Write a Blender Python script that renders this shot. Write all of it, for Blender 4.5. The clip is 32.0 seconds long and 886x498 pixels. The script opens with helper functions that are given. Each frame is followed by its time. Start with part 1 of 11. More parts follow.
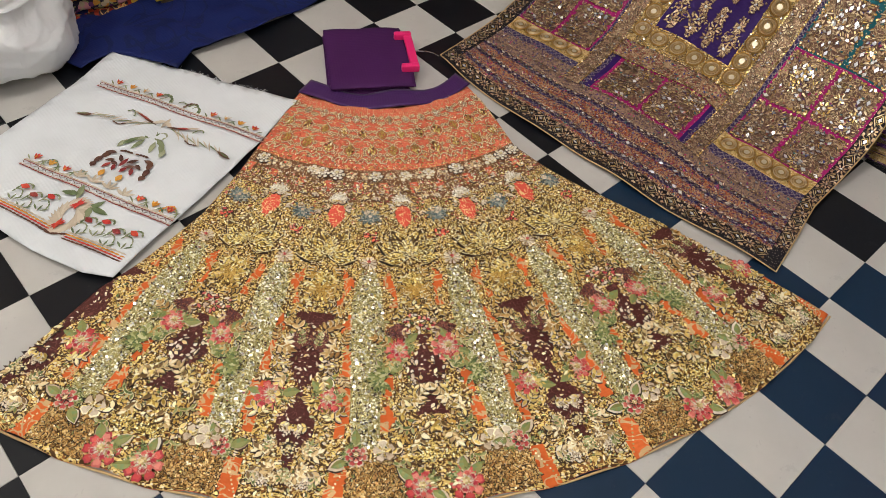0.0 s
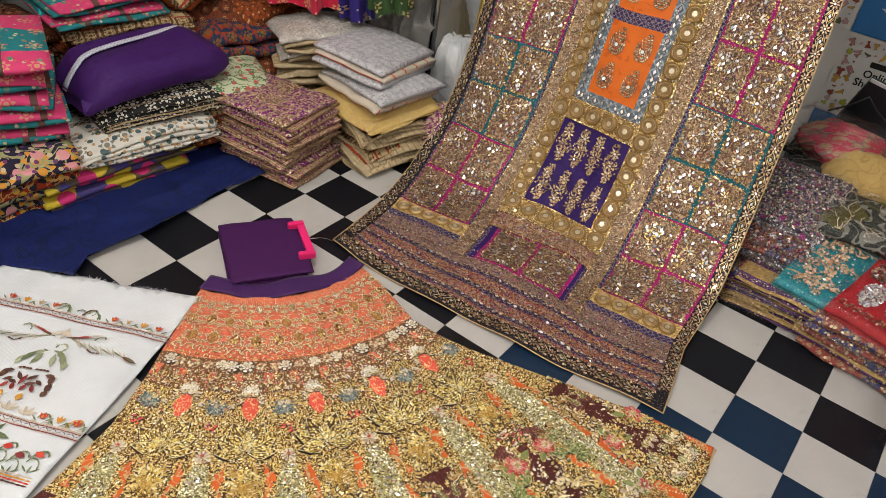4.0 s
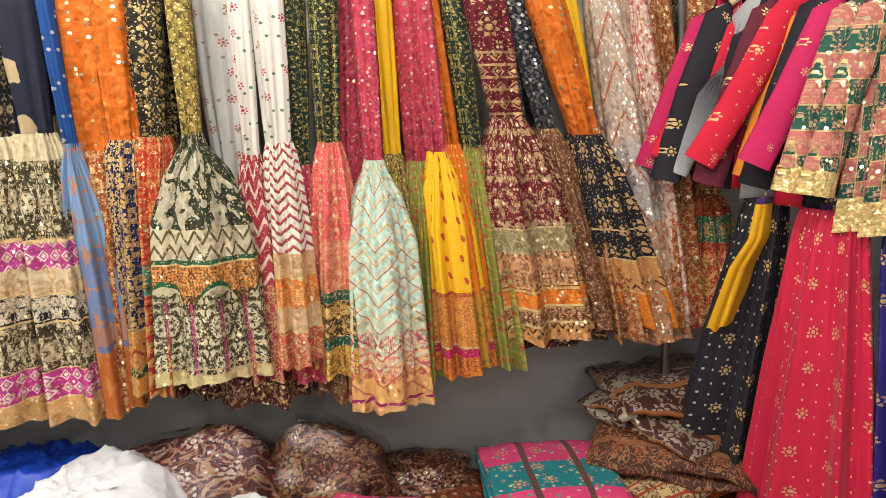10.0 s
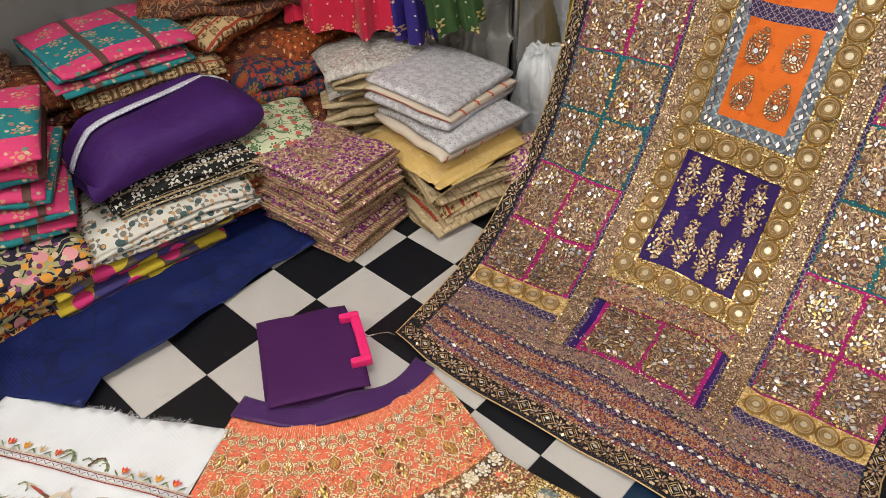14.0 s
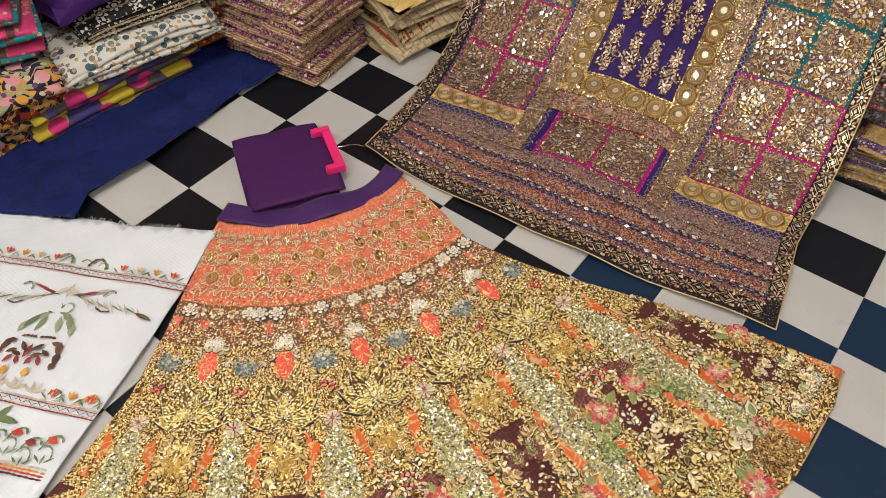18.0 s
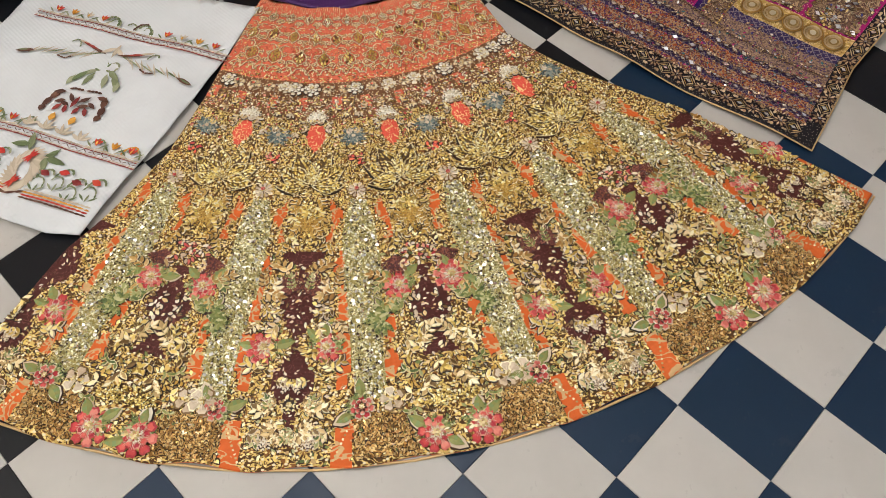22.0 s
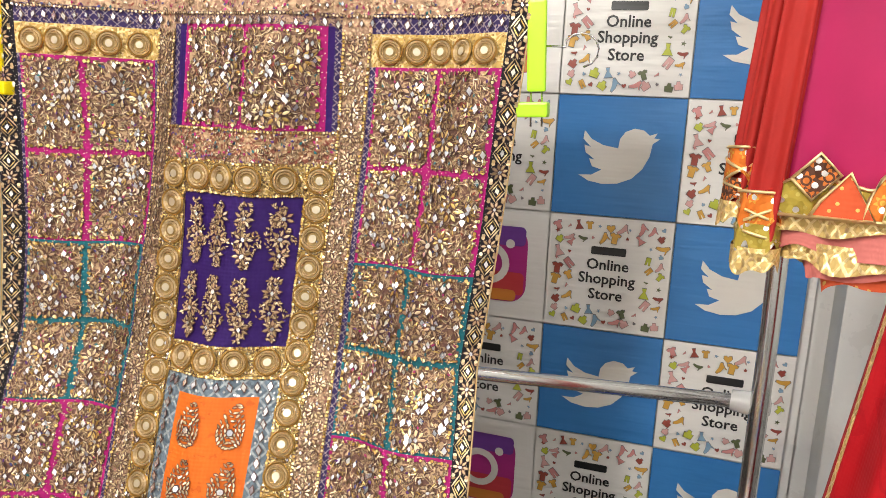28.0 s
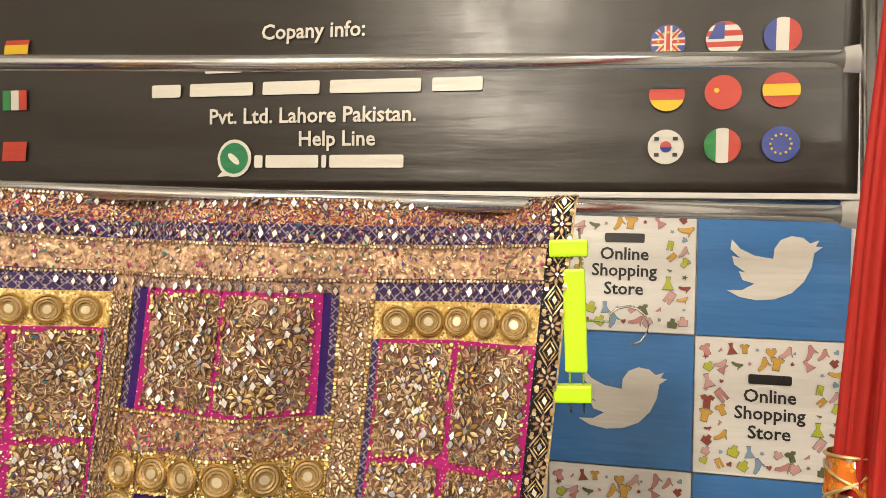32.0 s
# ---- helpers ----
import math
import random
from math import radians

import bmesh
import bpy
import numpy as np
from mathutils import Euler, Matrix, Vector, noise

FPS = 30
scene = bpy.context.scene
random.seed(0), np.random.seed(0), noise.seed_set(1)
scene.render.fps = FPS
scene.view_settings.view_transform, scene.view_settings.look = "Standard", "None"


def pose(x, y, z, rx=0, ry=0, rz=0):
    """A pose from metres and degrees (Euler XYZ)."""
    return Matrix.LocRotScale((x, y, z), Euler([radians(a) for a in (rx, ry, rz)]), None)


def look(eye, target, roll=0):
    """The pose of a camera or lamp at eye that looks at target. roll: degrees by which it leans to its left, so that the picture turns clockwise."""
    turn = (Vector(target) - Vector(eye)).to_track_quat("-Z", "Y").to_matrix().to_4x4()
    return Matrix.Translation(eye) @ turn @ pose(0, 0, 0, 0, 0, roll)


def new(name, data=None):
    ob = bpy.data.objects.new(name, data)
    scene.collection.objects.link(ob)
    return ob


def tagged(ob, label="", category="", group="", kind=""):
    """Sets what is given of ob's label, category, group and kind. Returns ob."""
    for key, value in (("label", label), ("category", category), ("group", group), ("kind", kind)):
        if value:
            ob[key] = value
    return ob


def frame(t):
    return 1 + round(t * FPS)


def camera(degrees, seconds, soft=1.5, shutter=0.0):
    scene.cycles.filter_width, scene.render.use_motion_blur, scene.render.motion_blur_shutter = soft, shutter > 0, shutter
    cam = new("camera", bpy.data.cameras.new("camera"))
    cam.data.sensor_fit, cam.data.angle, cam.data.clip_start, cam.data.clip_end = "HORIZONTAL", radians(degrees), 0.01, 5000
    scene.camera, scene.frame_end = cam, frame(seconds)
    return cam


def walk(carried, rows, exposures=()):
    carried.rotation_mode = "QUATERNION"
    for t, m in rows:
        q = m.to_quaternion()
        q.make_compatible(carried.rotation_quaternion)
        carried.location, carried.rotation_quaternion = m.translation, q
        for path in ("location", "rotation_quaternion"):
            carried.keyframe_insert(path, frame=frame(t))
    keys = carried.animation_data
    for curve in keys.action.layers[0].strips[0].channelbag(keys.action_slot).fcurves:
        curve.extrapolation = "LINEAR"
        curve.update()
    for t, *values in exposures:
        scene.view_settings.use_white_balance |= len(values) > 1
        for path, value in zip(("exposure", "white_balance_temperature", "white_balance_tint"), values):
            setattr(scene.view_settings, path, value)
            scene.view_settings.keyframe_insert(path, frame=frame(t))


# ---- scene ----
cam = camera(61.3, 32.0, 0.55)
PATH = [
    (0, (0.091, -1.278, 1.186), (-0.792, -0.335, -0.341), 6.8),
    (0.5, (0.073, -1.319, 1.214), (-0.81, -0.288, -0.255), 9.0),
    (1, (0.045, -1.36, 1.248), (-0.792, -0.202, -0.151), 11.3),
    (1.5, (0.051, -1.367, 1.252), (-0.729, -0.105, -0.089), 11.9),
    (2, (0.053, -1.356, 1.284), (-0.709, -0.026, -0.001), 10.9),
    (2.5, (0.016, -1.374, 1.285), (-0.739, -0.006, 0.037), 11.1),
    (4.5, (0.087, -1.31, 1.307), (-0.796, 0.025, 0.108), 7.6),
    (5, (0.115, -1.262, 1.313), (-0.779, 0.094, 0.145), 7.2),
    (5.5, (0.128, -1.205, 1.33), (-0.796, 0.162, 0.199), 6.5),
    (6, (0.16, -1.115, 1.359), (-0.832, 0.25, 0.287), 3.9),
    (6.5, (0.135, -1.074, 1.402), (-0.91, 0.366, 0.487), 1.9),
    (7, (0.038, -1.028, 1.432), (-1.085, 0.428, 0.646), 0.9),
    (7.5, (-0.106, -0.963, 1.45), (-1.361, 0.441, 0.777), 0.7),
    (8, (-0.202, -0.867, 1.458), (-1.593, 0.454, 0.891), 0.5),
    (8.5, (-0.283, -0.736, 1.471), (-1.898, 0.374, 1.068), 0.4),
    (9, (-0.331, -0.708, 1.474), (-2.14, 0.07, 1.127), -0.3),
    (9.5, (-0.362, -0.734, 1.462), (-2.238, -0.169, 1.063), -0.8),
    (10, (-0.385, -0.791, 1.441), (-2.293, -0.37, 1.014), -1.0),
    (10.5, (-0.475, -0.924, 1.409), (-2.378, -0.537, 0.933), -0.7),
    (11, (-0.566, -0.99, 1.381), (-2.401, -0.573, 0.704), -0.3),
    (11.5, (-0.609, -1.016, 1.349), (-2.345, -0.48, 0.514), 0.9),
    (12, (-0.563, -0.983, 1.327), (-2.196, -0.32, 0.381), 1.1),
    (12.5, (-0.54, -0.968, 1.258), (-1.945, -0.128, 0.107), 1.9),
    (13, (-0.409, -0.895, 1.278), (-1.627, 0.079, 0.026), 0.3),
    (13.5, (-0.273, -0.884, 1.246), (-1.37, 0.214, -0.016), -0.2),
    (14, (-0.211, -0.885, 1.231), (-1.262, 0.228, -0.057), -1.8),
    (14.5, (-0.205, -0.907, 1.228), (-1.249, 0.199, -0.071), -2.8),
    (16.5, (-0.176, -0.962, 1.196), (-1.079, 0.172, -0.182), -1.1),
    (17, (-0.208, -1.052, 1.196), (-1.064, 0.045, -0.241), -0.1),
    (17.5, (-0.185, -1.103, 1.185), (-0.995, -0.037, -0.301), 0.3),
    (18, (-0.103, -1.088, 1.183), (-0.916, -0.038, -0.312), -0.1),
    (18.5, (-0.026, -1.078, 1.175), (-0.867, -0.076, -0.339), -1.4),
    (19, (-0.017, -1.084, 1.175), (-0.882, -0.146, -0.365), -2.8),
    (19.5, (-0.018, -1.103, 1.166), (-0.866, -0.189, -0.399), -2.0),
    (20, (-0.009, -1.1, 1.159), (-0.807, -0.205, -0.442), -0.7),
    (20.5, (-0.011, -1.123, 1.153), (-0.803, -0.279, -0.478), -0.4),
    (21, (-0.011, -1.149, 1.131), (-0.782, -0.379, -0.545), -0.1),
    (21.5, (0.01, -1.146, 1.123), (-0.735, -0.411, -0.581), -0.6),
    (22, (0.014, -1.149, 1.117), (-0.709, -0.416, -0.597), -0.2),
    (22.5, (0.019, -1.142, 1.116), (-0.691, -0.411, -0.604), 0.2),
    (23, (0.044, -1.084, 1.142), (-0.673, -0.281, -0.544), -0.6),
    (23.5, (0.054, -0.957, 1.153), (-0.59, 0.045, -0.453), 0.2),
    (24, (0.053, -0.764, 1.146), (-0.489, 0.453, -0.346), 1.0),
    (24.5, (0.068, -0.59, 1.184), (-0.448, 0.808, -0.151), 0.2),
    (25, (0.113, -0.391, 1.262), (-0.459, 1.162, 0.139), 0.7),
    (25.5, (0.122, -0.319, 1.312), (-0.464, 1.345, 0.369), 0.7),
    (27.5, (0.097, -0.295, 1.33), (-0.489, 1.545, 0.808), 2.0),
    (28, (0.085, -0.28, 1.358), (-0.559, 1.567, 0.941), 2.2),
    (28.5, (0.079, -0.26, 1.375), (-0.618, 1.578, 1.009), 1.9),
    (29, (0.08, -0.251, 1.383), (-0.649, 1.58, 1.043), 1.3),
    (29.5, (0.053, -0.235, 1.394), (-0.661, 1.605, 1.072), 1.4),
    (30, (-0.024, -0.193, 1.411), (-0.67, 1.677, 1.117), 2.0),
    (30.5, (-0.097, -0.141, 1.454), (-0.716, 1.746, 1.218), 1.9),
    (31, (-0.142, -0.108, 1.48), (-0.743, 1.795, 1.34), 2.1),
    (31.5, (-0.148, -0.097, 1.494), (-0.679, 1.83, 1.446), 2.1),
    (32, (-0.128, -0.112, 1.51), (-0.595, 1.833, 1.533), 1.6),
]
EXPO = [(0, -0.86), (2.5, -0.72), (4.5, -0.62), (6, -0.48), (7.5, -0.14), (9, -0.1), (10.5, -0.36), (12, -0.42), (14, -0.42), (17, -0.5), (19, -0.67), (22, -0.83), (23, -1.02), (24, -0.36), (25, -0.05), (28, 0.02), (30, 0.0), (31, -0.04), (32, -0.12)]
EXPO = [(t, e, 6500 + 900 * max(0, t - 30.6), 10) for t, e in EXPO]
walk(cam, [(t, look(eye, target, roll)) for t, eye, target, roll in PATH], EXPO)

# ---- light ----
world = bpy.data.worlds.new("room_air")
scene.world = world
world.use_nodes = True
world.node_tree.nodes["Background"].inputs[0].default_value = (0.9, 0.92, 1.0, 1)
world.node_tree.nodes["Background"].inputs[1].default_value = 0.008
CEIL = 2.75
# the last lamp is an added fill that brightens the backdrop's right side
LAMPS = [(-0.72, -0.7, 76, (1.0, 0.98, 0.95)), (0.95, -1.5, 44, (1.0, 0.98, 0.95)), (-1.05, -2.07, 84, (1.0, 0.94, 0.85)), (1.35, 0.3, 20, (1.0, 0.98, 0.95))]
for lx, ly, watts, hue in LAMPS:
    lamp = bpy.data.lights.new("ceiling_lamp", "POINT")
    lamp.energy, lamp.shadow_soft_size, lamp.color = watts, 0.09, hue
    lob = new("ceiling_lamp", lamp)
    lob.matrix_world = pose(lx, ly, CEIL - 0.2)

# ---- node helpers ----
class Sock:
    """A node socket that takes arithmetic."""

    def __init__(self, nt, s):
        self.nt, self.s = nt, s

    def op(self, kind, *others, clamp=False):
        n = self.nt.nodes.new("ShaderNodeMath")
        n.operation, n.use_clamp = kind, clamp
        for k, v in enumerate((self, *others)):
            if isinstance(v, Sock):
                self.nt.links.new(v.s, n.inputs[k])
            else:
                n.inputs[k].default_value = v
        return Sock(self.nt, n.outputs[0])

    def __add__(self, o): return self.op("ADD", o)
    def __sub__(self, o): return self.op("SUBTRACT", o)
    def __mul__(self, o): return self.op("MULTIPLY", o)
    def __truediv__(self, o): return self.op("DIVIDE", o)
    def lt(self, o): return self.op("LESS_THAN", o)
    def gt(self, o): return self.op("GREATER_THAN", o)
    def fract(self): return self.op("FRACT")
    def abs(self): return self.op("ABSOLUTE")


class Nodes:
    """A material under construction."""

    def __init__(self, name):
        self.mat = bpy.data.materials.new(name)
        self.mat.use_nodes = True
        self.nt = self.mat.node_tree
        self.bsdf = self.nt.nodes["Principled BSDF"]

    def put(self, key, v):
        sock = self.bsdf.inputs[key]
        if isinstance(v, Sock):
            self.nt.links.new(v.s, sock)
        else:
            sock.default_value = (*v, 1) if isinstance(v, tuple) and len(sock.default_value) == 4 else v

    def uv(self):
        return Sock(self.nt, self.nt.nodes.new("ShaderNodeUVMap").outputs[0])

    def obj(self):
        return Sock(self.nt, self.nt.nodes.new("ShaderNodeTexCoord").outputs["Object"])

    def geo(self, key="Random Per Island"):
        return Sock(self.nt, self.nt.nodes.new("ShaderNodeNewGeometry").outputs[key])

    def rand(self):
        return Sock(self.nt, self.nt.nodes.new("ShaderNodeObjectInfo").outputs["Random"])

    def xyz(self, v):
        n = self.nt.nodes.new("ShaderNodeSeparateXYZ")
        self.nt.links.new(v.s, n.inputs[0])
        return [Sock(self.nt, o) for o in n.outputs]

    def vec(self, *c):
        n = self.nt.nodes.new("ShaderNodeCombineXYZ")
        for k, v in enumerate(c):
            if isinstance(v, Sock):
                self.nt.links.new(v.s, n.inputs[k])
            else:
                n.inputs[k].default_value = v
        return Sock(self.nt, n.outputs[0])

    def vop(self, kind, a, b=None, out=0):
        n = self.nt.nodes.new("ShaderNodeVectorMath")
        n.operation = kind
        for k, v in enumerate((a, b)):
            if isinstance(v, Sock):
                self.nt.links.new(v.s, n.inputs[k])
            elif v is not None:
                n.inputs[k].default_value = v
        return Sock(self.nt, n.outputs[out])

    def scaled(self, v, k):
        n = self.nt.nodes.new("ShaderNodeVectorMath")
        n.operation = "SCALE"
        self.nt.links.new(v.s, n.inputs[0])
        n.inputs["Scale"].default_value = k
        return Sock(self.nt, n.outputs[0])

    def noise(self, v, scale, detail=2.0, rough=0.5, out=0, distort=0.0):
        n = self.nt.nodes.new("ShaderNodeTexNoise")
        self.nt.links.new(v.s, n.inputs["Vector"])
        n.inputs["Scale"].default_value, n.inputs["Detail"].default_value = scale, detail
        n.inputs["Roughness"].default_value, n.inputs["Distortion"].default_value = rough, distort
        return Sock(self.nt, n.outputs[out])

    def voro(self, v, scale, rnd=1.0, feature="F1", dims="2D"):
        n = self.nt.nodes.new("ShaderNodeTexVoronoi")
        n.feature, n.voronoi_dimensions = feature, dims
        self.nt.links.new(v.s, n.inputs["Vector"])
        n.inputs["Scale"].default_value, n.inputs["Randomness"].default_value = scale, rnd
        return {o.name: Sock(self.nt, o) for o in n.outputs}

    def mix(self, f, a, b):
        n = self.nt.nodes.new("ShaderNodeMix")
        n.data_type = "RGBA"
        for k, v in ((0, f), (6, a), (7, b)):
            if isinstance(v, Sock):
                self.nt.links.new(v.s, n.inputs[k])
            else:
                n.inputs[k].default_value = v if k == 0 else (*v, 1) if len(v) == 3 else v
        return Sock(self.nt, n.outputs[2])

    def lerp(self, f, a, b):
        n = self.nt.nodes.new("ShaderNodeMix")
        for k, v in ((0, f), (2, a), (3, b)):
            if isinstance(v, Sock):
                self.nt.links.new(v.s, n.inputs[k])
            else:
                n.inputs[k].default_value = v
        return Sock(self.nt, n.outputs[0])

    def ramp(self, f, stops, kind="CONSTANT"):
        n = self.nt.nodes.new("ShaderNodeValToRGB")
        n.color_ramp.interpolation = kind
        els = n.color_ramp.elements
        els[0].position, els[0].color = stops[0][0], (*stops[0][1], 1)
        els[1].position, els[1].color = stops[1][0], (*stops[1][1], 1)
        for p, c in stops[2:]:
            e = els.new(p)
            e.color = (*c, 1)
        self.nt.links.new(f.s, n.inputs[0])
        return Sock(self.nt, n.outputs[0])

    def bump(self, h, strength=0.3, dist=0.002, normal=None):
        n = self.nt.nodes.new("ShaderNodeBump")
        n.inputs["Strength"].default_value, n.inputs["Distance"].default_value = strength, dist
        self.nt.links.new(h.s, n.inputs["Height"])
        if normal:
            self.nt.links.new(normal.s, n.inputs["Normal"])
        return Sock(self.nt, n.outputs[0])

    def glint(self, cell, amount):
        """Normals tilted at random from sequin to sequin."""
        off = self.scaled(self.vop("SUBTRACT", cell, (0.5, 0.5, 0.5)), amount)
        nrm = Sock(self.nt, self.nt.nodes.new("ShaderNodeNewGeometry").outputs["Normal"])
        return self.vop("NORMALIZE", self.vop("ADD", nrm, off))


def plain(name, color, rough=0.6, metal=0.0, vary=0.12, scale=14.0, bump=0.15, grain=160.0, sheen=0.0, **more):
    """A surface with variation at two scales and a fine relief."""
    n = Nodes(name)
    o = n.obj()
    a = n.noise(o, scale, 3)
    b = n.noise(o, grain, 2)
    dark = tuple(c * (1 - vary) for c in color)
    lite = tuple(min(1, c * (1 + vary)) for c in color)
    n.put("Base Color", n.mix(a * 0.7 + b * 0.3, dark, lite))
    n.put("Roughness", a * 0.2 + (rough - 0.1))
    n.put("Metallic", metal)
    if sheen:
        n.put("Sheen Weight", sheen)
    if bump:
        n.put("Normal", n.bump(b, bump, 0.001))
    for k, v in more.items():
        n.put(k.replace("_", " "), v)
    return n.mat


PALEGOLD = (0.85, 0.72, 0.48)
SILVER = (0.8, 0.8, 0.82)


def fabric(name, base, layers=(), bands=None, length=1.0, rough=0.75, weave=900.0, crease=0.25, sheen=0.03, tone=0.14):
    """Cloth with woven bands along v and layers of motifs; UV in metres.
    layers: (kind, scale, size, colour, metal[, v0, v1])."""
    n = Nodes(name)
    uv = n.uv()
    u, v, _ = n.xyz(uv)
    big = n.noise(uv, 9.0, 3)
    col = n.mix(big, tuple(c * (1 - tone) for c in base), tuple(min(1, c * (1 + tone)) for c in base))
    if bands:
        col = n.ramp(v * (1 / length) + (big - 0.5) * 0.006, [(min(0.999, p / length), c) for p, c in bands])
    metal, height = None, None
    tilt = None
    for lay in layers:
        kind, sc, size, c, met = lay[:5]
        if kind == "dots":
            m = n.voro(uv, sc, 0.15)["Distance"].lt(size)
        elif kind == "scatter":
            m = n.voro(uv, sc, 0.9)["Distance"].lt(size)
        elif kind == "flower":
            vo = n.voro(uv, sc, 0.35)
            d = n.vop("SUBTRACT", uv, vo["Position"])
            dx, dy, _ = n.xyz(d)
            ang = dx.op("ARCTAN2", dy)
            rad = n.vop("LENGTH", d, out=1) * sc
            m = rad.lt((ang * 5.0).op("COSINE") * (size * 0.3) + size * 0.75)
        elif kind == "paisley":
            vo = n.voro(uv, sc, 0.25)
            d = n.vop("SUBTRACT", uv, vo["Position"])
            dx, dy, _ = n.xyz(d)
            w = n.noise(uv, sc * 5, 2) - 0.5
            rad = n.vop("LENGTH", n.vec(dx * 1.7 + dy * 0.4, dy, 0.0), out=1) * sc + w * 0.25
            m = rad.lt(size)
        elif kind == "vine":
            m = (n.noise(uv, sc, 1.5, 0.5, 0, 1.2) - 0.5).abs().lt(size)
        elif kind == "leafy":
            m = n.noise(uv, sc, 3, 0.6, 0, 0.6).gt(size)
        elif kind == "chevron":
            zig = ((u * sc).fract() - 0.5).abs() * 1.1
            m = (v * sc + zig).fract().lt(size)
        elif kind == "vee":
            m = (v * (sc * 2.7) + ((u * sc).fract() - 0.5).abs() * 2.0).fract().lt(size)
        elif kind == "stripe":
            m = (v * sc).fract().lt(size)
        elif kind == "pinstripe":
            m = (u * sc).fract().lt(size)
        elif kind == "lattice":
            m1 = ((u + v) * sc).fract().lt(size)
            m2 = ((u - v) * sc).fract().lt(size)
            m = m1.op("MAXIMUM", m2)
        elif kind == "check":
            a = (u * sc).fract().gt(0.5)
            b = (v * sc).fract().gt(0.5)
            m = (a - b).abs()
        elif kind == "damask":
            fu, fv = ((u * sc).fract() - 0.5).abs(), ((v * sc * 0.8).fract() - 0.5).abs()
            q = n.noise(n.vec(fu, fv, size * 7.3 + sc), 6.0, 2.0, 0.5, 0, 0.8)
            m = q.gt(size) * (q - size - 0.055).abs().gt(0.012)
        elif kind == "diamond":
            fu, fv = ((u * sc).fract() - 0.5).abs(), ((v * sc).fract() - 0.5).abs()
            q = fu + fv
            m = q.lt(size) * (q - size * 0.55).abs().gt(0.06)
        elif kind == "zig":
            fu = ((u * sc).fract() - 0.5).abs()
            m = (v * sc * 1.15 + fu * 1.6).fract().lt(size)
        elif kind == "arch":
            fu = ((u * sc).fract() * 2.0 - 1.0).abs()
            m = v.lt((fu * fu * -1.0 + 1.0) * (size * (lay[6] - lay[5])) + lay[5])
        elif kind == "posy":
            vo = n.voro(uv, sc, 0.3)
            d = n.vop("SUBTRACT", uv, vo["Position"])
            dx, dy, _ = n.xyz(d)
            ang = dx.op("ARCTAN2", dy)
            rad = n.vop("LENGTH", d, out=1) * sc
            m = rad.lt((ang * 7.0).op("COSINE") * (size * 0.22) + size * 0.8) * (rad - size * 0.45).abs().gt(size * 0.12)
        elif kind == "sequin":
            vo = n.voro(uv, sc, 0.8)
            r, g, b = n.xyz(vo["Color"])
            m = r.lt(size) * vo["Distance"].lt(0.42)
            tilt = n.glint(vo["Color"], 0.7)
        else:
            continue
        if len(lay) > 5:
            m = m * v.gt(lay[5]) * v.lt(lay[6])
        col = n.mix(m, col, c)
        if met:
            metal = m * met if metal is None else metal.op("MAXIMUM", m * met)
        height = m if height is None else height + m
    n.put("Base Color", col)
    wv = ((u * weave).op("SINE") + (v * weave).op("SINE")) * 0.12 + n.noise(uv, 34.0, 3) * (crease * 6)
    height = wv if height is None else wv + height
    n.put("Normal", n.bump(height, 0.45, 0.0011, tilt))
    if metal is not None:
        n.put("Metallic", metal)
        n.put("Roughness", n.lerp(metal, rough, 0.3))
    else:
        n.put("Roughness", rough)
    n.put("Sheen Weight", sheen * 0.4)
    n.put("Specular IOR Level", 0.22)
    return n.mat


# ---- mesh helpers ----
def group_of(name, label, category, group="", kind="", at=None):
    ob = new(name)
    ob.empty_display_size = 0.05
    if at is not None:
        ob.matrix_world = at
    return tagged(ob, label, category, group, kind)


def from_data(name, verts, faces, mats, parent=None, uvs=None, midx=None, smooth=True, label="", kind=""):
    me = bpy.data.meshes.new(name)
    me.from_pydata([tuple(map(float, p)) for p in verts], [], [tuple(map(int, f)) for f in faces])
    mats = mats if isinstance(mats, (list, tuple)) else [mats]
    for m in mats:
        me.materials.append(m)
    if midx is not None:
        me.polygons.foreach_set("material_index", np.asarray(midx, dtype=np.int32))
    if uvs is not None:
        lay = me.uv_layers.new(name="UVMap")
        idx = np.empty(len(me.loops), dtype=np.int32)
        me.loops.foreach_get("vertex_index", idx)
        lay.data.foreach_set("uv", np.asarray(uvs, dtype=np.float32)[idx].ravel())
    me.polygons.foreach_set("use_smooth", np.full(len(me.polygons), smooth))
    me.update()
    ob = new(name, me)
    if parent is not None:
        ob.parent = parent
    return tagged(ob, label, kind=kind)


def part(name, bm, material, parent=None, label="", smooth=False, kind=""):
    me = bpy.data.meshes.new(name)
    bm.to_mesh(me)
    bm.free()
    me.materials.append(material)
    if smooth:
        me.polygons.foreach_set("use_smooth", np.ones(len(me.polygons), dtype=bool))
    ob = new(name, me)
    if parent is not None:
        ob.parent = parent
    return tagged(ob, label, kind=kind)


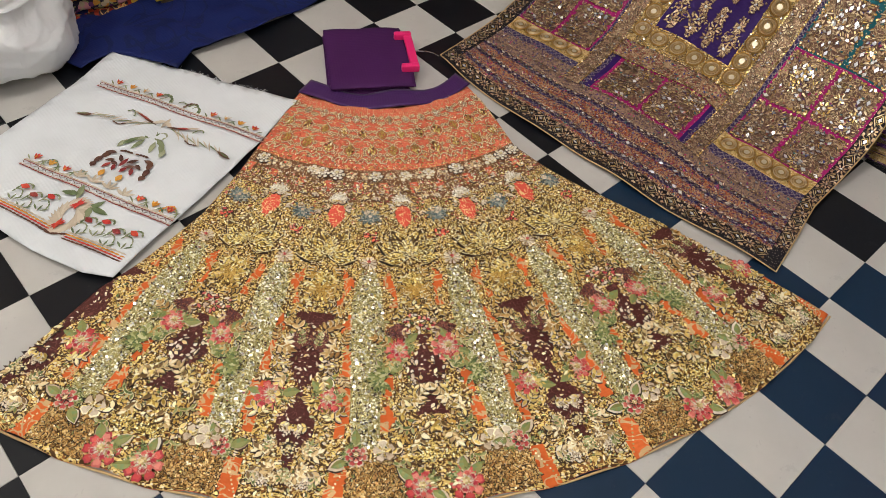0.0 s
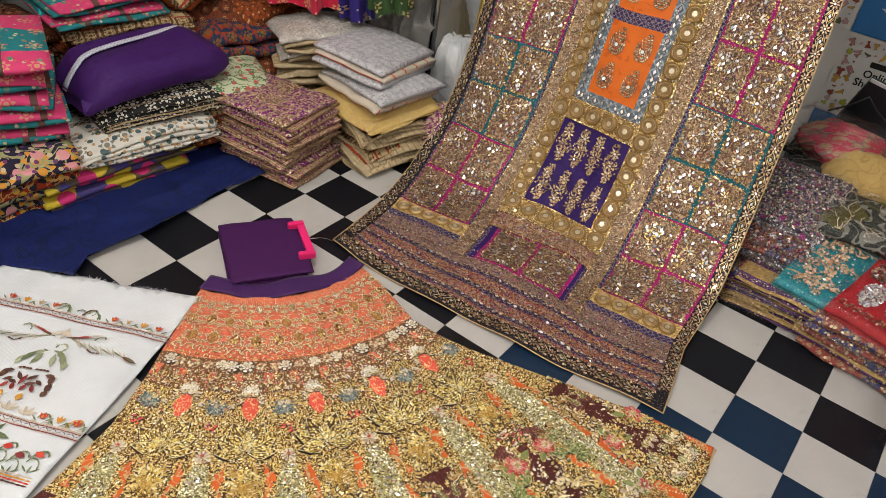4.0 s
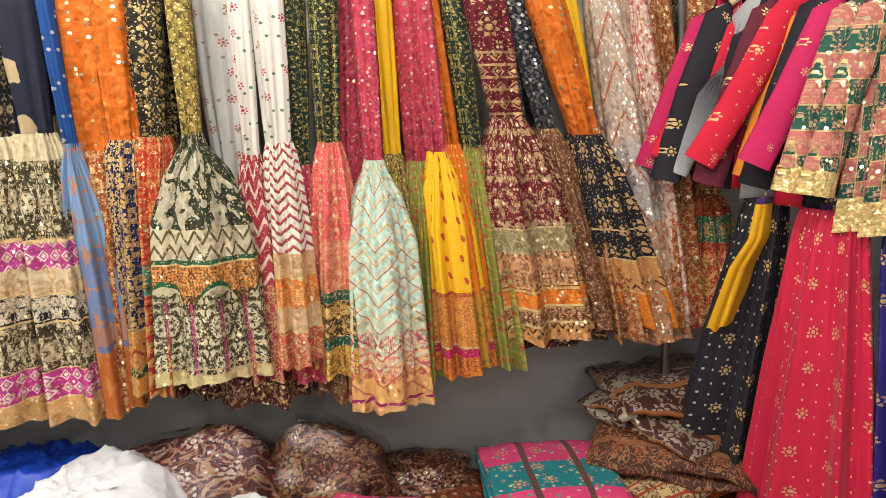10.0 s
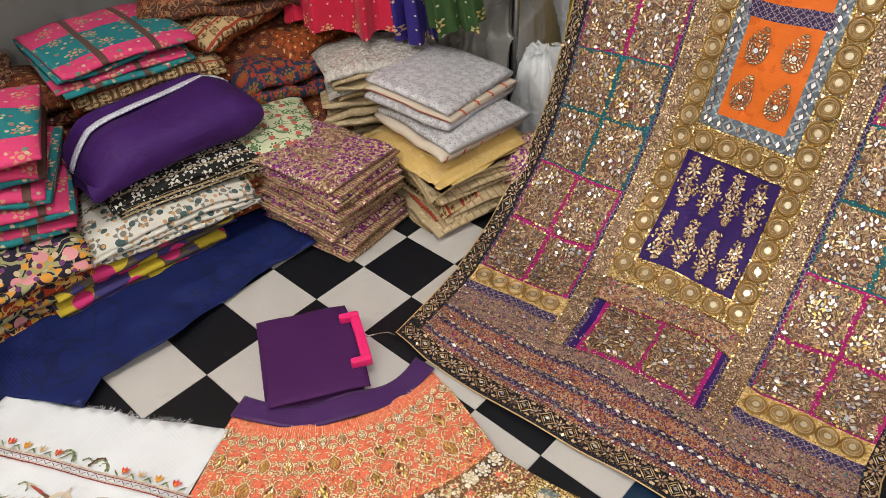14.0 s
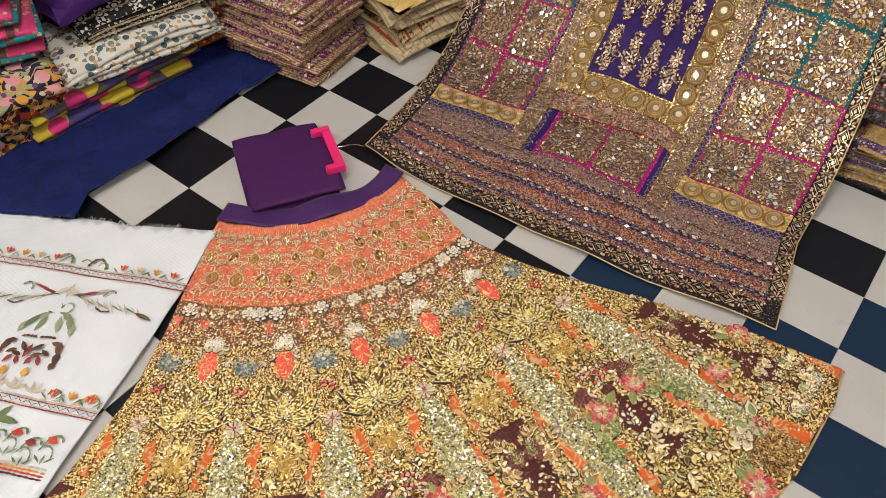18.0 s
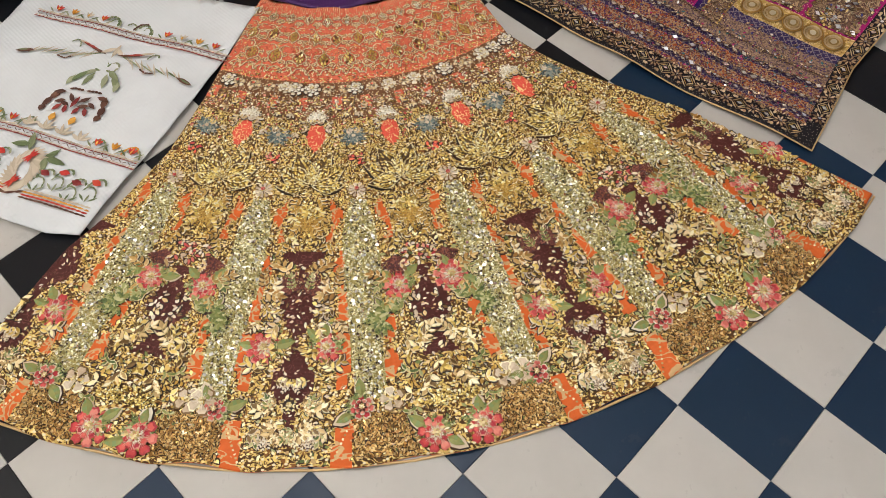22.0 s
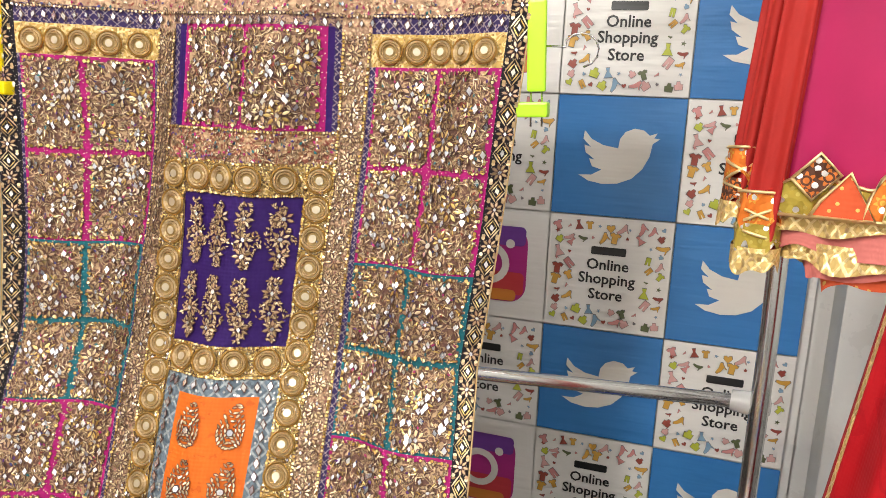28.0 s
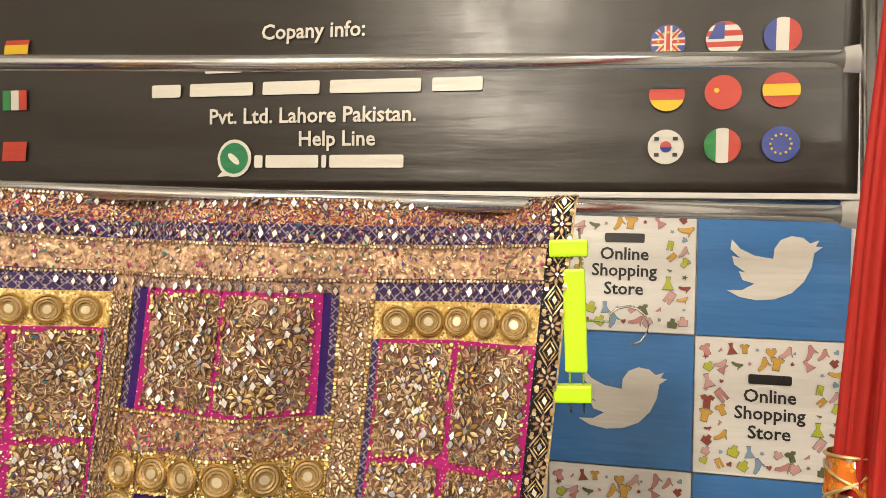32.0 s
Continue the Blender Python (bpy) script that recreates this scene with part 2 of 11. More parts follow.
def boxed(size, at=(0, 0, 0), bevel=0.0, seg=2, bm=None, turn=None):
    """A box, its edges rounded; size and middle in metres."""
    own = bmesh.new()
    bmesh.ops.create_cube(own, size=1.0)
    bmesh.ops.scale(own, vec=size, verts=own.verts)
    if bevel:
        bmesh.ops.bevel(own, geom=own.edges[:], offset=bevel, segments=seg, affect="EDGES", profile=0.6)
    if turn is not None:
        bmesh.ops.transform(own, matrix=turn, verts=own.verts)
    bmesh.ops.translate(own, vec=at, verts=own.verts)
    if bm is None:
        return own
    me = bpy.data.meshes.new("tmp")
    own.to_mesh(me)
    own.free()
    bm.from_mesh(me)
    bpy.data.meshes.remove(me)
    return bm


def tube(points, radius, sides=10, bm=None, closed_ends=True):
    """A round bar along points."""
    bm = bm or bmesh.new()
    rings = []
    pts = [Vector(p) for p in points]
    for k, p in enumerate(pts):
        d = (pts[min(k + 1, len(pts) - 1)] - pts[max(k - 1, 0)]).normalized()
        side = d.cross(Vector((0, 0, 1)) if abs(d.z) < 0.9 else Vector((1, 0, 0))).normalized()
        up = side.cross(d)
        r = radius[k] if isinstance(radius, (list, tuple)) else radius
        rings.append([bm.verts.new(p + r * (math.cos(a) * side + math.sin(a) * up)) for a in (2 * math.pi * j / sides for j in range(sides))])
    for a, b in zip(rings, rings[1:]):
        for j in range(sides):
            bm.faces.new((a[j], a[(j + 1) % sides], b[(j + 1) % sides], b[j]))
    if closed_ends:
        bm.faces.new(rings[0][::-1])
        bm.faces.new(rings[-1])
    return bm


def sheet(name, fn, nu, nv, mats, parent=None, pick=None, thick=0.0, label="", uvfn=None, kind=""):
    """A cloth grid: fn(a, b) gives the place and its UV for a, b in 0..1; thick gives it a back and edges."""
    verts, uvs, faces, mi = [], [], [], []
    for j in range(nv + 1):
        for i in range(nu + 1):
            p, w = fn(i / nu, j / nv)
            verts.append(p)
            uvs.append(w)
    for j in range(nv):
        for i in range(nu):
            k = j * (nu + 1) + i
            faces.append((k, k + 1, k + nu + 2, k + nu + 1))
            mi.append(pick((i + 0.5) / nu, (j + 0.5) / nv) if pick else 0)
    if thick:
        P = np.array(verts).reshape(nv + 1, nu + 1, 3)
        N = np.cross(np.gradient(P, axis=1), np.gradient(P, axis=0))
        N /= np.linalg.norm(N, axis=2, keepdims=True) + 1e-12
        base = len(verts)
        verts += list((P - N * thick).reshape(-1, 3))
        uvs += uvs[:]
        for f, m in list(zip(faces, mi)):
            faces.append(tuple(base + q for q in f[::-1]))
            mi.append(m)
        rim = [i for i in range(nu + 1)] + [j * (nu + 1) + nu for j in range(1, nv + 1)]
        rim += [nv * (nu + 1) + i for i in range(nu - 1, -1, -1)] + [j * (nu + 1) for j in range(nv - 1, 0, -1)]
        for a, b in zip(rim, rim[1:] + rim[:1]):
            faces.append((b, a, base + a, base + b))
            mi.append(0)
    return from_data(name, verts, faces, mats, parent, uvs, mi, label=label, kind=kind)


# ---- structure ----
SX, SY = 0.165, 0.1545
XW, YW = -2.46, 1.60
X1, Y0 = 2.3, -3.2


def wall_paint(name, color):
    n = Nodes(name)
    o = n.obj()
    a, b = n.noise(o, 2.2, 4, 0.6), n.noise(o, 40.0, 3)
    smudge = n.noise(o, 6.0, 5, 0.7).gt(0.62)
    col = n.mix(a, tuple(c * 0.86 for c in color), color)
    col = n.mix(smudge * 0.18, col, tuple(c * 0.55 for c in color))
    n.put("Base Color", col)
    n.put("Roughness", 0.75)
    n.put("Normal", n.bump(b + a * 2.0, 0.25, 0.004))
    return n.mat


def glossy_tile(name, color, rough):
    n = Nodes(name)
    o = n.obj()
    a, b = n.noise(o, 7.0, 4, 0.65), n.noise(o, 120.0, 2)
    sm = n.noise(o, 22.0, 4, 0.7)
    r = n.rand()
    col = n.mix(a, tuple(c * 0.82 for c in color), tuple(min(1, c * 1.1) for c in color))
    col = n.mix((sm.gt(0.63)) * 0.22, col, tuple(c * 0.6 + 0.03 for c in color))
    col = n.mix(r * 0.16, col, tuple(c * 0.8 for c in color))
    n.put("Base Color", col)
    n.put("Roughness", sm * 0.3 + rough)
    n.put("Normal", n.bump(b * 0.3 + a, 0.06, 0.002))
    n.put("Specular IOR Level", 0.28)
    return n.mat


WHITE_TILE = glossy_tile("white_tile", (0.5, 0.485, 0.46), 0.34)
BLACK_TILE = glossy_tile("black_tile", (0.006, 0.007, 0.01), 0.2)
# black tile again, with a bluish floor reflection put into its base colour
BLUE_SHEEN_TILE = glossy_tile("blue_sheen_tile", (0.007, 0.024, 0.055), 0.24)
WALL = wall_paint("grey_wall", (0.38, 0.38, 0.372))
WHITEWALL = wall_paint("white_wall", (0.72, 0.71, 0.68))

bm = boxed((XW * -1 + X1 + 0.4, YW - Y0 + 0.4, 0.1), ((XW + X1) / 2, (YW + Y0) / 2, -0.056))
floor = tagged(part("floor", bm, plain("floor_bed", (0.1, 0.1, 0.1))), "black and white checkered glossy floor tiles", "floor", kind="structure")
tile_me = {}
for key, mat in ((0, BLACK_TILE), (1, WHITE_TILE), (2, BLUE_SHEEN_TILE)):
    b = boxed((SX - 0.0006, SY - 0.0006, 0.006), (0, 0, -0.003), 0.0006, 1)
    me = bpy.data.meshes.new("tile")
    b.to_mesh(me)
    b.free()
    me.materials.append(mat)
    tile_me[key] = me
far = {0: [], 1: []}
for i in range(int(XW / SX) - 1, int(X1 / SX) + 1):
    for j in range(int(Y0 / SY) - 1, int(YW / SY) + 1):
        key = (i + j) % 2
        cx, cy = (i + 0.5) * SX, (j + 0.5) * SY
        if -1.8 < cx < 0.85 and -1.5 < cy < 0.75:
            # black tiles in this area get the copy with the painted blue reflection
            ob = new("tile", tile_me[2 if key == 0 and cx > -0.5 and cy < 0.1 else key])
            ob.location = (cx, cy, 0)
            ob.parent = floor
        else:
            far[key].append((cx, cy))
for key, mat in ((0, BLACK_TILE), (1, WHITE_TILE)):
    vs, fs = [], []
    for cx, cy in far[key]:
        k = len(vs)
        a, c = SX / 2 - 0.0003, SY / 2 - 0.0003
        vs += [(cx - a, cy - c, 0), (cx + a, cy - c, 0), (cx + a, cy + c, 0), (cx - a, cy + c, 0)]
        fs.append((k, k + 1, k + 2, k + 3))
    from_data("tile_field", vs, fs, mat, floor, smooth=False, kind="stuff")


def wall(name, size, at, mat, label):
    return tagged(part(name, boxed(size, at), mat), label, "wall", kind="structure")


wall("wall_west", (0.12, YW - Y0 + 0.24, CEIL), (XW - 0.06, (YW + Y0) / 2, CEIL / 2), WALL, "scuffed pale grey painted shop wall behind the rail")
tagged(part("trim", boxed((0.012, YW - Y0, CEIL - 1.83), (XW + 0.006, (YW + Y0) / 2, (CEIL + 1.83) / 2), 0.002), plain("white_board", (0.78, 0.77, 0.74), 0.5)), "white board lining above the clothes rail", "wall lining", kind="structure")
wall("wall_north", (X1 - XW, 0.12, CEIL), ((X1 + XW) / 2, YW + 0.06, CEIL / 2), WHITEWALL, "off-white painted shop wall behind the printed backdrop")
wall("wall_east", (0.12, YW - Y0 + 0.24, CEIL), (X1 + 0.06, (YW + Y0) / 2, CEIL / 2), WHITEWALL, "plain off-white painted wall closing the shop")
wall("wall_south", (X1 - XW, 0.12, CEIL), ((X1 + XW) / 2, Y0 - 0.06, CEIL / 2), WHITEWALL, "plain off-white painted wall closing the shop")
tagged(part("ceiling", boxed((X1 - XW + 0.24, YW - Y0 + 0.24, 0.1), ((X1 + XW) / 2, (YW + Y0) / 2, CEIL + 0.05)), WHITEWALL), "plain white painted ceiling", "ceiling", kind="structure")

# ---- embroidery helpers ----
rng = np.random.default_rng(7)


def zari(name, colors, rough=0.32, metal=0.85):
    """Metal thread and sequins: the colour changes from piece to piece."""
    n = Nodes(name)
    r = n.geo()
    k = len(colors)
    n.put("Base Color", n.ramp(r, [(i / k, c) for i, c in enumerate(colors)]))
    n.put("Metallic", metal)
    n.put("Roughness", (r * 7.0).fract() * 0.3 + (rough - 0.12))
    return n.mat


def thread(name, colors, rough=0.7):
    return zari(name, colors, rough, 0.0)


MIRROR = zari("mirror_sequin", [(0.93, 0.93, 0.92), (0.85, 0.85, 0.86), (0.95, 0.92, 0.85)], 0.16, 1.0)
THREAD_RED = thread("red_thread", [(0.55, 0.05, 0.05), (0.7, 0.12, 0.1), (0.75, 0.25, 0.2), (0.45, 0.03, 0.05)])
THREAD_GREEN = thread("green_thread", [(0.12, 0.2, 0.06), (0.3, 0.38, 0.14), (0.2, 0.28, 0.1), (0.45, 0.5, 0.25)])
THREAD_CORAL = thread("coral_thread", [(0.85, 0.14, 0.07), (0.9, 0.2, 0.1), (0.75, 0.09, 0.07)])
THREAD_YELLOW = thread("mustard_thread", [(0.55, 0.31, 0.05), (0.62, 0.4, 0.1), (0.44, 0.25, 0.05)])
THREAD_BROWN = thread("maroon_thread", [(0.16, 0.04, 0.03), (0.25, 0.08, 0.05), (0.1, 0.03, 0.03)])


class Bits:
    """Many small stitched pieces gathered into one mesh. place(a, b) -> point and normal of the cloth below."""

    def __init__(self, place):
        self.place, self.v, self.f, self.m, self.mats = place, [], [], [], []

    def mi(self, mat):
        if mat not in self.mats:
            self.mats.append(mat)
        return self.mats.index(mat)

    def poly(self, p, n, size, ratio, turn, tilt, mat, sides=6, lift=0.002, point=False):
        """One sequin, or with point a leaf that ends in tips."""
        p, n = Vector(p), Vector(n).normalized()
        size, ratio, turn, tilt = float(size), float(ratio), float(turn), (float(tilt[0]), float(tilt[1]))
        t = n.orthogonal().normalized()
        t = Matrix.Rotation(turn, 3, n) @ t
        s = n.cross(t)
        nn = (n + tilt[0] * t + tilt[1] * s).normalized()
        s = nn.cross(t).normalized()
        t = s.cross(nn)
        k = len(self.v)
        c = p + n * lift
        if point:
            ring = [(1, 0), (0.35, 0.5), (-0.3, 0.55), (-1, 0), (-0.3, -0.55), (0.35, -0.5)]
            self.v += [c + size * (x * t + ratio * y * 2 * s) for x, y in ring]
            self.v.append(c + n * size * 0.25)
            self.f += [(k + j, k + (j + 1) % 6, k + 6) for j in range(6)]
            self.m += [self.mi(mat)] * 6
        else:
            self.v += [c + size * (math.cos(a) * t + ratio * math.sin(a) * s) for a in (2 * math.pi * j / sides for j in range(sides))]
            self.f.append(tuple(range(k, k + sides)))
            self.m.append(self.mi(mat))

    def scatter(self, pts, normals, size, mat, sides=6, tilt=0.25, ratio=(0.6, 1.0), lift=(0.001, 0.003)):
        """Thousands of sequins at once."""
        pts, normals = np.asarray(pts, float), np.asarray(normals, float)
        n = len(pts)
        if n == 0:
            return
        nn = normals + rng.normal(0, tilt, (n, 3))
        nn /= np.linalg.norm(nn, axis=1, keepdims=True)
        t = np.cross(nn, rng.normal(0, 1, (n, 3)))
        t /= np.linalg.norm(t, axis=1, keepdims=True)
        s = np.cross(nn, t)
        sz = rng.uniform(size[0], size[1], n)[:, None]
        rt = rng.uniform(ratio[0], ratio[1], n)[:, None]
        c = pts + normals * rng.uniform(lift[0], lift[1], n)[:, None]
        k = len(self.v)
        ring = [c + sz * (math.cos(a) * t + rt * math.sin(a) * s) for a in (2 * math.pi * j / sides for j in range(sides))]
        vs = np.stack(ring, 1).reshape(-1, 3)
        self.v += list(vs)
        self.f += [tuple(range(k + i * sides, k + (i + 1) * sides)) for i in range(n)]
        self.m += [self.mi(mat)] * n

    def done(self, name, parent, label, kind="stuff"):
        return from_data(name, self.v, self.f, self.mats, parent, None, self.m, smooth=False, label=label, kind=kind)


class Needlework:
    """Thousands of stitched pieces gathered into one mesh, each an island of its own."""

    def __init__(self):
        self.v, self.loops, self.size, self.m, self.mats, self.n = [], [], [], [], [], 0

    def mi(self, mat):
        if mat not in self.mats:
            self.mats.append(mat)
        return self.mats.index(mat)

    def add(self, vs, faces, mat):
        """vs: (n, k, 3) pieces of k points; faces: the face lists of one piece."""
        n, k, _ = vs.shape
        if n == 0:
            return
        self.v.append(vs.reshape(-1, 3))
        base = self.n + np.arange(n)[:, None] * k
        for f in faces:
            self.loops.append((base + np.array(f)[None, :]).ravel())
            self.size.append(np.full(n, len(f)))
            self.m.append(np.full(n, self.mi(mat)))
        self.n += n * k

    def axes_at(self, nrm, ang, tilt):
        nrm = np.asarray(nrm, float)
        n = nrm + (rng.normal(0, tilt, nrm.shape) if tilt else 0)
        n /= np.linalg.norm(n, axis=1, keepdims=True)
        ref = np.where(np.abs(n[:, 2:3]) > 0.8, np.array([[1.0, 0, 0]]), np.array([[0.0, 0, 1]]))
        s0 = np.cross(n, ref)
        s0 /= np.linalg.norm(s0, axis=1, keepdims=True)
        t0 = np.cross(s0, n)
        t = np.cos(ang)[:, None] * t0 + np.sin(ang)[:, None] * np.cross(n, t0)
        return n, t, np.cross(n, t)

    def leaves(self, pts, nrm, ang, length, width, mat, under=None, tilt=0.12, lift=0.002, grow=1.38, rib=0.14):
        """Pointed leaves with a raised rib; under: a darker outline stitched below."""
        pts, nrm = np.asarray(pts, float).reshape(-1, 3), np.asarray(nrm, float)
        n = len(pts)
        if n == 0:
            return
        if nrm.ndim == 1:
            nrm = np.repeat(nrm[None], n, 0)
        ang = np.broadcast_to(np.asarray(ang, float), (n,))
        L, W = np.broadcast_to(np.asarray(length, float), (n,))[:, None], np.broadcast_to(np.asarray(width, float), (n,))[:, None]
        nn, t, s = self.axes_at(nrm, ang, tilt)
        lf = rng.uniform(lift, lift + 0.0015, n)[:, None]
        c = pts + nrm * lf
        ring = [(-0.5, 0, 0), (-0.12, 0.5, 0), (0.2, 0.4, 0), (0.5, 0, 0), (0.2, -0.4, 0), (-0.12, -0.5, 0)]
        vs = np.stack([c + L * x * t + W * y * s for x, y, z in ring] + [c + W * rib * nn], 1)
        self.add(vs, [(0, 6, 2, 1), (6, 3, 2), (0, 5, 4, 6), (6, 4, 3)], mat)
        if under is not None:
            c = pts + nrm * (lf - 0.0005)
            g = L * 0 + grow
            vs = np.stack([c + (L * g) * x * t + (W * g * 1.15) * y * s for x, y, z in ring], 1)
            self.add(vs, [(0, 5, 4, 3, 2, 1)], under)

    def discs(self, pts, nrm, size, mat, sides=6, tilt=0.3, lift=0.002, ratio=1.0, under=None):
        pts, nrm = np.asarray(pts, float).reshape(-1, 3), np.asarray(nrm, float)
        n = len(pts)
        if n == 0:
            return
        if nrm.ndim == 1:
            nrm = np.repeat(nrm[None], n, 0)
        size = np.broadcast_to(np.asarray(size, float), (n,))[:, None]
        nn, t, s = self.axes_at(nrm, rng.uniform(0, 6.28, n) if sides > 4 else rng.normal(0, 0.15, n), tilt)
        lf = rng.uniform(lift, lift + 0.0012, n)[:, None]
        c = pts + nrm * lf
        fc = [tuple(range(sides))]
        A = [2 * math.pi * j / sides for j in range(sides)]
        self.add(np.stack([c + size * (math.cos(a) * t + ratio * math.sin(a) * s) for a in A], 1), fc, mat)
        if under is not None:
            c = pts + nrm * (lf - 0.001)
            self.add(np.stack([c + 1.4 * size * (math.cos(a) * t + ratio * math.sin(a) * s) for a in A], 1), fc, under)

    def done(self, name, parent, label):
        me = bpy.data.meshes.new(name)
        V = np.concatenate(self.v).astype(np.float32)
        Lp, S, M = np.concatenate(self.loops).astype(np.int32), np.concatenate(self.size).astype(np.int32), np.concatenate(self.m).astype(np.int32)
        me.vertices.add(len(V))
        me.vertices.foreach_set("co", V.ravel())
        me.loops.add(len(Lp))
        me.loops.foreach_set("vertex_index", Lp)
        me.polygons.add(len(S))
        me.polygons.foreach_set("loop_start", np.concatenate([[0], np.cumsum(S)[:-1]]).astype(np.int32))
        me.polygons.foreach_set("loop_total", S)
        for m in self.mats:
            me.materials.append(m)
        me.polygons.foreach_set("material_index", M)
        me.update(calc_edges=True)
        me.validate()
        ob = new(name, me)
        ob.parent = parent
        return tagged(ob, label, kind="stuff")


def leafmesh(name, length, width, mat, rib):
    vs = [(0, 0, 0.001)]
    n = 6
    for j in range(1, n):
        q = j / n
        w = width * math.sin(math.pi * q ** 0.8)
        vs += [(length * q, -w, 0.001), (length * q, 0, 0.003), (length * q, w, 0.001)]
    vs.append((length, 0, 0.001))
    fs, mi = [(0, 1, 2), (0, 2, 3)], [0, 0]
    for j in range(n - 2):
        k = 1 + 3 * j
        fs += [(k, k + 3, k + 4, k + 1), (k + 1, k + 4, k + 5, k + 2)]
        mi += [0, 1 if j % 2 else 0]
    k = 1 + 3 * (n - 2)
    e = len(vs) - 1
    fs += [(k, e, k + 1), (k + 1, e, k + 2)]
    mi += [0, 0]
    me = bpy.data.meshes.new(name)
    me.from_pydata(vs, [], fs)
    me.materials.append(mat)
    me.materials.append(rib)
    me.polygons.foreach_set("material_index", mi)
    return me


# ---- the spread skirt ----
AX, AY = -1.29, -0.175
R0, R1 = 0.335, 1.32
COL = 11.65


def skirt_edge(r, right):
    q = (r - R0) / (R1 - R0)
    if right:
        return np.interp(q, [0, 0.12, 0.24, 0.38, 0.62, 0.82, 1], [5.5, 0.5, -3.6, -1.4, 2.8, 5.0, 5.6])
    return np.interp(q, [0, 0.12, 0.3, 0.45, 0.7, 1], [-71, -68, -66, -65.5, -68.5, -69.5])


def skirt_z(r, th):
    r, th = float(r), float(th)
    swell = 0.004 + 0.006 * math.sin(math.pi * min(1, max(0, (r - R0) / (R1 - R0)))) ** 0.5
    return swell + 0.0035 * math.sin(th * 1.07) * (r - R0) + 0.004 * noise.noise(Vector((r * 9, th * 0.16, 0)))


def skirt_at(r, th):
    r, th = float(r), float(th)
    a = radians(th)
    return Vector((AX + r * math.cos(a), AY + r * math.sin(a), skirt_z(r, th)))


def column(th):
    """Offset from the middle of the nearest panel, and the panel's kind: 0 wide maroon, 1 small."""
    k = round((th + 45.0) / COL)
    return th + 45.0 - k * COL, k % 2


GROUND_CORAL = fabric("coral_brocade", (0.76, 0.17, 0.095), [("scatter", 70, 0.12, (0.74, 0.4, 0.2), 0.2), ("vine", 30, 0.015, (0.5, 0.09, 0.04), 0.1)])
GROUND_DROP = fabric("coral_net", (0.76, 0.11, 0.07), [("vine", 50, 0.022, (0.9, 0.6, 0.28), 0.1)])
GROUND_ROSE = fabric("rosy_brown_net", (0.36, 0.19, 0.12), [("leafy", 60, 0.4, (0.2, 0.09, 0.04), 0.1), ("scatter", 110, 0.2, (0.8, 0.62, 0.36), 0.3)])
GROUND_TAN = fabric("brown_brocade", (0.085, 0.04, 0.013), [("leafy", 60, 0.56, (0.26, 0.11, 0.03), 0.1), ("vine", 95, 0.05, (0.72, 0.52, 0.17), 0.3), ("scatter", 120, 0.2, (0.86, 0.7, 0.32), 0.3), ("scatter", 74, 0.14, (0.8, 0.72, 0.5), 0.1)])
GROUND_MAROON = fabric("maroon_silk", (0.075, 0.017, 0.014), [("vine", 60, 0.015, (0.16, 0.05, 0.04), 0.1)], rough=0.6)
GROUND_ORANGE = fabric("orange_silk", (0.66, 0.13, 0.025), [("vine", 40, 0.04, (0.62, 0.4, 0.2), 0.2)], rough=0.65)
GROUND_GREENISH = fabric("olive_net", (0.33, 0.27, 0.09), [("sequin", 330, 0.5, (0.5, 0.48, 0.26), 0.5)])
PIPING = plain("gold_piping", (0.6, 0.42, 0.2), 0.5, 0.3)

skirt = group_of("spread_skirt", "orange and gold embroidered flared skirt spread flat on tiles", "skirt")
NR, NT = 150, 260


def skirt_fn(a, b):
    r = R0 + (R1 - R0) * b
    lo, hi = skirt_edge(r, False), skirt_edge(r, True)
    th = lo + (hi - lo) * a
    if b > 0.985:
        r += 0.004 * math.sin(th * 0.9)
    return skirt_at(r, th), (th * 0.0165, r)


def open_ground(r, d, k):
    """True where silk shows: maroon hearts, orange strips, coral drops."""
    ad, x = np.abs(d), np.abs(d) * r * 0.01745
    mar_a = (k == 0) & (r > 0.955) & (r < 1.285) & (x < 0.02 + 0.014 * np.sin(r * 48 + 1.2) + 0.022 * np.clip((0.985 - r) / 0.03, 0, 1))
    mar_b = (k == 1) & (r > 1.0) & (r < 1.16) & (x < 0.022 + 0.014 * np.sin(r * 60))
    o1 = (k == 0) & (((r > 0.955) & (r < 1.085)) | ((r > 1.105) & (r < 1.2))) & (np.abs(ad - 3.95 - 0.22 * np.sin(r * 62)) < 0.56 + 0.14 * np.sin(r * 110))
    o2 = (k == 0) & (r > 1.245) & (np.abs(ad - 3.75 - (1.3 - r) * 6) < 0.7)
    o3 = (k == 1) & (r > 1.05) & (r < 1.19) & (np.abs(ad - 3.95) < 0.7 * np.abs(np.sin((r - 1.05) * 38)))
    o4 = (r > 0.84) & (r < 0.935) & (np.abs(ad - 2.95 - 0.42 * np.sin(r * 66 + k)) < 0.42 + 0.3 * np.sin(r * 95))
    c1 = (r > 0.655) & (r < 0.735) & (ad < 1.45 * np.sin(np.pi * np.clip((r - 0.655) / 0.08, 0, 1)))
    return mar_a | mar_b | o1 | o2 | o3 | o4 | c1


def in_band(r, d, k):
    return (r > 0.845) & (r < 1.22) & (np.abs(d) > np.interp(r, [0.845, 0.9, 1.0, 1.1, 1.22], [4.9, 4.15, 4.0, 4.45, 4.8]))


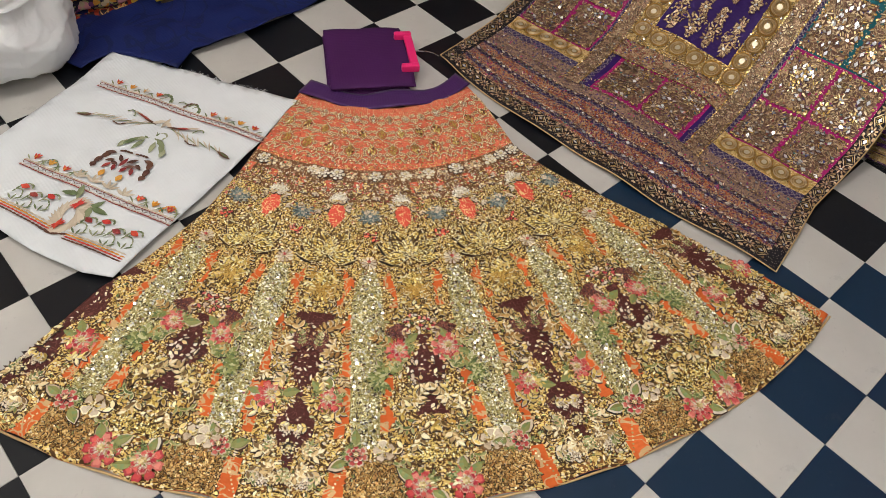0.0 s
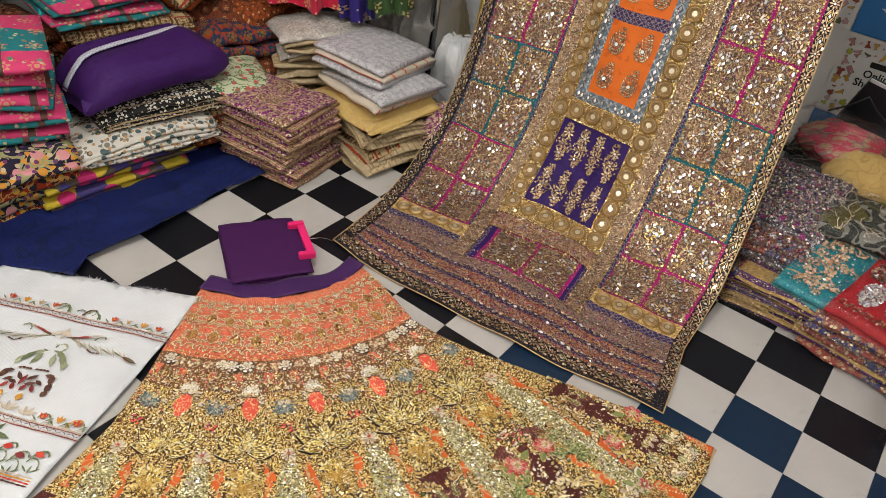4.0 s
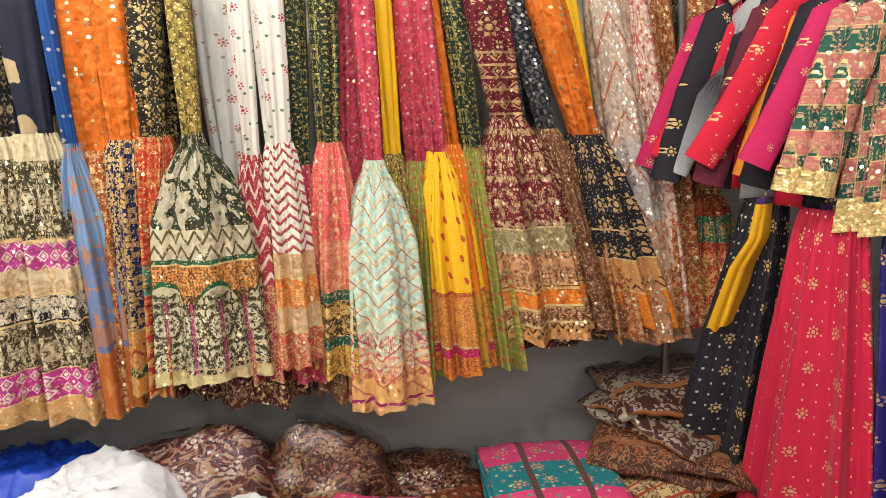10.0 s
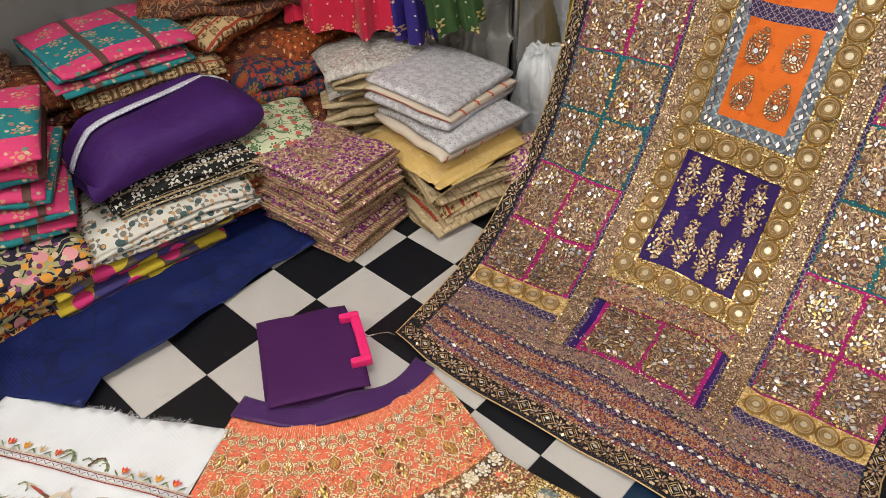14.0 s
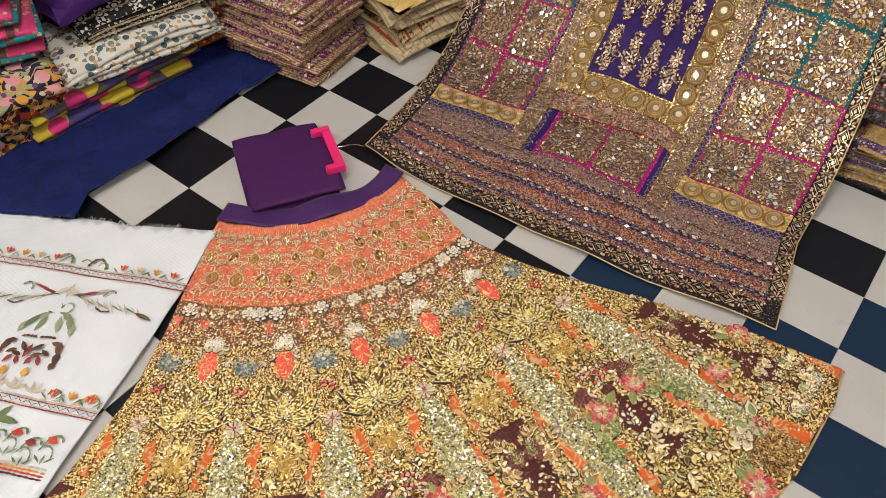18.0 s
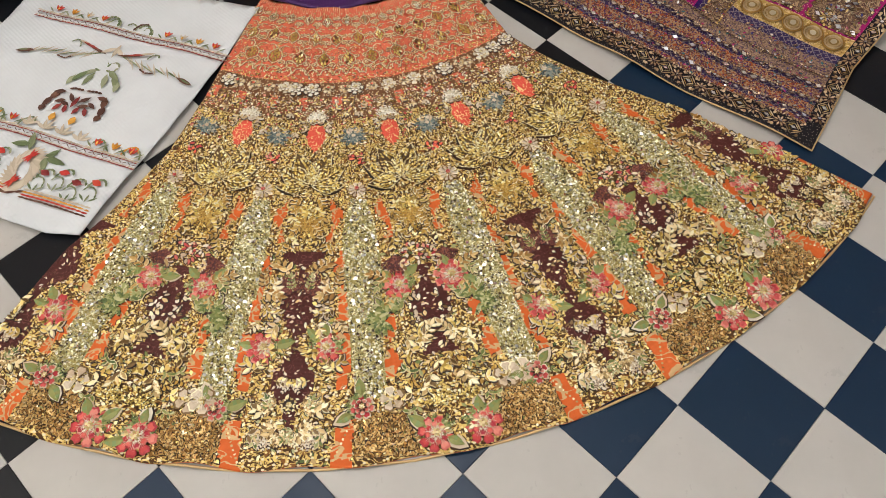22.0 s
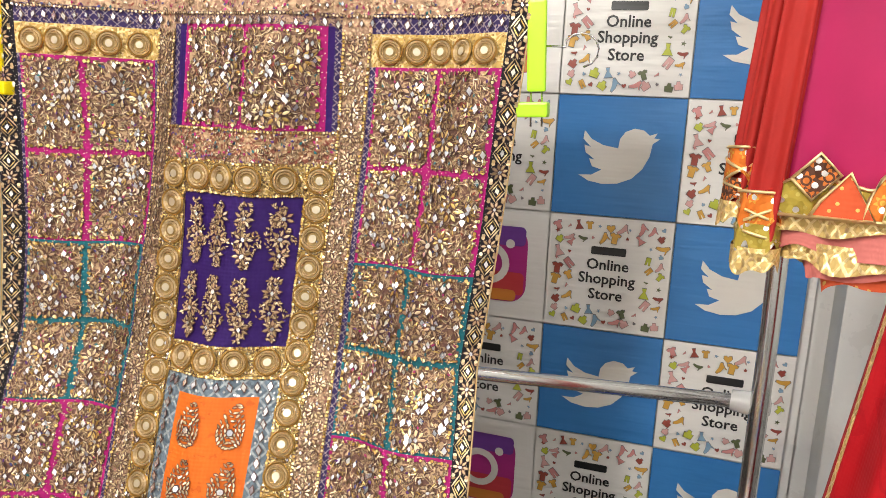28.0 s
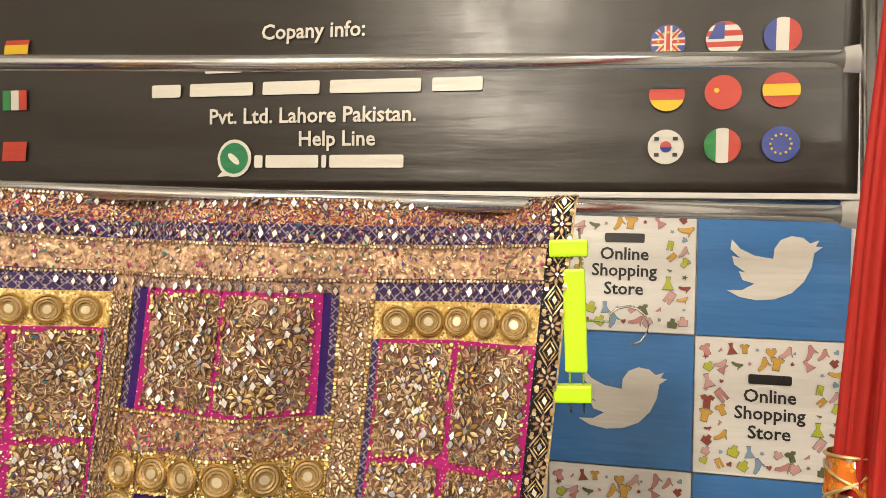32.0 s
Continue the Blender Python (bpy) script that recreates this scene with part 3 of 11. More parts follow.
def skirt_pick(a, b):
    r = R0 + (R1 - R0) * b
    lo, hi = skirt_edge(r, False), skirt_edge(r, True)
    th = lo + (hi - lo) * a
    d, kind = column(th)
    x = abs(d) * r * 0.01745
    if r < 0.56:
        return 0
    if 0.6 < r < 0.63 and abs(abs(d) - 3.2) < 0.9:
        return 0
    if in_band(r, d, kind):
        return 4
    if open_ground(r, d, kind):
        return 5 if r < 0.75 else 2 if x < 0.052 and r > 0.94 else 3
    return 1 if r > 0.66 else 6


sheet("skirt_cloth", skirt_fn, NT, NR, [GROUND_CORAL, GROUND_TAN, GROUND_MAROON, GROUND_ORANGE, GROUND_GREENISH, GROUND_DROP, GROUND_ROSE], skirt, skirt_pick, thick=0.003)

up = (0.0, 0.0, 1.0)
GOLD_THREAD = zari("gold_thread_leaf", [(0.7, 0.51, 0.13), (0.95, 0.79, 0.31), (0.13, 0.07, 0.015), (1.0, 0.94, 0.6), (0.42, 0.27, 0.05), (0.83, 0.64, 0.2)], 0.38, 0.4)
TAN_THREAD = zari("tan_thread_leaf", [(0.74, 0.55, 0.27), (0.94, 0.78, 0.48), (0.2, 0.115, 0.04), (1.0, 0.92, 0.68), (0.52, 0.35, 0.15)], 0.44, 0.25)
AMBER_BEAD = zari("amber_bead", [(0.5, 0.28, 0.08), (0.6, 0.38, 0.13), (0.38, 0.19, 0.05), (0.7, 0.5, 0.22)], 0.35, 0.4)
KHAKI = zari("khaki_sequin", [(0.72, 0.66, 0.36), (0.92, 0.88, 0.6), (0.3, 0.25, 0.1), (1.0, 0.98, 0.8), (0.8, 0.68, 0.34), (0.96, 0.93, 0.7)], 0.27, 0.4)
SCROLL = zari("pale_gold_cord", [(0.86, 0.66, 0.36), (0.95, 0.8, 0.52), (0.7, 0.48, 0.22), (0.9, 0.72, 0.44)], 0.4, 0.25)
OUTLINE = thread("dark_outline_thread", [(0.02, 0.008, 0.005), (0.045, 0.018, 0.008), (0.012, 0.006, 0.004)])
CREAM = thread("cream_thread", [(0.8, 0.74, 0.6), (0.88, 0.83, 0.72), (0.7, 0.62, 0.46), (0.92, 0.88, 0.8)])
PINK_RED = thread("pink_red_thread", [(0.54, 0.07, 0.065), (0.62, 0.15, 0.12), (0.44, 0.035, 0.045), (0.72, 0.3, 0.22)])
PALE_GREEN = thread("pale_green_thread", [(0.18, 0.22, 0.06), (0.36, 0.37, 0.15), (0.26, 0.27, 0.08), (0.52, 0.5, 0.26), (0.11, 0.15, 0.05)])
BUFF = thread("buff_thread", [(0.66, 0.54, 0.4), (0.74, 0.63, 0.48), (0.56, 0.43, 0.3), (0.8, 0.72, 0.6)])
STEEL_BLUE = thread("steel_blue_thread", [(0.14, 0.19, 0.18), (0.26, 0.29, 0.26), (0.09, 0.13, 0.14), (0.4, 0.38, 0.3)])
PETAL_BED = thread("petal_bed_thread", [(0.1, 0.055, 0.02), (0.075, 0.04, 0.014), (0.14, 0.08, 0.03)])
PALE_BEAD = zari("pale_gold_bead", [(0.66, 0.52, 0.24), (0.78, 0.66, 0.36), (0.46, 0.33, 0.12), (0.84, 0.76, 0.5)], 0.35, 0.2)
bits = Needlework()


def polar(r, th):
    """Points of the skirt's surface for arrays of radius and angle."""
    return np.array([skirt_at(a, b) for a, b in zip(np.atleast_1d(r), np.atleast_1d(th))]).reshape(-1, 3)


def cloud(n, rlo, rhi, accept):
    """n even random places between two radii that accept(r, d, kind) takes."""
    R, T = [], []
    got = 0
    while got < n:
        r = np.sqrt(rng.uniform(rlo * rlo, rhi * rhi, n))
        lo, hi = skirt_edge(r, False), skirt_edge(r, True)
        th = lo + 0.25 + (hi - lo - 0.5) * rng.random(n)
        k = np.round((th + 45.0) / COL)
        ok = accept(r, th + 45.0 - k * COL, (k % 2).astype(int))
        R.append(r[ok])
        T.append(th[ok])
        got += ok.sum()
    return np.concatenate(R)[:n], np.concatenate(T)[:n]


# pale sequin bands between the panels
r_, t_ = cloud(17000, 0.845, 1.22, in_band)
bits.discs(polar(r_, t_), up, rng.uniform(0.0016, 0.0036, len(r_)), KHAKI, 6, 0.4)
r_, t_ = cloud(2600, 0.845, 1.22, in_band)
bits.discs(polar(r_, t_), up, rng.uniform(0.0015, 0.003, len(r_)), OUTLINE, 5, 0.2, 0.0028, 0.6)
r_, t_ = cloud(1000, 0.845, 1.22, in_band)
bits.discs(polar(r_, t_), up, rng.uniform(0.002, 0.0036, len(r_)), MIRROR, 6, 0.3, 0.003)


def body(r, d, k):
    return ~open_ground(r, d, k) & ~in_band(r, d, k)


def thicket(n, rlo, rhi, accept, length, mat, ratio=0.5, under=None, swirl=9.0):
    """Small leaves that follow a swirling grain."""
    r, t = cloud(n, rlo, rhi, accept)
    p = polar(r, t)
    k = np.round((t + 45.0) / COL)
    d = np.abs(t + 45 - k * COL) * r * 0.0175
    ang = np.radians(t) + np.sign(t + 45 - k * COL) * (1.6 * np.sin(d * swirl * 9 + r * 31) + 0.8 * np.sin(r * 83))
    L = rng.uniform(*length, len(r))
    bits.leaves(p, up, ang, L, L * ratio * rng.uniform(0.75, 1.2, len(r)), mat, under, 0.2)


thicket(2900, 0.955, 1.312, body, (0.006, 0.012), GOLD_THREAD, 0.5, OUTLINE)
thicket(1800, 0.955, 1.312, body, (0.006, 0.012), TAN_THREAD, 0.55, OUTLINE)
thicket(850, 0.955, 1.312, body, (0.008, 0.014), PALE_GREEN, 0.5, OUTLINE)
thicket(700, 0.955, 1.3, body, (0.007, 0.012), BUFF, 0.55, OUTLINE)
thicket(3000, 0.74, 0.955, body, (0.006, 0.011), GOLD_THREAD, 0.42, OUTLINE)
thicket(900, 0.74, 0.955, body, (0.006, 0.011), TAN_THREAD, 0.5, OUTLINE)
thicket(2300, 0.6, 0.75, body, (0.005, 0.009), GOLD_THREAD, 0.55, OUTLINE)
thicket(1700, 0.6, 0.75, body, (0.005, 0.009), TAN_THREAD, 0.6, OUTLINE)
thicket(500, 0.6, 0.72, body, (0.006, 0.009), PINK_RED, 0.6)
thicket(800, 0.57, 0.64, body, (0.005, 0.008), BUFF, 0.5, OUTLINE)
# sprays over the maroon hearts, thinner
thicket(420, 0.975, 1.28, lambda r, d, k: open_ground(r, d, k) & (np.abs(d) < 2.6), (0.007, 0.013), TAN_THREAD, 0.45, OUTLINE)
thicket(240, 0.975, 1.28, lambda r, d, k: open_ground(r, d, k) & (np.abs(d) < 2.6), (0.006, 0.011), BUFF, 0.5)
# beaded ground along the hem; larger dark discs paint a shadow below each bead
r_, t_ = cloud(6500, 1.245, 1.312, lambda r, d, k: ((k == 1) & (np.abs(d) > 2.6)) | ((k == 0) & (np.abs(d) > 4.6)))
bits.discs(polar(r_, t_), up, rng.uniform(0.002, 0.0036, len(r_)), AMBER_BEAD, 6, 0.35, 0.003, 1.0, OUTLINE)


def columns(step):
    return [k for k in range(-3, 6) if not (step == 2 and k % 2) and not (step == 1 and k % 2 == 0)]


def ring_of(r, dths, step, fn):
    """Calls fn at radius r for every panel at the offsets dths."""
    for k in columns(step):
        for dt in dths:
            th = -45.0 + k * COL + dt
            if skirt_edge(r, False) + 0.5 < th < skirt_edge(r, True) - 0.5:
                fn(r, th)


def at_local(r, th, dx, dr):
    """A point dx across and dr along from (r, th), kept inside the side seams."""
    q = min(r + dr, R1 - 0.006)
    side = th + dx / q * 57.3
    side = min(max(side, float(skirt_edge(q, False)) + 0.3), float(skirt_edge(q, True)) - 0.3)
    return skirt_at(q, side)


def chain(r, th, pts, step, length, width, mat, under=None, lift=0.003):
    """Leaves end to end along a line of local points (across, along)."""
    P, A = [], []
    for (x0, y0), (x1, y1) in zip(pts, pts[1:]):
        n = max(1, int(math.hypot(x1 - x0, y1 - y0) / step))
        for j in range(n):
            q = (j + 0.5) / n
            P.append(at_local(r, th, x0 + (x1 - x0) * q, y0 + (y1 - y0) * q))
            A.append(radians(th) + math.atan2(x1 - x0, y1 - y0))
    bits.leaves(P, up, np.array(A), length, width, mat, under, 0.1, lift)


def spiral(r, th, dx, dr, size, turns, flip, mat, start=0.0, wide=0.0036, under=None):
    pts = []
    for j in range(16):
        a = start + flip * turns * 6.28 * j / 15
        q = size * (1 - 0.78 * j / 15)
        pts.append((dx + q * math.sin(a), dr + q * math.cos(a)))
    chain(r, th, pts, 0.003, 0.0052, wide, mat, under)


def fan(r, th, n, length, width, spread, mat, aim=0.0, under=None, lift=0.003, dx=0.0):
    """Leaves opening from one point towards the waist (aim 180) or the hem (0), each filled with small slanted stitches."""
    P, A, L = [], [], []
    SP, SA, SL = [], [], []
    for j in range(n):
        off = (j / (n - 1) - 0.5) * spread if n > 1 else 0
        a = radians(aim + off)
        l = length * (1 - 0.25 * abs(off) / max(spread, 1)) * rng.uniform(0.85, 1.1)
        cx, cy = dx + 0.55 * l * math.sin(a), 0.55 * l * math.cos(a)
        P.append(at_local(r, th, cx, cy))
        A.append(radians(th) + a)
        L.append(l)
        m = max(2, int(l / 0.0042))
        for k in range(m):
            q = -0.36 + 0.74 * k / (m - 1)
            w = width * (0.5 - 0.55 * abs(q))
            for s in (-1, 1):
                ox, oy = q * l, s * w * 0.55
                SP.append(at_local(r, th, cx + ox * math.sin(a) + oy * math.cos(a), cy + ox * math.cos(a) - oy * math.sin(a)))
                SA.append(radians(th) + a + s * 0.7)
                SL.append(max(0.0055, w * 2.1))
    bits.leaves(P, up, np.array(A), np.array(L) * 1.08, width * 1.12, OUTLINE, None, 0.05, lift - 0.001, rib=0.0)
    SL = np.array(SL)
    bits.leaves(SP, up, np.array(SA), SL, SL * 0.5, mat, None, 0.2, lift + 0.0012)


def drift(r, t, n, sr, sx, length, width, mats, under=OUTLINE):
    for m in mats:
        k = max(1, n // len(mats))
        P = [at_local(r, t, rng.uniform(-sx, sx), rng.uniform(-sr, sr)) for _ in range(k)]
        bits.leaves(P, up, rng.uniform(0, 6.28, k), length * rng.uniform(0.7, 1.15, k), width, m, under, 0.15, 0.003)


def petal(r, t, aim, length, width, heart):
    """A bold lotus petal: dark edge, gold rim and a heart of beads or slanted stitches."""
    a = radians(aim)
    c = (0.52 * length * math.sin(a), 0.52 * length * math.cos(a))
    bits.leaves([at_local(r, t, *c)], up, np.array([radians(t) + a]), length * 1.03, width * 1.05, OUTLINE, None, 0.0, 0.0035, rib=0.0)
    bits.leaves([at_local(r, t, *c)], up, np.array([radians(t) + a]), length * 0.94, width * 0.9, PETAL_BED, None, 0.0, 0.0056, rib=0.02)
    P, A = [], []
    n = int(length / 0.0036)
    for j in range(n):
        q = -0.45 + 0.92 * j / (n - 1)
        w = width * min(0.5, 1.32 * (q + 0.5), 1.0 * (0.5 - q))
        for e in (-1, 1):
            P.append(at_local(r, t, c[0] + q * length * math.sin(a) + e * w * math.cos(a), c[1] + q * length * math.cos(a) - e * w * math.sin(a)))
            A.append(radians(t) + a + e * (0.3 if q < -0.1 else -0.3))
    bits.leaves(P, up, np.array(A), 0.0058, 0.0026, PALE_BEAD, None, 0.15, 0.0082)
    P, A = [], []
    for j in range(int(length / 0.0046)):
        q = -0.3 + 0.66 * j / (length / 0.0046)
        w = width * min(0.5, 1.32 * (q + 0.5), 1.0 * (0.5 - q))
        for e in ((-0.7, -0.36, 0.0, 0.36, 0.7) if not heart else (-0.72, -0.3, 0.3, 0.72)):
            P.append(at_local(r, t, c[0] + q * length * math.sin(a) + e * w * math.cos(a), c[1] + q * length * math.cos(a) - e * w * math.sin(a)))
            A.append(radians(t) + a + (0.7 if e > 0 else -0.7))
    bits.leaves(P, up, np.array(A), 0.0066, 0.0034, GOLD_THREAD, None, 0.2, 0.0078)


def lotus(r, t):
    for s in (-1, 1):
        petal(r, t, 180 - s * 92, 0.062, 0.034, False)
        petal(r, t, 180 - s * 56, 0.076, 0.044, False)
        petal(r, t, 180 - s * 23, 0.08, 0.044, True)
    petal(r, t, 180, 0.045, 0.024, False)


def sprig(r, th, dx, dr, aim, bend, n, size, mat, edge=BUFF):
    """A curved stem with pairs of outlined leaves and a leaf at its tip."""
    P, A, L, stem = [], [], [], [(dx, dr)]
    x, y, a = dx, dr, radians(aim)
    for j in range(n):
        step = size * 0.62
        x, y = x + step * math.sin(a), y + step * math.cos(a)
        stem.append((x, y))
        l = size * (1.0 - 0.35 * j / n)
        for e in (-1, 1):
            q = a + e * 0.85
            P.append(at_local(r, th, x + 0.52 * l * math.sin(q), y + 0.52 * l * math.cos(q)))
            A.append(radians(th) + q)
            L.append(l)
        a += radians(bend)
    P.append(at_local(r, th, x + 0.5 * size * math.sin(a), y + 0.5 * size * math.cos(a)))
    A.append(radians(th) + a)
    L.append(size)
    A, L = np.array(A), np.array(L)
    bits.leaves(P, up, A, L * 1.46, L * 0.78, OUTLINE, None, 0.0, 0.0034, rib=0.0)
    bits.leaves(P, up, A, L * 1.2, L * 0.56, edge, None, 0.0, 0.0052, rib=0.0)
    bits.leaves(P, up, A, L * 0.94, L * 0.38, mat, None, 0.05, 0.0072, rib=0.1)
    chain(r, th, stem, 0.004, 0.0056, 0.0022, PALE_BEAD, None, 0.0055)


plan = random.Random(5)
for kind in (2, 1):
    for _ in range(20):
        rr, dx, aim, bend, n = plan.uniform(0.985, 1.275), plan.uniform(0.008, 0.075), plan.uniform(-170, 170), plan.uniform(-34, 34), plan.choice((2, 3, 3, 4))
        size, mat, edge = plan.uniform(0.011, 0.016), plan.choice((GOLD_THREAD, TAN_THREAD, TAN_THREAD, AMBER_BEAD, PALE_GREEN, PALE_GREEN, GOLD_THREAD)), plan.choice((BUFF, TAN_THREAD, PALE_BEAD))
        for s in (-1, 1):
            ring_of(rr, (0,), kind, lambda r, t: sprig(r, t, s * dx, 0.0, s * aim, s * bend, n, size, mat, edge))
for _ in range(7):
    rr, dx, aim, bend = plan.uniform(0.6, 0.745), plan.uniform(0.01, 0.06), plan.uniform(-170, 170), plan.uniform(-40, 40)
    for s in (-1, 1):
        ring_of(rr, (0,), 0, lambda r, t: sprig(r, t, s * dx, 0.0, s * aim, s * bend, 2, 0.0085, plan.choice((TAN_THREAD, BUFF, GOLD_THREAD))))
for _ in range(6):
    rr, dx, aim, bend = plan.uniform(0.83, 0.95), plan.uniform(0.006, 0.04), plan.uniform(-60, 60), plan.uniform(-30, 30)
    for s in (-1, 1):
        ring_of(rr, (0,), 0, lambda r, t: sprig(r, t, s * dx, 0.0, s * aim, s * bend, 3, 0.0115, plan.choice((THREAD_YELLOW, GOLD_THREAD)), TAN_THREAD))
ring_of(0.815, (0,), 0, lotus)
# lotus leaves, their stems and the drops below them
for s in (-1, 1):
    ring_of(0.79, (0,), 0, lambda r, t: (fan(r, t, 5, 0.05, 0.008, 60, GOLD_THREAD, s * 105, OUTLINE), fan(r, t, 4, 0.05, 0.007, 50, GOLD_THREAD, s * 60, OUTLINE)))
ring_of(0.9, (0,), 0, lambda r, t: (fan(r - 0.02, t, 11, 0.045, 0.0065, 150, THREAD_YELLOW, 0, OUTLINE), fan(r - 0.05, t, 7, 0.045, 0.008, 90, GOLD_THREAD, 0, OUTLINE), drift(r, t, 30, 0.04, 0.02, 0.013, 0.006, [THREAD_YELLOW, GOLD_THREAD, GOLD_THREAD])))
ring_of(0.658, (0,), 0, lambda r, t: (fan(r, t, 9, 0.024, 0.008, 190, CREAM, 180, OUTLINE), drift(r - 0.008, t, 10, 0.008, 0.018, 0.008, 0.004, [BUFF, TAN_THREAD])))
ring_of(0.7, (-5.83, 5.82), 1, lambda r, t: (fan(r, t, 11, 0.026, 0.009, 330, STEEL_BLUE, 0, OUTLINE), drift(r, t, 10, 0.012, 0.012, 0.008, 0.004, [BUFF]), bits.discs([skirt_at(r, t)], up, 0.004, BUFF, 8, 0, 0.006)))
ring_of(0.755, (-5.83, 5.82), 1, lambda r, t: drift(r, t, 10, 0.012, 0.014, 0.011, 0.006, [THREAD_CORAL, PINK_RED]))


def bud(r, t, size):
    """A gold paisley bud: a fan of short stitches over a tapering heart, edged with cord."""
    rows = [(-0.5, 1), (-0.3, 2), (-0.08, 3), (0.14, 3), (0.34, 2), (0.52, 1)]
    P, A = [], []
    for q, n in rows:
        for j in range(n):
            e = (j - (n - 1) / 2) * 0.24
            P.append(at_local(r, t, e * size, q * size))
            A.append(radians(t) - e * 1.6 * (1 if q < 0.1 else -1) + rng.normal(0, 0.12))
    bits.leaves(P, up, np.array(A), size * 0.36, size * 0.17, KHAKI if size < 0.02 else THREAD_YELLOW if rng.random() < 0.3 else GOLD_THREAD, THREAD_BROWN, 0.2, 0.0045, 1.15)
    side = [(0.0, -0.72), (0.34, -0.45), (0.52, -0.1), (0.5, 0.25), (0.3, 0.55), (0.0, 0.78)]
    for s_ in (-1, 1):
        chain(r, t, [(s_ * x * size, y * size) for x, y in side], 0.0028, 0.0046, 0.0028, SCROLL, THREAD_BROWN, 0.004)
    bits.discs([at_local(r, t, 0, q * size) for q in (-0.82, 0.88)], up, 0.0022, PALE_BEAD, 6, 0.1, 0.005)


# the yoke: pleats at the waist, staggered gold buds and thin scrolls of cord between them
for dth in np.arange(-5.8, 5.9, 0.73):
    ring_of(0.36, (float(dth),), 0, lambda r, t: chain(r, t, [(0, -0.024), (0.001, 0.021 + rng.uniform(-0.004, 0.004))], 0.006, 0.009, 0.0013, SCROLL, None, 0.0022))
for rr, off, size in ((0.383, 0.0, 0.018), (0.437, 2.9, 0.025), (0.496, 0.0, 0.026)):
    ring_of(rr, (off, off - 5.82), 0, lambda r, t: bud(r + rng.normal(0, 0.002), t + rng.normal(0, 0.12), size * rng.uniform(0.9, 1.1)))
    for s in (-1, 1):
        ring_of(rr, (off, off - 5.82), 0, lambda r, t: (spiral(r, t, s * 0.0165, 0.012, 0.0085, 1.25, s, SCROLL, 0.4 * s, 0.003, THREAD_BROWN), spiral(r, t, s * 0.0155, -0.008, 0.0065, 1.1, -s, SCROLL, 2.6, 0.0027, THREAD_BROWN),
                chain(r, t, [(s * 0.004, 0.026), (s * 0.012, 0.024), (s * 0.019, 0.03), (s * 0.021, 0.04)], 0.003, 0.005, 0.0027, SCROLL, THREAD_BROWN), bits.discs([at_local(r, t, s * q, e) for q, e in ((0.009, -0.021), (0.0165, 0.012), (0.0155, -0.008), (0.021, 0.024), (0.013, 0.033))], up, 0.0021, PALE_BEAD, 6, 0.1, 0.005)))
thicket(1100, 0.39, 0.53, lambda r, d, k: np.abs(d) >= 0, (0.004, 0.007), GOLD_THREAD, 0.35, None, 14.0)
thicket(1500, 0.43, 0.56, lambda r, d, k: np.abs(d) >= 0, (0.004, 0.008), TAN_THREAD, 0.3, THREAD_BROWN, 14.0)
thicket(900, 0.505, 0.56, lambda r, d, k: np.abs(d) >= 0, (0.005, 0.008), GOLD_THREAD, 0.4, OUTLINE, 14.0)
ring_of(0.532, np.arange(-5, 5.6, 2.9), 0, lambda r, t: chain(r, t, [(-0.013, 0.006), (-0.008, -0.006), (0.0, -0.011), (0.008, -0.006), (0.013, 0.006)], 0.0028, 0.005, 0.003, SCROLL, THREAD_BROWN, 0.004))
ring_of(0.545, np.arange(-5, 5.6, 2.0), 0, lambda r, t: (chain(r, t, [(-0.011, 0.0), (-0.006, 0.009), (0.0, 0.012), (0.006, 0.009), (0.011, 0.0)], 0.004, 0.006, 0.002, GOLD_THREAD), bits.discs([skirt_at(r - 0.008, t)], up, 0.003, PALE_BEAD, 6, 0.1, 0.004)))
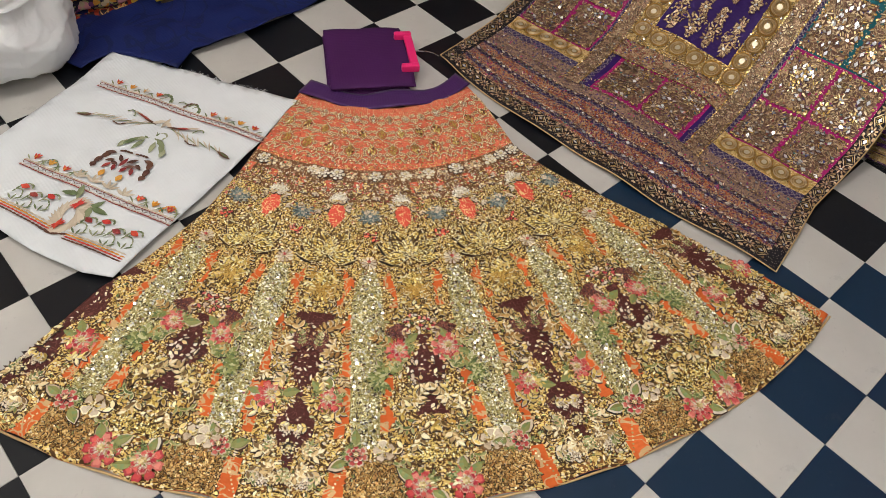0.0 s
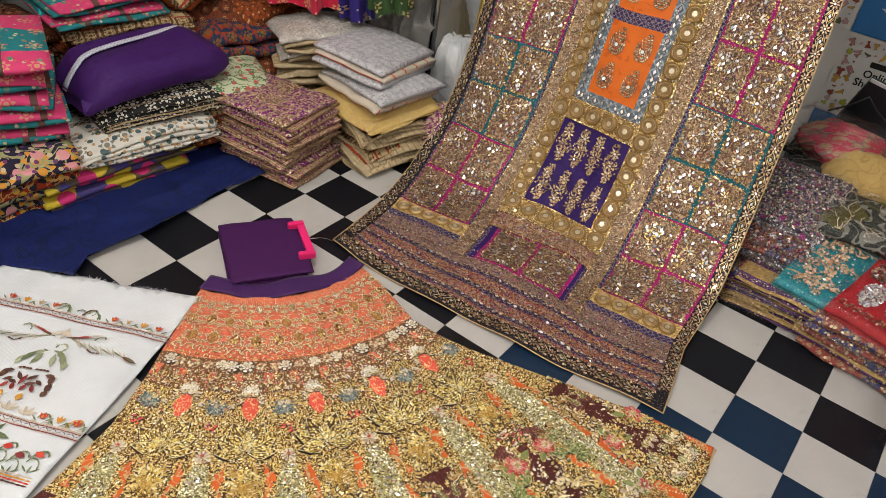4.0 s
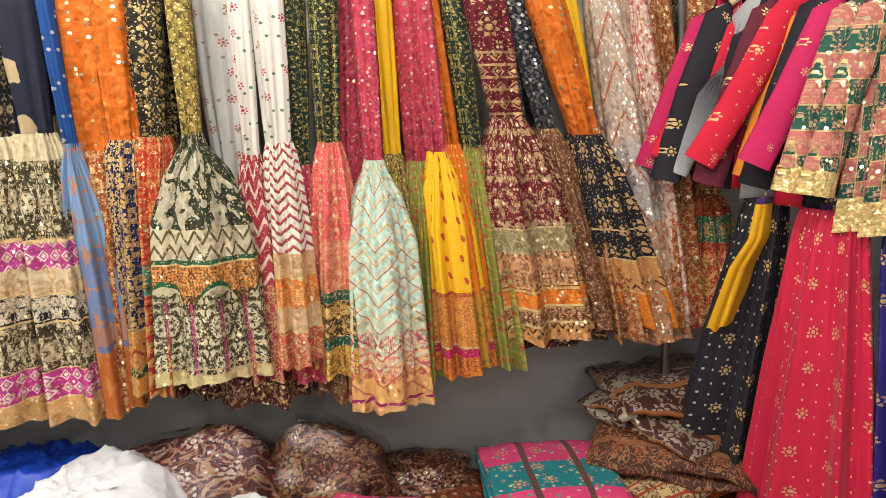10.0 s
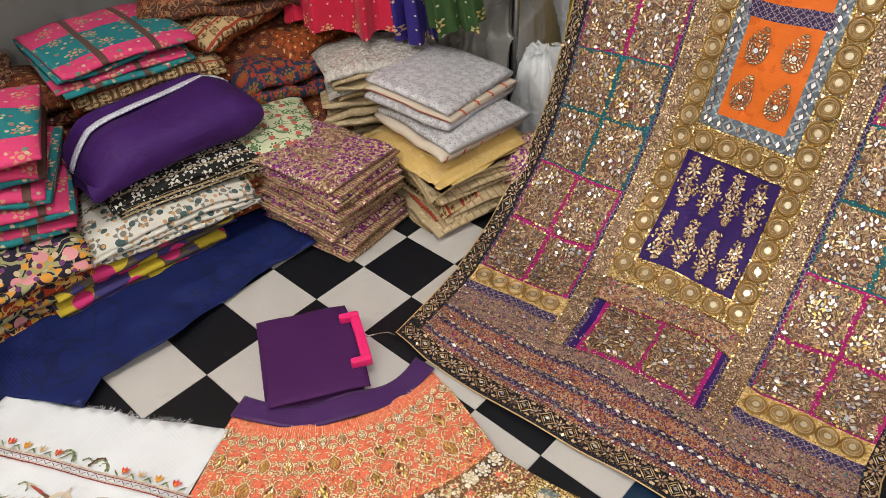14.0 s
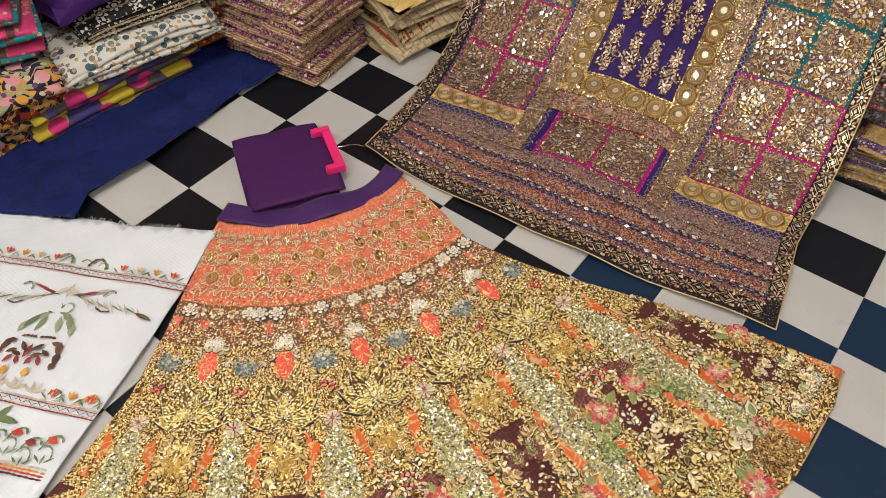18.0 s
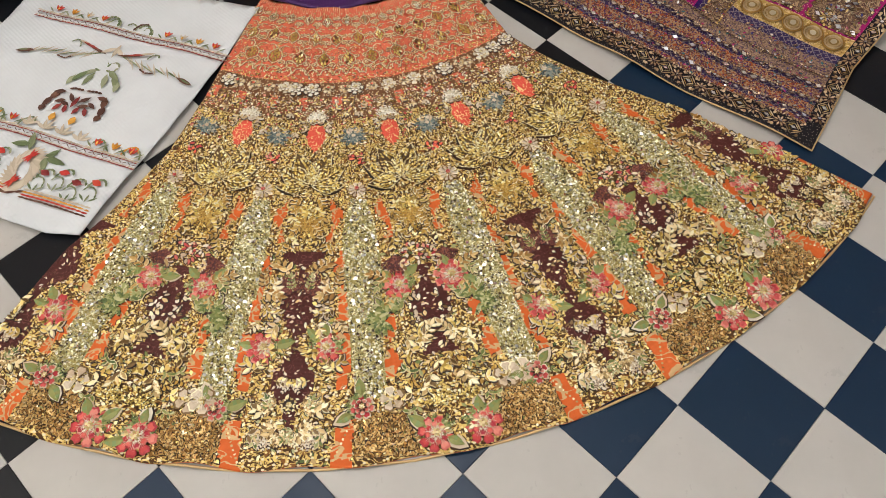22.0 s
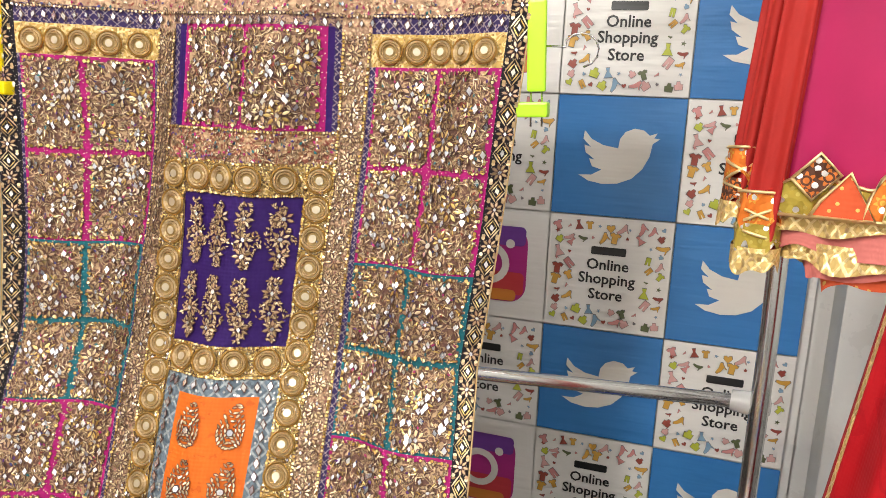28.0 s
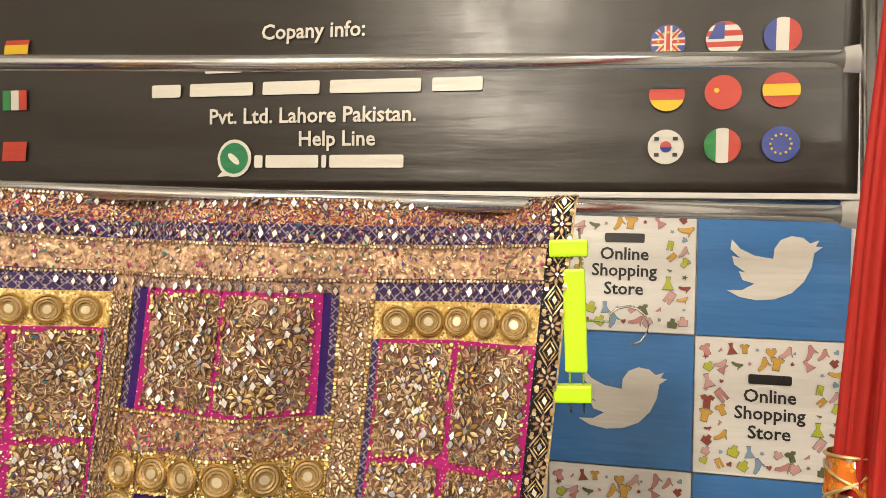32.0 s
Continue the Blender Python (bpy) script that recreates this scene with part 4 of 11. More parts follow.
# wide panels: collars, curling sprays and the star at the foot
for s in (-1, 1):
    ring_of(0.99, (0,), 2, lambda r, t: (chain(r, t, [(0, 0.022), (s * 0.012, 0.018), (s * 0.022, 0.008), (s * 0.03, -0.008)], 0.006, 0.011, 0.007, TAN_THREAD, OUTLINE, 0.004), fan(r + 0.05, t, 8, 0.05, 0.004, 60, THREAD_BROWN, s * 30 + 180, None, 0.004, s * 0.03)))
    ring_of(1.07, (0,), 2, lambda r, t: drift(r, t + s * 2.2, 30, 0.03, 0.016, 0.012, 0.007, [TAN_THREAD, GOLD_THREAD, BUFF]))
    ring_of(1.19, (0,), 2, lambda r, t: (fan(r, t, 3, 0.024, 0.008, 70, BUFF, s * 75, OUTLINE, 0.005), fan(r + 0.04, t, 5, 0.03, 0.008, 100, TAN_THREAD, s * 110, OUTLINE, 0.005, s * 0.02)))
    ring_of(1.265, (0,), 2, lambda r, t: (fan(r, t, 6, 0.03, 0.01, 140, TAN_THREAD, s * 70, OUTLINE, 0.005, s * 0.015), fan(r + 0.012, t, 5, 0.02, 0.007, 120, BUFF, s * 40, OUTLINE, 0.006, s * 0.03)))
    ring_of(1.2, (0,), 1, lambda r, t: (drift(r, t + s * 2.4, 46, 0.025, 0.03, 0.012, 0.006, [THREAD_YELLOW, THREAD_YELLOW, GOLD_THREAD]), fan(r + 0.05, t, 7, 0.036, 0.0035, 130, GOLD_THREAD, 180, OUTLINE, 0.006, s * 0.02)))
    ring_of(1.08, (0,), 1, lambda r, t: (fan(r, t, 7, 0.034, 0.01, 170, PALE_GREEN, s * 150, OUTLINE, 0.005, s * 0.068), fan(r + 0.01, t, 6, 0.03, 0.009, 150, PALE_GREEN, s * 40, OUTLINE, 0.005, s * 0.085), drift(r, t + s * 1.1, 14, 0.03, 0.014, 0.012, 0.007, [BUFF, TAN_THREAD])))
    ring_of(0.97, (0,), 1, lambda r, t: (fan(r, t, 8, 0.045, 0.006, 70, THREAD_BROWN, s * 25, GOLD_THREAD, 0.004, s * 0.035), drift(r, t, 16, 0.02, 0.03, 0.012, 0.006, [BUFF, PINK_RED])))
ring_of(1.225, (0,), 2, lambda r, t: fan(r, t, 9, 0.014, 0.006, 320, PALE_BEAD, 0, OUTLINE, 0.006))
ring_of(1.28, (0,), 2, lambda r, t: fan(r, t, 9, 0.02, 0.007, 240, TAN_THREAD, 180, OUTLINE, 0.006))
# scalloped lines of beads beside the orange strips
for s in (-1, 1):
    ring_of(1.0, (s * 4.55,), 2, lambda r, t: bits.discs([at_local(r, t, 0, q) for q in np.arange(-0.04, 0.065, 0.006)], up, 0.0019, PALE_BEAD, 6, 0.2, 0.003))
    ring_of(1.28, (0,), 2, lambda r, t: bits.discs([at_local(r, t, s * (0.085 + 0.45 * q), -q) for q in np.arange(-0.03, 0.035, 0.006)], up, 0.0021, PALE_BEAD, 6, 0.2, 0.003))


def blossom(name, petals, size, mat, rim, core, layers=2, veins=True):
    """A stitched flower as one small mesh: rimmed petals with darker veins and a beaded heart."""
    vs, fs, mi = [], [], []
    for lay in range(layers):
        R = size * (1 - 0.36 * lay)
        for j in range(petals):
            a = 2 * math.pi * (j + 0.5 * lay) / petals
            da = math.pi / petals * 1.05
            for scale, z, m in ((1.0, 0.001 + 0.0024 * lay, 1), (0.88, 0.0022 + 0.0024 * lay, 0)):
                k = len(vs)
                out = [(0.1, 0), (0.5, -0.62), (0.82, -0.8), (1.0, -0.4), (0.95, 0.0), (1.0, 0.4), (0.82, 0.8), (0.5, 0.62)]
                for q, w in out:
                    vs.append((R * q * scale * math.cos(a + w * da * scale), R * q * scale * math.sin(a + w * da * scale), z + (0.0008 if q > 0.7 else 0)))
                vs.append((R * 0.6 * math.cos(a), R * 0.6 * math.sin(a), z + 0.0016))
                fs += [(k + i, k + (i + 1) % 8, k + 8) for i in range(8)]
                mi += [m] * 8
            if veins:
                for w in (-0.35, 0.0, 0.35):
                    k = len(vs)
                    b = a + w * da
                    n = Vector((-math.sin(b), math.cos(b), 0)) * size * 0.02
                    p, q = Vector((R * 0.25 * math.cos(b), R * 0.25 * math.sin(b), 0.0055 + 0.0024 * lay)), Vector((R * 0.72 * math.cos(b), R * 0.72 * math.sin(b), 0.0045 + 0.0024 * lay))
                    vs += [tuple(p - n), tuple(p + n), tuple(q)]
                    fs.append((k, k + 1, k + 2))
                    mi.append(3)
    for j in range(7):
        k = len(vs)
        c = (0, 0) if j == 0 else (size * 0.15 * math.cos(j * 1.047), size * 0.15 * math.sin(j * 1.047))
        vs += [(c[0] + size * 0.08 * math.cos(q * 1.047), c[1] + size * 0.08 * math.sin(q * 1.047), 0.0085) for q in range(6)]
        fs.append(tuple(range(k, k + 6)))
        mi.append(2)
    me = bpy.data.meshes.new(name)
    me.from_pydata(vs, [], fs)
    for m in (mat, rim, core, OUTLINE if rim is BUFF else BUFF):
        me.materials.append(m)
    me.polygons.foreach_set("material_index", mi)
    return me


RED_BLOOM = [blossom("red_flower", 9, 0.029, PINK_RED, THREAD_RED, PALE_BEAD), blossom("red_flower", 8, 0.028, THREAD_RED, PINK_RED, PALE_BEAD)]
PINK_BLOOM = [blossom("pink_flower", 7, 0.02, PINK_RED, BUFF, PALE_BEAD)]
WHITE_BLOOM = [blossom("pale_flower", 5, 0.022, BUFF, TAN_THREAD, PALE_BEAD, 1)]
DISC_BLOOM = [blossom("cream_flower", 10, 0.019, BUFF, TAN_THREAD, THREAD_RED, 1)]
ROW_BLOOM = [blossom("row_flower", 6, 0.017, CREAM, TAN_THREAD, PALE_BEAD, 2), blossom("row_flower", 7, 0.018, CREAM, OUTLINE, PALE_BEAD, 2), blossom("row_flower", 6, 0.013, TAN_THREAD, BUFF, THREAD_CORAL, 2)]
GREEN_LEAF = leafmesh("green_leaf", 0.03, 0.0078, PALE_GREEN, THREAD_GREEN)


def stitched(me, name, r, th, size=1.0, lift=0.004):
    ob = new(name, me[int(rng.integers(len(me)))])
    ob.parent = skirt
    p = skirt_at(r, th)
    ob.matrix_world = Matrix.Translation((p.x, p.y, p.z + lift)) @ Euler((0, 0, radians(th) + rng.uniform(0, 6.28) * (name != "leaf"))).to_matrix().to_4x4() @ Matrix.Scale(size * rng.uniform(0.9, 1.12), 4)
    return ob


def leaf_at(r, th, aim, size=1.0):
    if not skirt_edge(r, False) + 0.8 < th < skirt_edge(r, True) - 0.8 or r > 1.3:
        return
    ob = new("leaf", GREEN_LEAF)
    ob.parent = skirt
    p = skirt_at(r, th)
    mid = p + Vector((math.cos(radians(th + aim)), math.sin(radians(th + aim)), 0)) * 0.015 * size
    bits.leaves([mid], up, np.array([radians(th + aim)]), 0.041 * size, 0.026 * size, OUTLINE, None, 0.0, 0.0015, rib=0.0)
    bits.leaves([mid], up, np.array([radians(th + aim)]), 0.036 * size, 0.021 * size, BUFF, None, 0.0, 0.0032, rib=0.0)
    ob.matrix_world = Matrix.Translation((p.x, p.y, p.z + 0.0055)) @ Euler((0, 0, radians(th + aim))).to_matrix().to_4x4() @ Matrix.Scale(size * rng.uniform(0.85, 1.15), 4)


drift_late = []


def posy(r, th, me, size=1.0):
    stitched(me, "flower", r, th, size, 0.0035)
    drift_late.append((r, th))
    for a in rng.choice([60, 100, 140, 180, 220, 260, 300], 2, replace=False):
        leaf_at(r + 0.018 * math.cos(radians(a)), th + 0.018 / r * 57 * math.sin(radians(a)), a + rng.uniform(-15, 15), size)


ring_of(1.13, (-2.5, 2.5), 2, lambda r, t: posy(r, t, RED_BLOOM))
ring_of(1.235, (-5.3, 5.2), 2, lambda r, t: posy(r, t, PINK_BLOOM))
ring_of(1.03, (-2.5, 2.5), 1, lambda r, t: posy(r, t, RED_BLOOM))
ring_of(1.29, (-1.6, 1.6), 1, lambda r, t: posy(r, t, RED_BLOOM, 1.05))
ring_of(1.225, (4.3, 5.4, -4.3), 1, lambda r, t: stitched(WHITE_BLOOM, "flower", r, t))
ring_of(0.828, (-5.83, 5.82), 1, lambda r, t: stitched(DISC_BLOOM, "flower", r, t))
ring_of(0.58, (-4.85, -1.6, 1.6, 4.85), 0, lambda r, t: stitched(ROW_BLOOM, "flower", r, t))
for r_, t_ in drift_late:
    for aim in rng.uniform(60, 300, 3):
        fan(min(r_, 1.285), float(t_), 3, 0.03, 0.009, 50, PALE_GREEN, float(aim), None, 0.004)
bits.done("gold_embroidery", skirt, "gold thread work and pale green sequins")
bm = tube([skirt_at(R1 + 0.001, lo) for lo in np.linspace(-69.5, 5.6, 90)], 0.0022, 6)
part("hem_piping", bm, PIPING, skirt, "narrow gold piping along the hem", True)
# waistband
VIOLET = fabric("violet_satin", (0.05, 0.012, 0.09), (), rough=0.5, sheen=0.3)


def belt_fn(a, b):
    th = -71.5 + 77.5 * a
    r = R0 + 0.006 - 0.052 * b + 0.006 * math.sin(a * 9) * b
    p = skirt_at(r, th)
    p.z = 0.012 + 0.006 * math.sin(a * 14) + 0.004 * b
    return p, (a * 0.45, b * 0.05)


sheet("waistband", belt_fn, 50, 6, VIOLET, skirt, thick=0.004, label="dark violet satin waistband")

# ---- mirror-work dupatta, hung from the stand and trailing on the floor ----
PROF = [(0.905, 1.56), (0.893, 1.59), (0.878, 1.58), (0.866, 1.45), (0.86, 1.27), (0.85, 1.1), (0.825, 0.89), (0.762, 0.75), (0.685, 0.55), (0.62, 0.39), (0.565, 0.27), (0.49, 0.15), (0.40, 0.068), (0.3, 0.026), (0.2, 0.012), (0.08, 0.008), (-0.06, 0.008), (-0.2, 0.008)]
py, pz = np.array([p[0] for p in PROF]), np.array([p[1] for p in PROF])
ps = np.concatenate([[0], np.cumsum(np.hypot(np.diff(py), np.diff(pz)))])
DL = float(ps[-2])
fine_s = np.linspace(0, float(ps[-1]), 426)
ker = np.hanning(25) / np.hanning(25).sum()
fy = np.convolve(np.pad(np.interp(fine_s, ps, py), 12, "edge"), ker, "valid")
fz = np.convolve(np.pad(np.interp(fine_s, ps, pz), 12, "edge"), ker, "valid")


def dup_edges(s):
    l = np.interp(s, [0, 0.05, 0.4, 0.9, 1.4, 1.65, 1.86, 2.148], [-1.15, -1.15, -1.157, -1.168, -1.18, -1.19, -1.13, -1.09])
    r = np.interp(s, [0, 0.05, 0.35, 0.74, 1.08, 1.4, 1.68, 1.9, 2.148], [-0.19, -0.193, -0.217, -0.25, -0.215, -0.19, -0.165, -0.16, -0.112])
    return float(l), float(r)


def dup_at(x, s):
    """Place on the cloth at width x (metres, laid straight) and length s from its top."""
    q = (x + 1.155) / 0.955
    l, r = dup_edges(s)
    hang = max(0.0, min(1.0, (1.5 - s) / 1.2))
    wx = l + (r - l) * q
    low = min(1.0, max(0.0, (s - 1.5) / 0.36))
    last = min(1.0, max(0.0, (s - 1.9) / 0.2))
    slip = float(np.interp(q, [0, 0.25, 0.42, 0.6, 0.75, 1], [0.082, 0.05, 0.01, -0.012, 0.02, -0.01])) * low * low * (3 - 2 * low)
    end = float(np.interp(q, [0, 0.1, 0.25, 0.5, 0.75, 1], [0.055, 0.068, 0.062, 0.044, 0.016, -0.022]))
    s = s + slip + (end - slip) * last * last * (3 - 2 * last)
    y, z = float(np.interp(s, fine_s, fy)), float(np.interp(s, fine_s, fz))
    y += 0.142 * (wx + 0.68) * min(1, max(0, (z - 0.1) / 0.7))
    fold = 0.028 * math.sin(q * 13 + 1.8 * math.sin(s * 2.2)) + 0.009 * math.sin(q * 33 + s * 4 + 1) + 0.012 * noise.noise(Vector((q * 5, s * 4, 3)))
    y -= fold * (0.25 + 0.75 * hang) * (1 if z > 0.05 else 0.2)
    sag = 0.012 * math.sin(math.pi * q) * max(0, 1 - s / 0.5) if s < 0.5 else 0
    z += 0.03 * max(0.0, 1 - s / 0.28)
    z = z - sag + (0.004 * noise.noise(Vector((wx * 7, s * 7, 0))) if z < 0.05 else 0)
    if z < 0.03:
        z = max(z, 0.006) + 0.002 + 0.003 * math.sin(wx * 24 + s * 9)
    return Vector((wx, y, max(z, 0.004)))


def dup_normal(x, s):
    a = dup_at(x + 0.01, s) - dup_at(x - 0.01, s)
    b = dup_at(x, min(s + 0.01, DL)) - dup_at(x, s - 0.01)
    n = b.cross(a).normalized()
    return n if n.y < 0 or n.z > 0.3 else -n


D_GOLD = fabric("tuft_ground", (0.15, 0.075, 0.06), [("leafy", 80, 0.52, (0.22, 0.12, 0.08), 0.2), ("vine", 60, 0.05, (0.5, 0.34, 0.2), 0.4)])
D_PINK = fabric("magenta_cloth", (0.34, 0.01, 0.135), [("scatter", 110, 0.1, PALEGOLD, 0.6)])
D_TEAL = fabric("teal_cloth", (0.012, 0.12, 0.15), [("scatter", 110, 0.1, PALEGOLD, 0.6)])
D_PURPLE = fabric("purple_silk", (0.026, 0.006, 0.1), (), rough=0.6)
D_ORANGE = fabric("saffron_silk", (0.66, 0.14, 0.012), [("leafy", 30, 0.6, (0.58, 0.11, 0.01), 0.0)], rough=0.6)
D_BORDER = fabric("black_white_border", (0.012, 0.01, 0.014), [("scatter", 160, 0.12, (0.34, 0.3, 0.25), 0.2)])
D_LACE = fabric("pink_gold_lace", (0.37, 0.23, 0.15), [("vine", 46, 0.06, (0.56, 0.38, 0.24), 0.4), ("scatter", 70, 0.16, (0.3, 0.13, 0.1), 0.1), ("sequin", 240, 0.14, (0.7, 0.52, 0.35), 0.7)])
D_CIRCLE = fabric("mustard_circle_band", (0.5, 0.33, 0.1), [("vine", 70, 0.05, (0.74, 0.54, 0.26), 0.4), ("scatter", 90, 0.14, (0.3, 0.17, 0.06), 0.2), ("sequin", 260, 0.14, (0.75, 0.58, 0.32), 0.7)])
D_BROWN = fabric("russet_zari_band", (0.24, 0.09, 0.06), [("leafy", 70, 0.52, (0.4, 0.22, 0.12), 0.4), ("vine", 60, 0.06, (0.5, 0.34, 0.2), 0.5), ("sequin", 230, 0.16, (0.7, 0.52, 0.36), 0.7)])
D_SLATE = fabric("slate_frame", (0.13, 0.17, 0.21), [("lattice", 34, 0.2, (0.32, 0.36, 0.38), 0.3), ("sequin", 170, 0.12, (0.8, 0.8, 0.8), 0.8)])
D_BLUEBAND = fabric("violet_diamond_band", (0.035, 0.022, 0.085), [("lattice", 62, 0.12, (0.26, 0.22, 0.25), 0.4), ("scatter", 130, 0.2, (0.3, 0.22, 0.22), 0.3)])
D_RUST = fabric("rust_band", (0.36, 0.09, 0.025), [("leafy", 130, 0.5, (0.12, 0.04, 0.05), 0.0), ("vine", 110, 0.05, (0.5, 0.34, 0.2), 0.5), ("scatter", 120, 0.2, (0.08, 0.03, 0.13), 0.0)])
D_GREY = fabric("mixed_tuft_band", (0.12, 0.075, 0.075), [("leafy", 140, 0.5, (0.3, 0.19, 0.13), 0.3), ("scatter", 110, 0.2, (0.07, 0.03, 0.14), 0.0), ("vine", 120, 0.04, (0.45, 0.3, 0.2), 0.4)])
DM = [D_GOLD, D_PINK, D_TEAL, D_PURPLE, D_ORANGE, D_BORDER, D_LACE, D_CIRCLE, D_BROWN, D_SLATE, D_BLUEBAND, D_RUST, D_GREY]
ROWS_SIDE = [(0.24, 0.58, 1), (0.58, 0.89, 2), (0.89, 1.24, 1), (1.24, 1.55, 2), (1.55, 1.83, 1)]
SIDES = [(-1.112, -0.885), (-0.462, -0.232)]
BANDS = [(1.955, 1.985, 12), (1.985, 2.0, 10), (2.0, 2.03, 11), (2.03, 2.045, 10), (2.045, 2.075, 11), (2.075, 2.088, 10), (2.088, 2.104, 11)]


def squares():
    """The tufted gold squares: x0, x1, s0, s1."""
    g = 0.0068
    for s0, s1, _ in ROWS_SIDE:
        sm = (s0 + s1) / 2
        for x0, x1 in SIDES:
            xm = (x0 + x1) / 2
            for a, b in ((x0 + g, xm - g), (xm + g, x1 - g)):
                for c, d in ((s0 + g, sm - g), (sm + g, s1 - g)):
                    yield a, b, c, d
    for s0, s1 in ((0.18, 0.35), (1.80, 1.95)):
        yield -0.793, -0.678, s0 + 0.008, s1 - 0.008
        yield -0.666, -0.552, s0 + 0.008, s1 - 0.008


SQ = list(squares())


def dup_pick(a, b):
    x, s = -1.155 + 0.955 * a, DL * b
    if x < -1.116 or x > -0.228 or s > 2.1:
        return 5
    for x0, x1, s0, s1 in SQ:
        w = 0.0025 * math.sin(x * 300 + s * 260)
        if x0 + w < x < x1 + w and s0 + w < s < s1 + w:
            return 0
    if s < 0.05:
        return 10
    if s < 0.092:
        return 11
    if s < 0.116:
        return 10
    if s < 0.162:
        return 6
    for s0, s1, m in BANDS:
        if s0 <= s < s1:
            return m
    side = x < -0.875 or x > -0.472
    if side:
        if s < 0.192:
            return 10
        if s < 0.24:
            return 7
        if 1.83 < s < 1.885:
            return 7
        if s >= 1.885:
            return 10 if s < 1.91 else 12
        for x0, x1 in SIDES:
            if x0 < x < x1:
                for s0, s1, m in ROWS_SIDE:
                    if s0 <= s < s1:
                        return m
        return 10
    if x < -0.833 or x > -0.519:
        return 6
    if s < 0.18 or s > 1.955:
        return 12
    if s < 0.35 or 1.8 < s <= 1.955:
        if -0.806 < x < -0.54:
            return 1
        return 3 if (-0.82 < x < -0.53) else 10
    if s < 0.412 or 1.74 < s <= 1.8:
        return 8
    if x < -0.786 or x > -0.567:
        return 7
    if s < 0.466 or 0.745 < s < 0.8 or 1.34 < s < 1.4 or 1.68 < s <= 1.74:
        return 7
    if s <= 0.745 or s >= 1.4:
        return 3
    if -0.752 < x < -0.602 and (0.835 < s < 1.05 or 1.085 < s < 1.306):
        return 4
    if -0.762 < x < -0.592 and 1.05 <= s <= 1.085:
        return 10
    return 9


def dup_fn(a, b):
    x, s = -1.155 + 0.955 * a, DL * b
    return dup_at(x, s), (x + 2.0, s)


dupatta = group_of("mirror_work_dupatta", "heavy gold mirror-work patchwork dupatta hanging from a steel stand", "dupatta")
sheet("dupatta_cloth", dup_fn, 191, 430, DM, dupatta, dup_pick, thick=-0.003)
db = Needlework()
CURL = zari("antique_curl_thread", [(0.55, 0.4, 0.22), (0.64, 0.5, 0.31), (0.4, 0.27, 0.14), (0.74, 0.6, 0.41), (0.5, 0.33, 0.2)], 0.36, 0.6)
CURL_GOLD = zari("gold_curl_thread", [(0.7, 0.48, 0.15), (0.86, 0.64, 0.26), (0.5, 0.3, 0.08), (0.95, 0.8, 0.46)], 0.3, 0.65)
SHINE = zari("mirror_diamond", [(0.9, 0.9, 0.9), (0.8, 0.8, 0.84), (0.95, 0.92, 0.85), (0.6, 0.62, 0.68)], 0.2, 0.8)
# dark underlay: stitch outlines, plus shade in the gaps between tufts as colour
UNDER_SHADE = thread("under_shade_thread", [(0.1, 0.05, 0.034), (0.14, 0.066, 0.045), (0.07, 0.03, 0.034)])
JEWEL = thread("jewel_thread", [(0.05, 0.05, 0.2), (0.02, 0.14, 0.16), (0.4, 0.02, 0.14), (0.25, 0.05, 0.03), (0.1, 0.03, 0.16)])
GX, GS = np.linspace(-1.16, -0.195, 150), np.linspace(0.0, DL, 420)
GP = np.array([[dup_at(x, s) for x in GX] for s in GS])
GN = np.cross(np.gradient(GP, axis=0), np.gradient(GP, axis=1))
GN /= np.linalg.norm(GN, axis=2, keepdims=True) + 1e-12
if GN[200, 75, 1] > 0:
    GN = -GN


def on_dup(x, s):
    """Points and normals of the dupatta for arrays of width and length."""
    fx, fs = np.clip((np.asarray(x, float) + 1.16) / 0.965 * 149, 0, 148.99), np.clip(np.asarray(s, float) / DL * 419, 0, 418.99)
    i, j = fx.astype(int), fs.astype(int)
    a, b = (fx - i)[:, None], (fs - j)[:, None]
    out = []
    for g in (GP, GN):
        out.append((g[j, i] * (1 - a) + g[j, i + 1] * a) * (1 - b) + (g[j + 1, i] * (1 - a) + g[j + 1, i + 1] * a) * b)
    return out


def curls(n, x0, x1, s0, s1, length, mat, under=None, ratio=0.5, lift=0.0025):
    """Small stitches that follow swirls."""
    x, s = rng.uniform(x0, x1, n), rng.uniform(s0, s1, n)
    P_, N_ = on_dup(x, s)
    ang = 2.4 * np.sin(x * 140 + 1.7 * np.sin(s * 90)) + 2.2 * np.sin(s * 120 + 1.5 * np.sin(x * 80))
    L = rng.uniform(*length, n)
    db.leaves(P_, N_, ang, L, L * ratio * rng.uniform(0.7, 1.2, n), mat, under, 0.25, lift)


def shine(n, x0, x1, s0, s1, size):
    x, s = rng.uniform(x0, x1, n), rng.uniform(s0, s1, n)
    P_, N_ = on_dup(x, s)
    db.discs(P_, N_, rng.uniform(*size, n), SHINE, 4, 0.22, 0.005, 0.65, UNDER_SHADE)


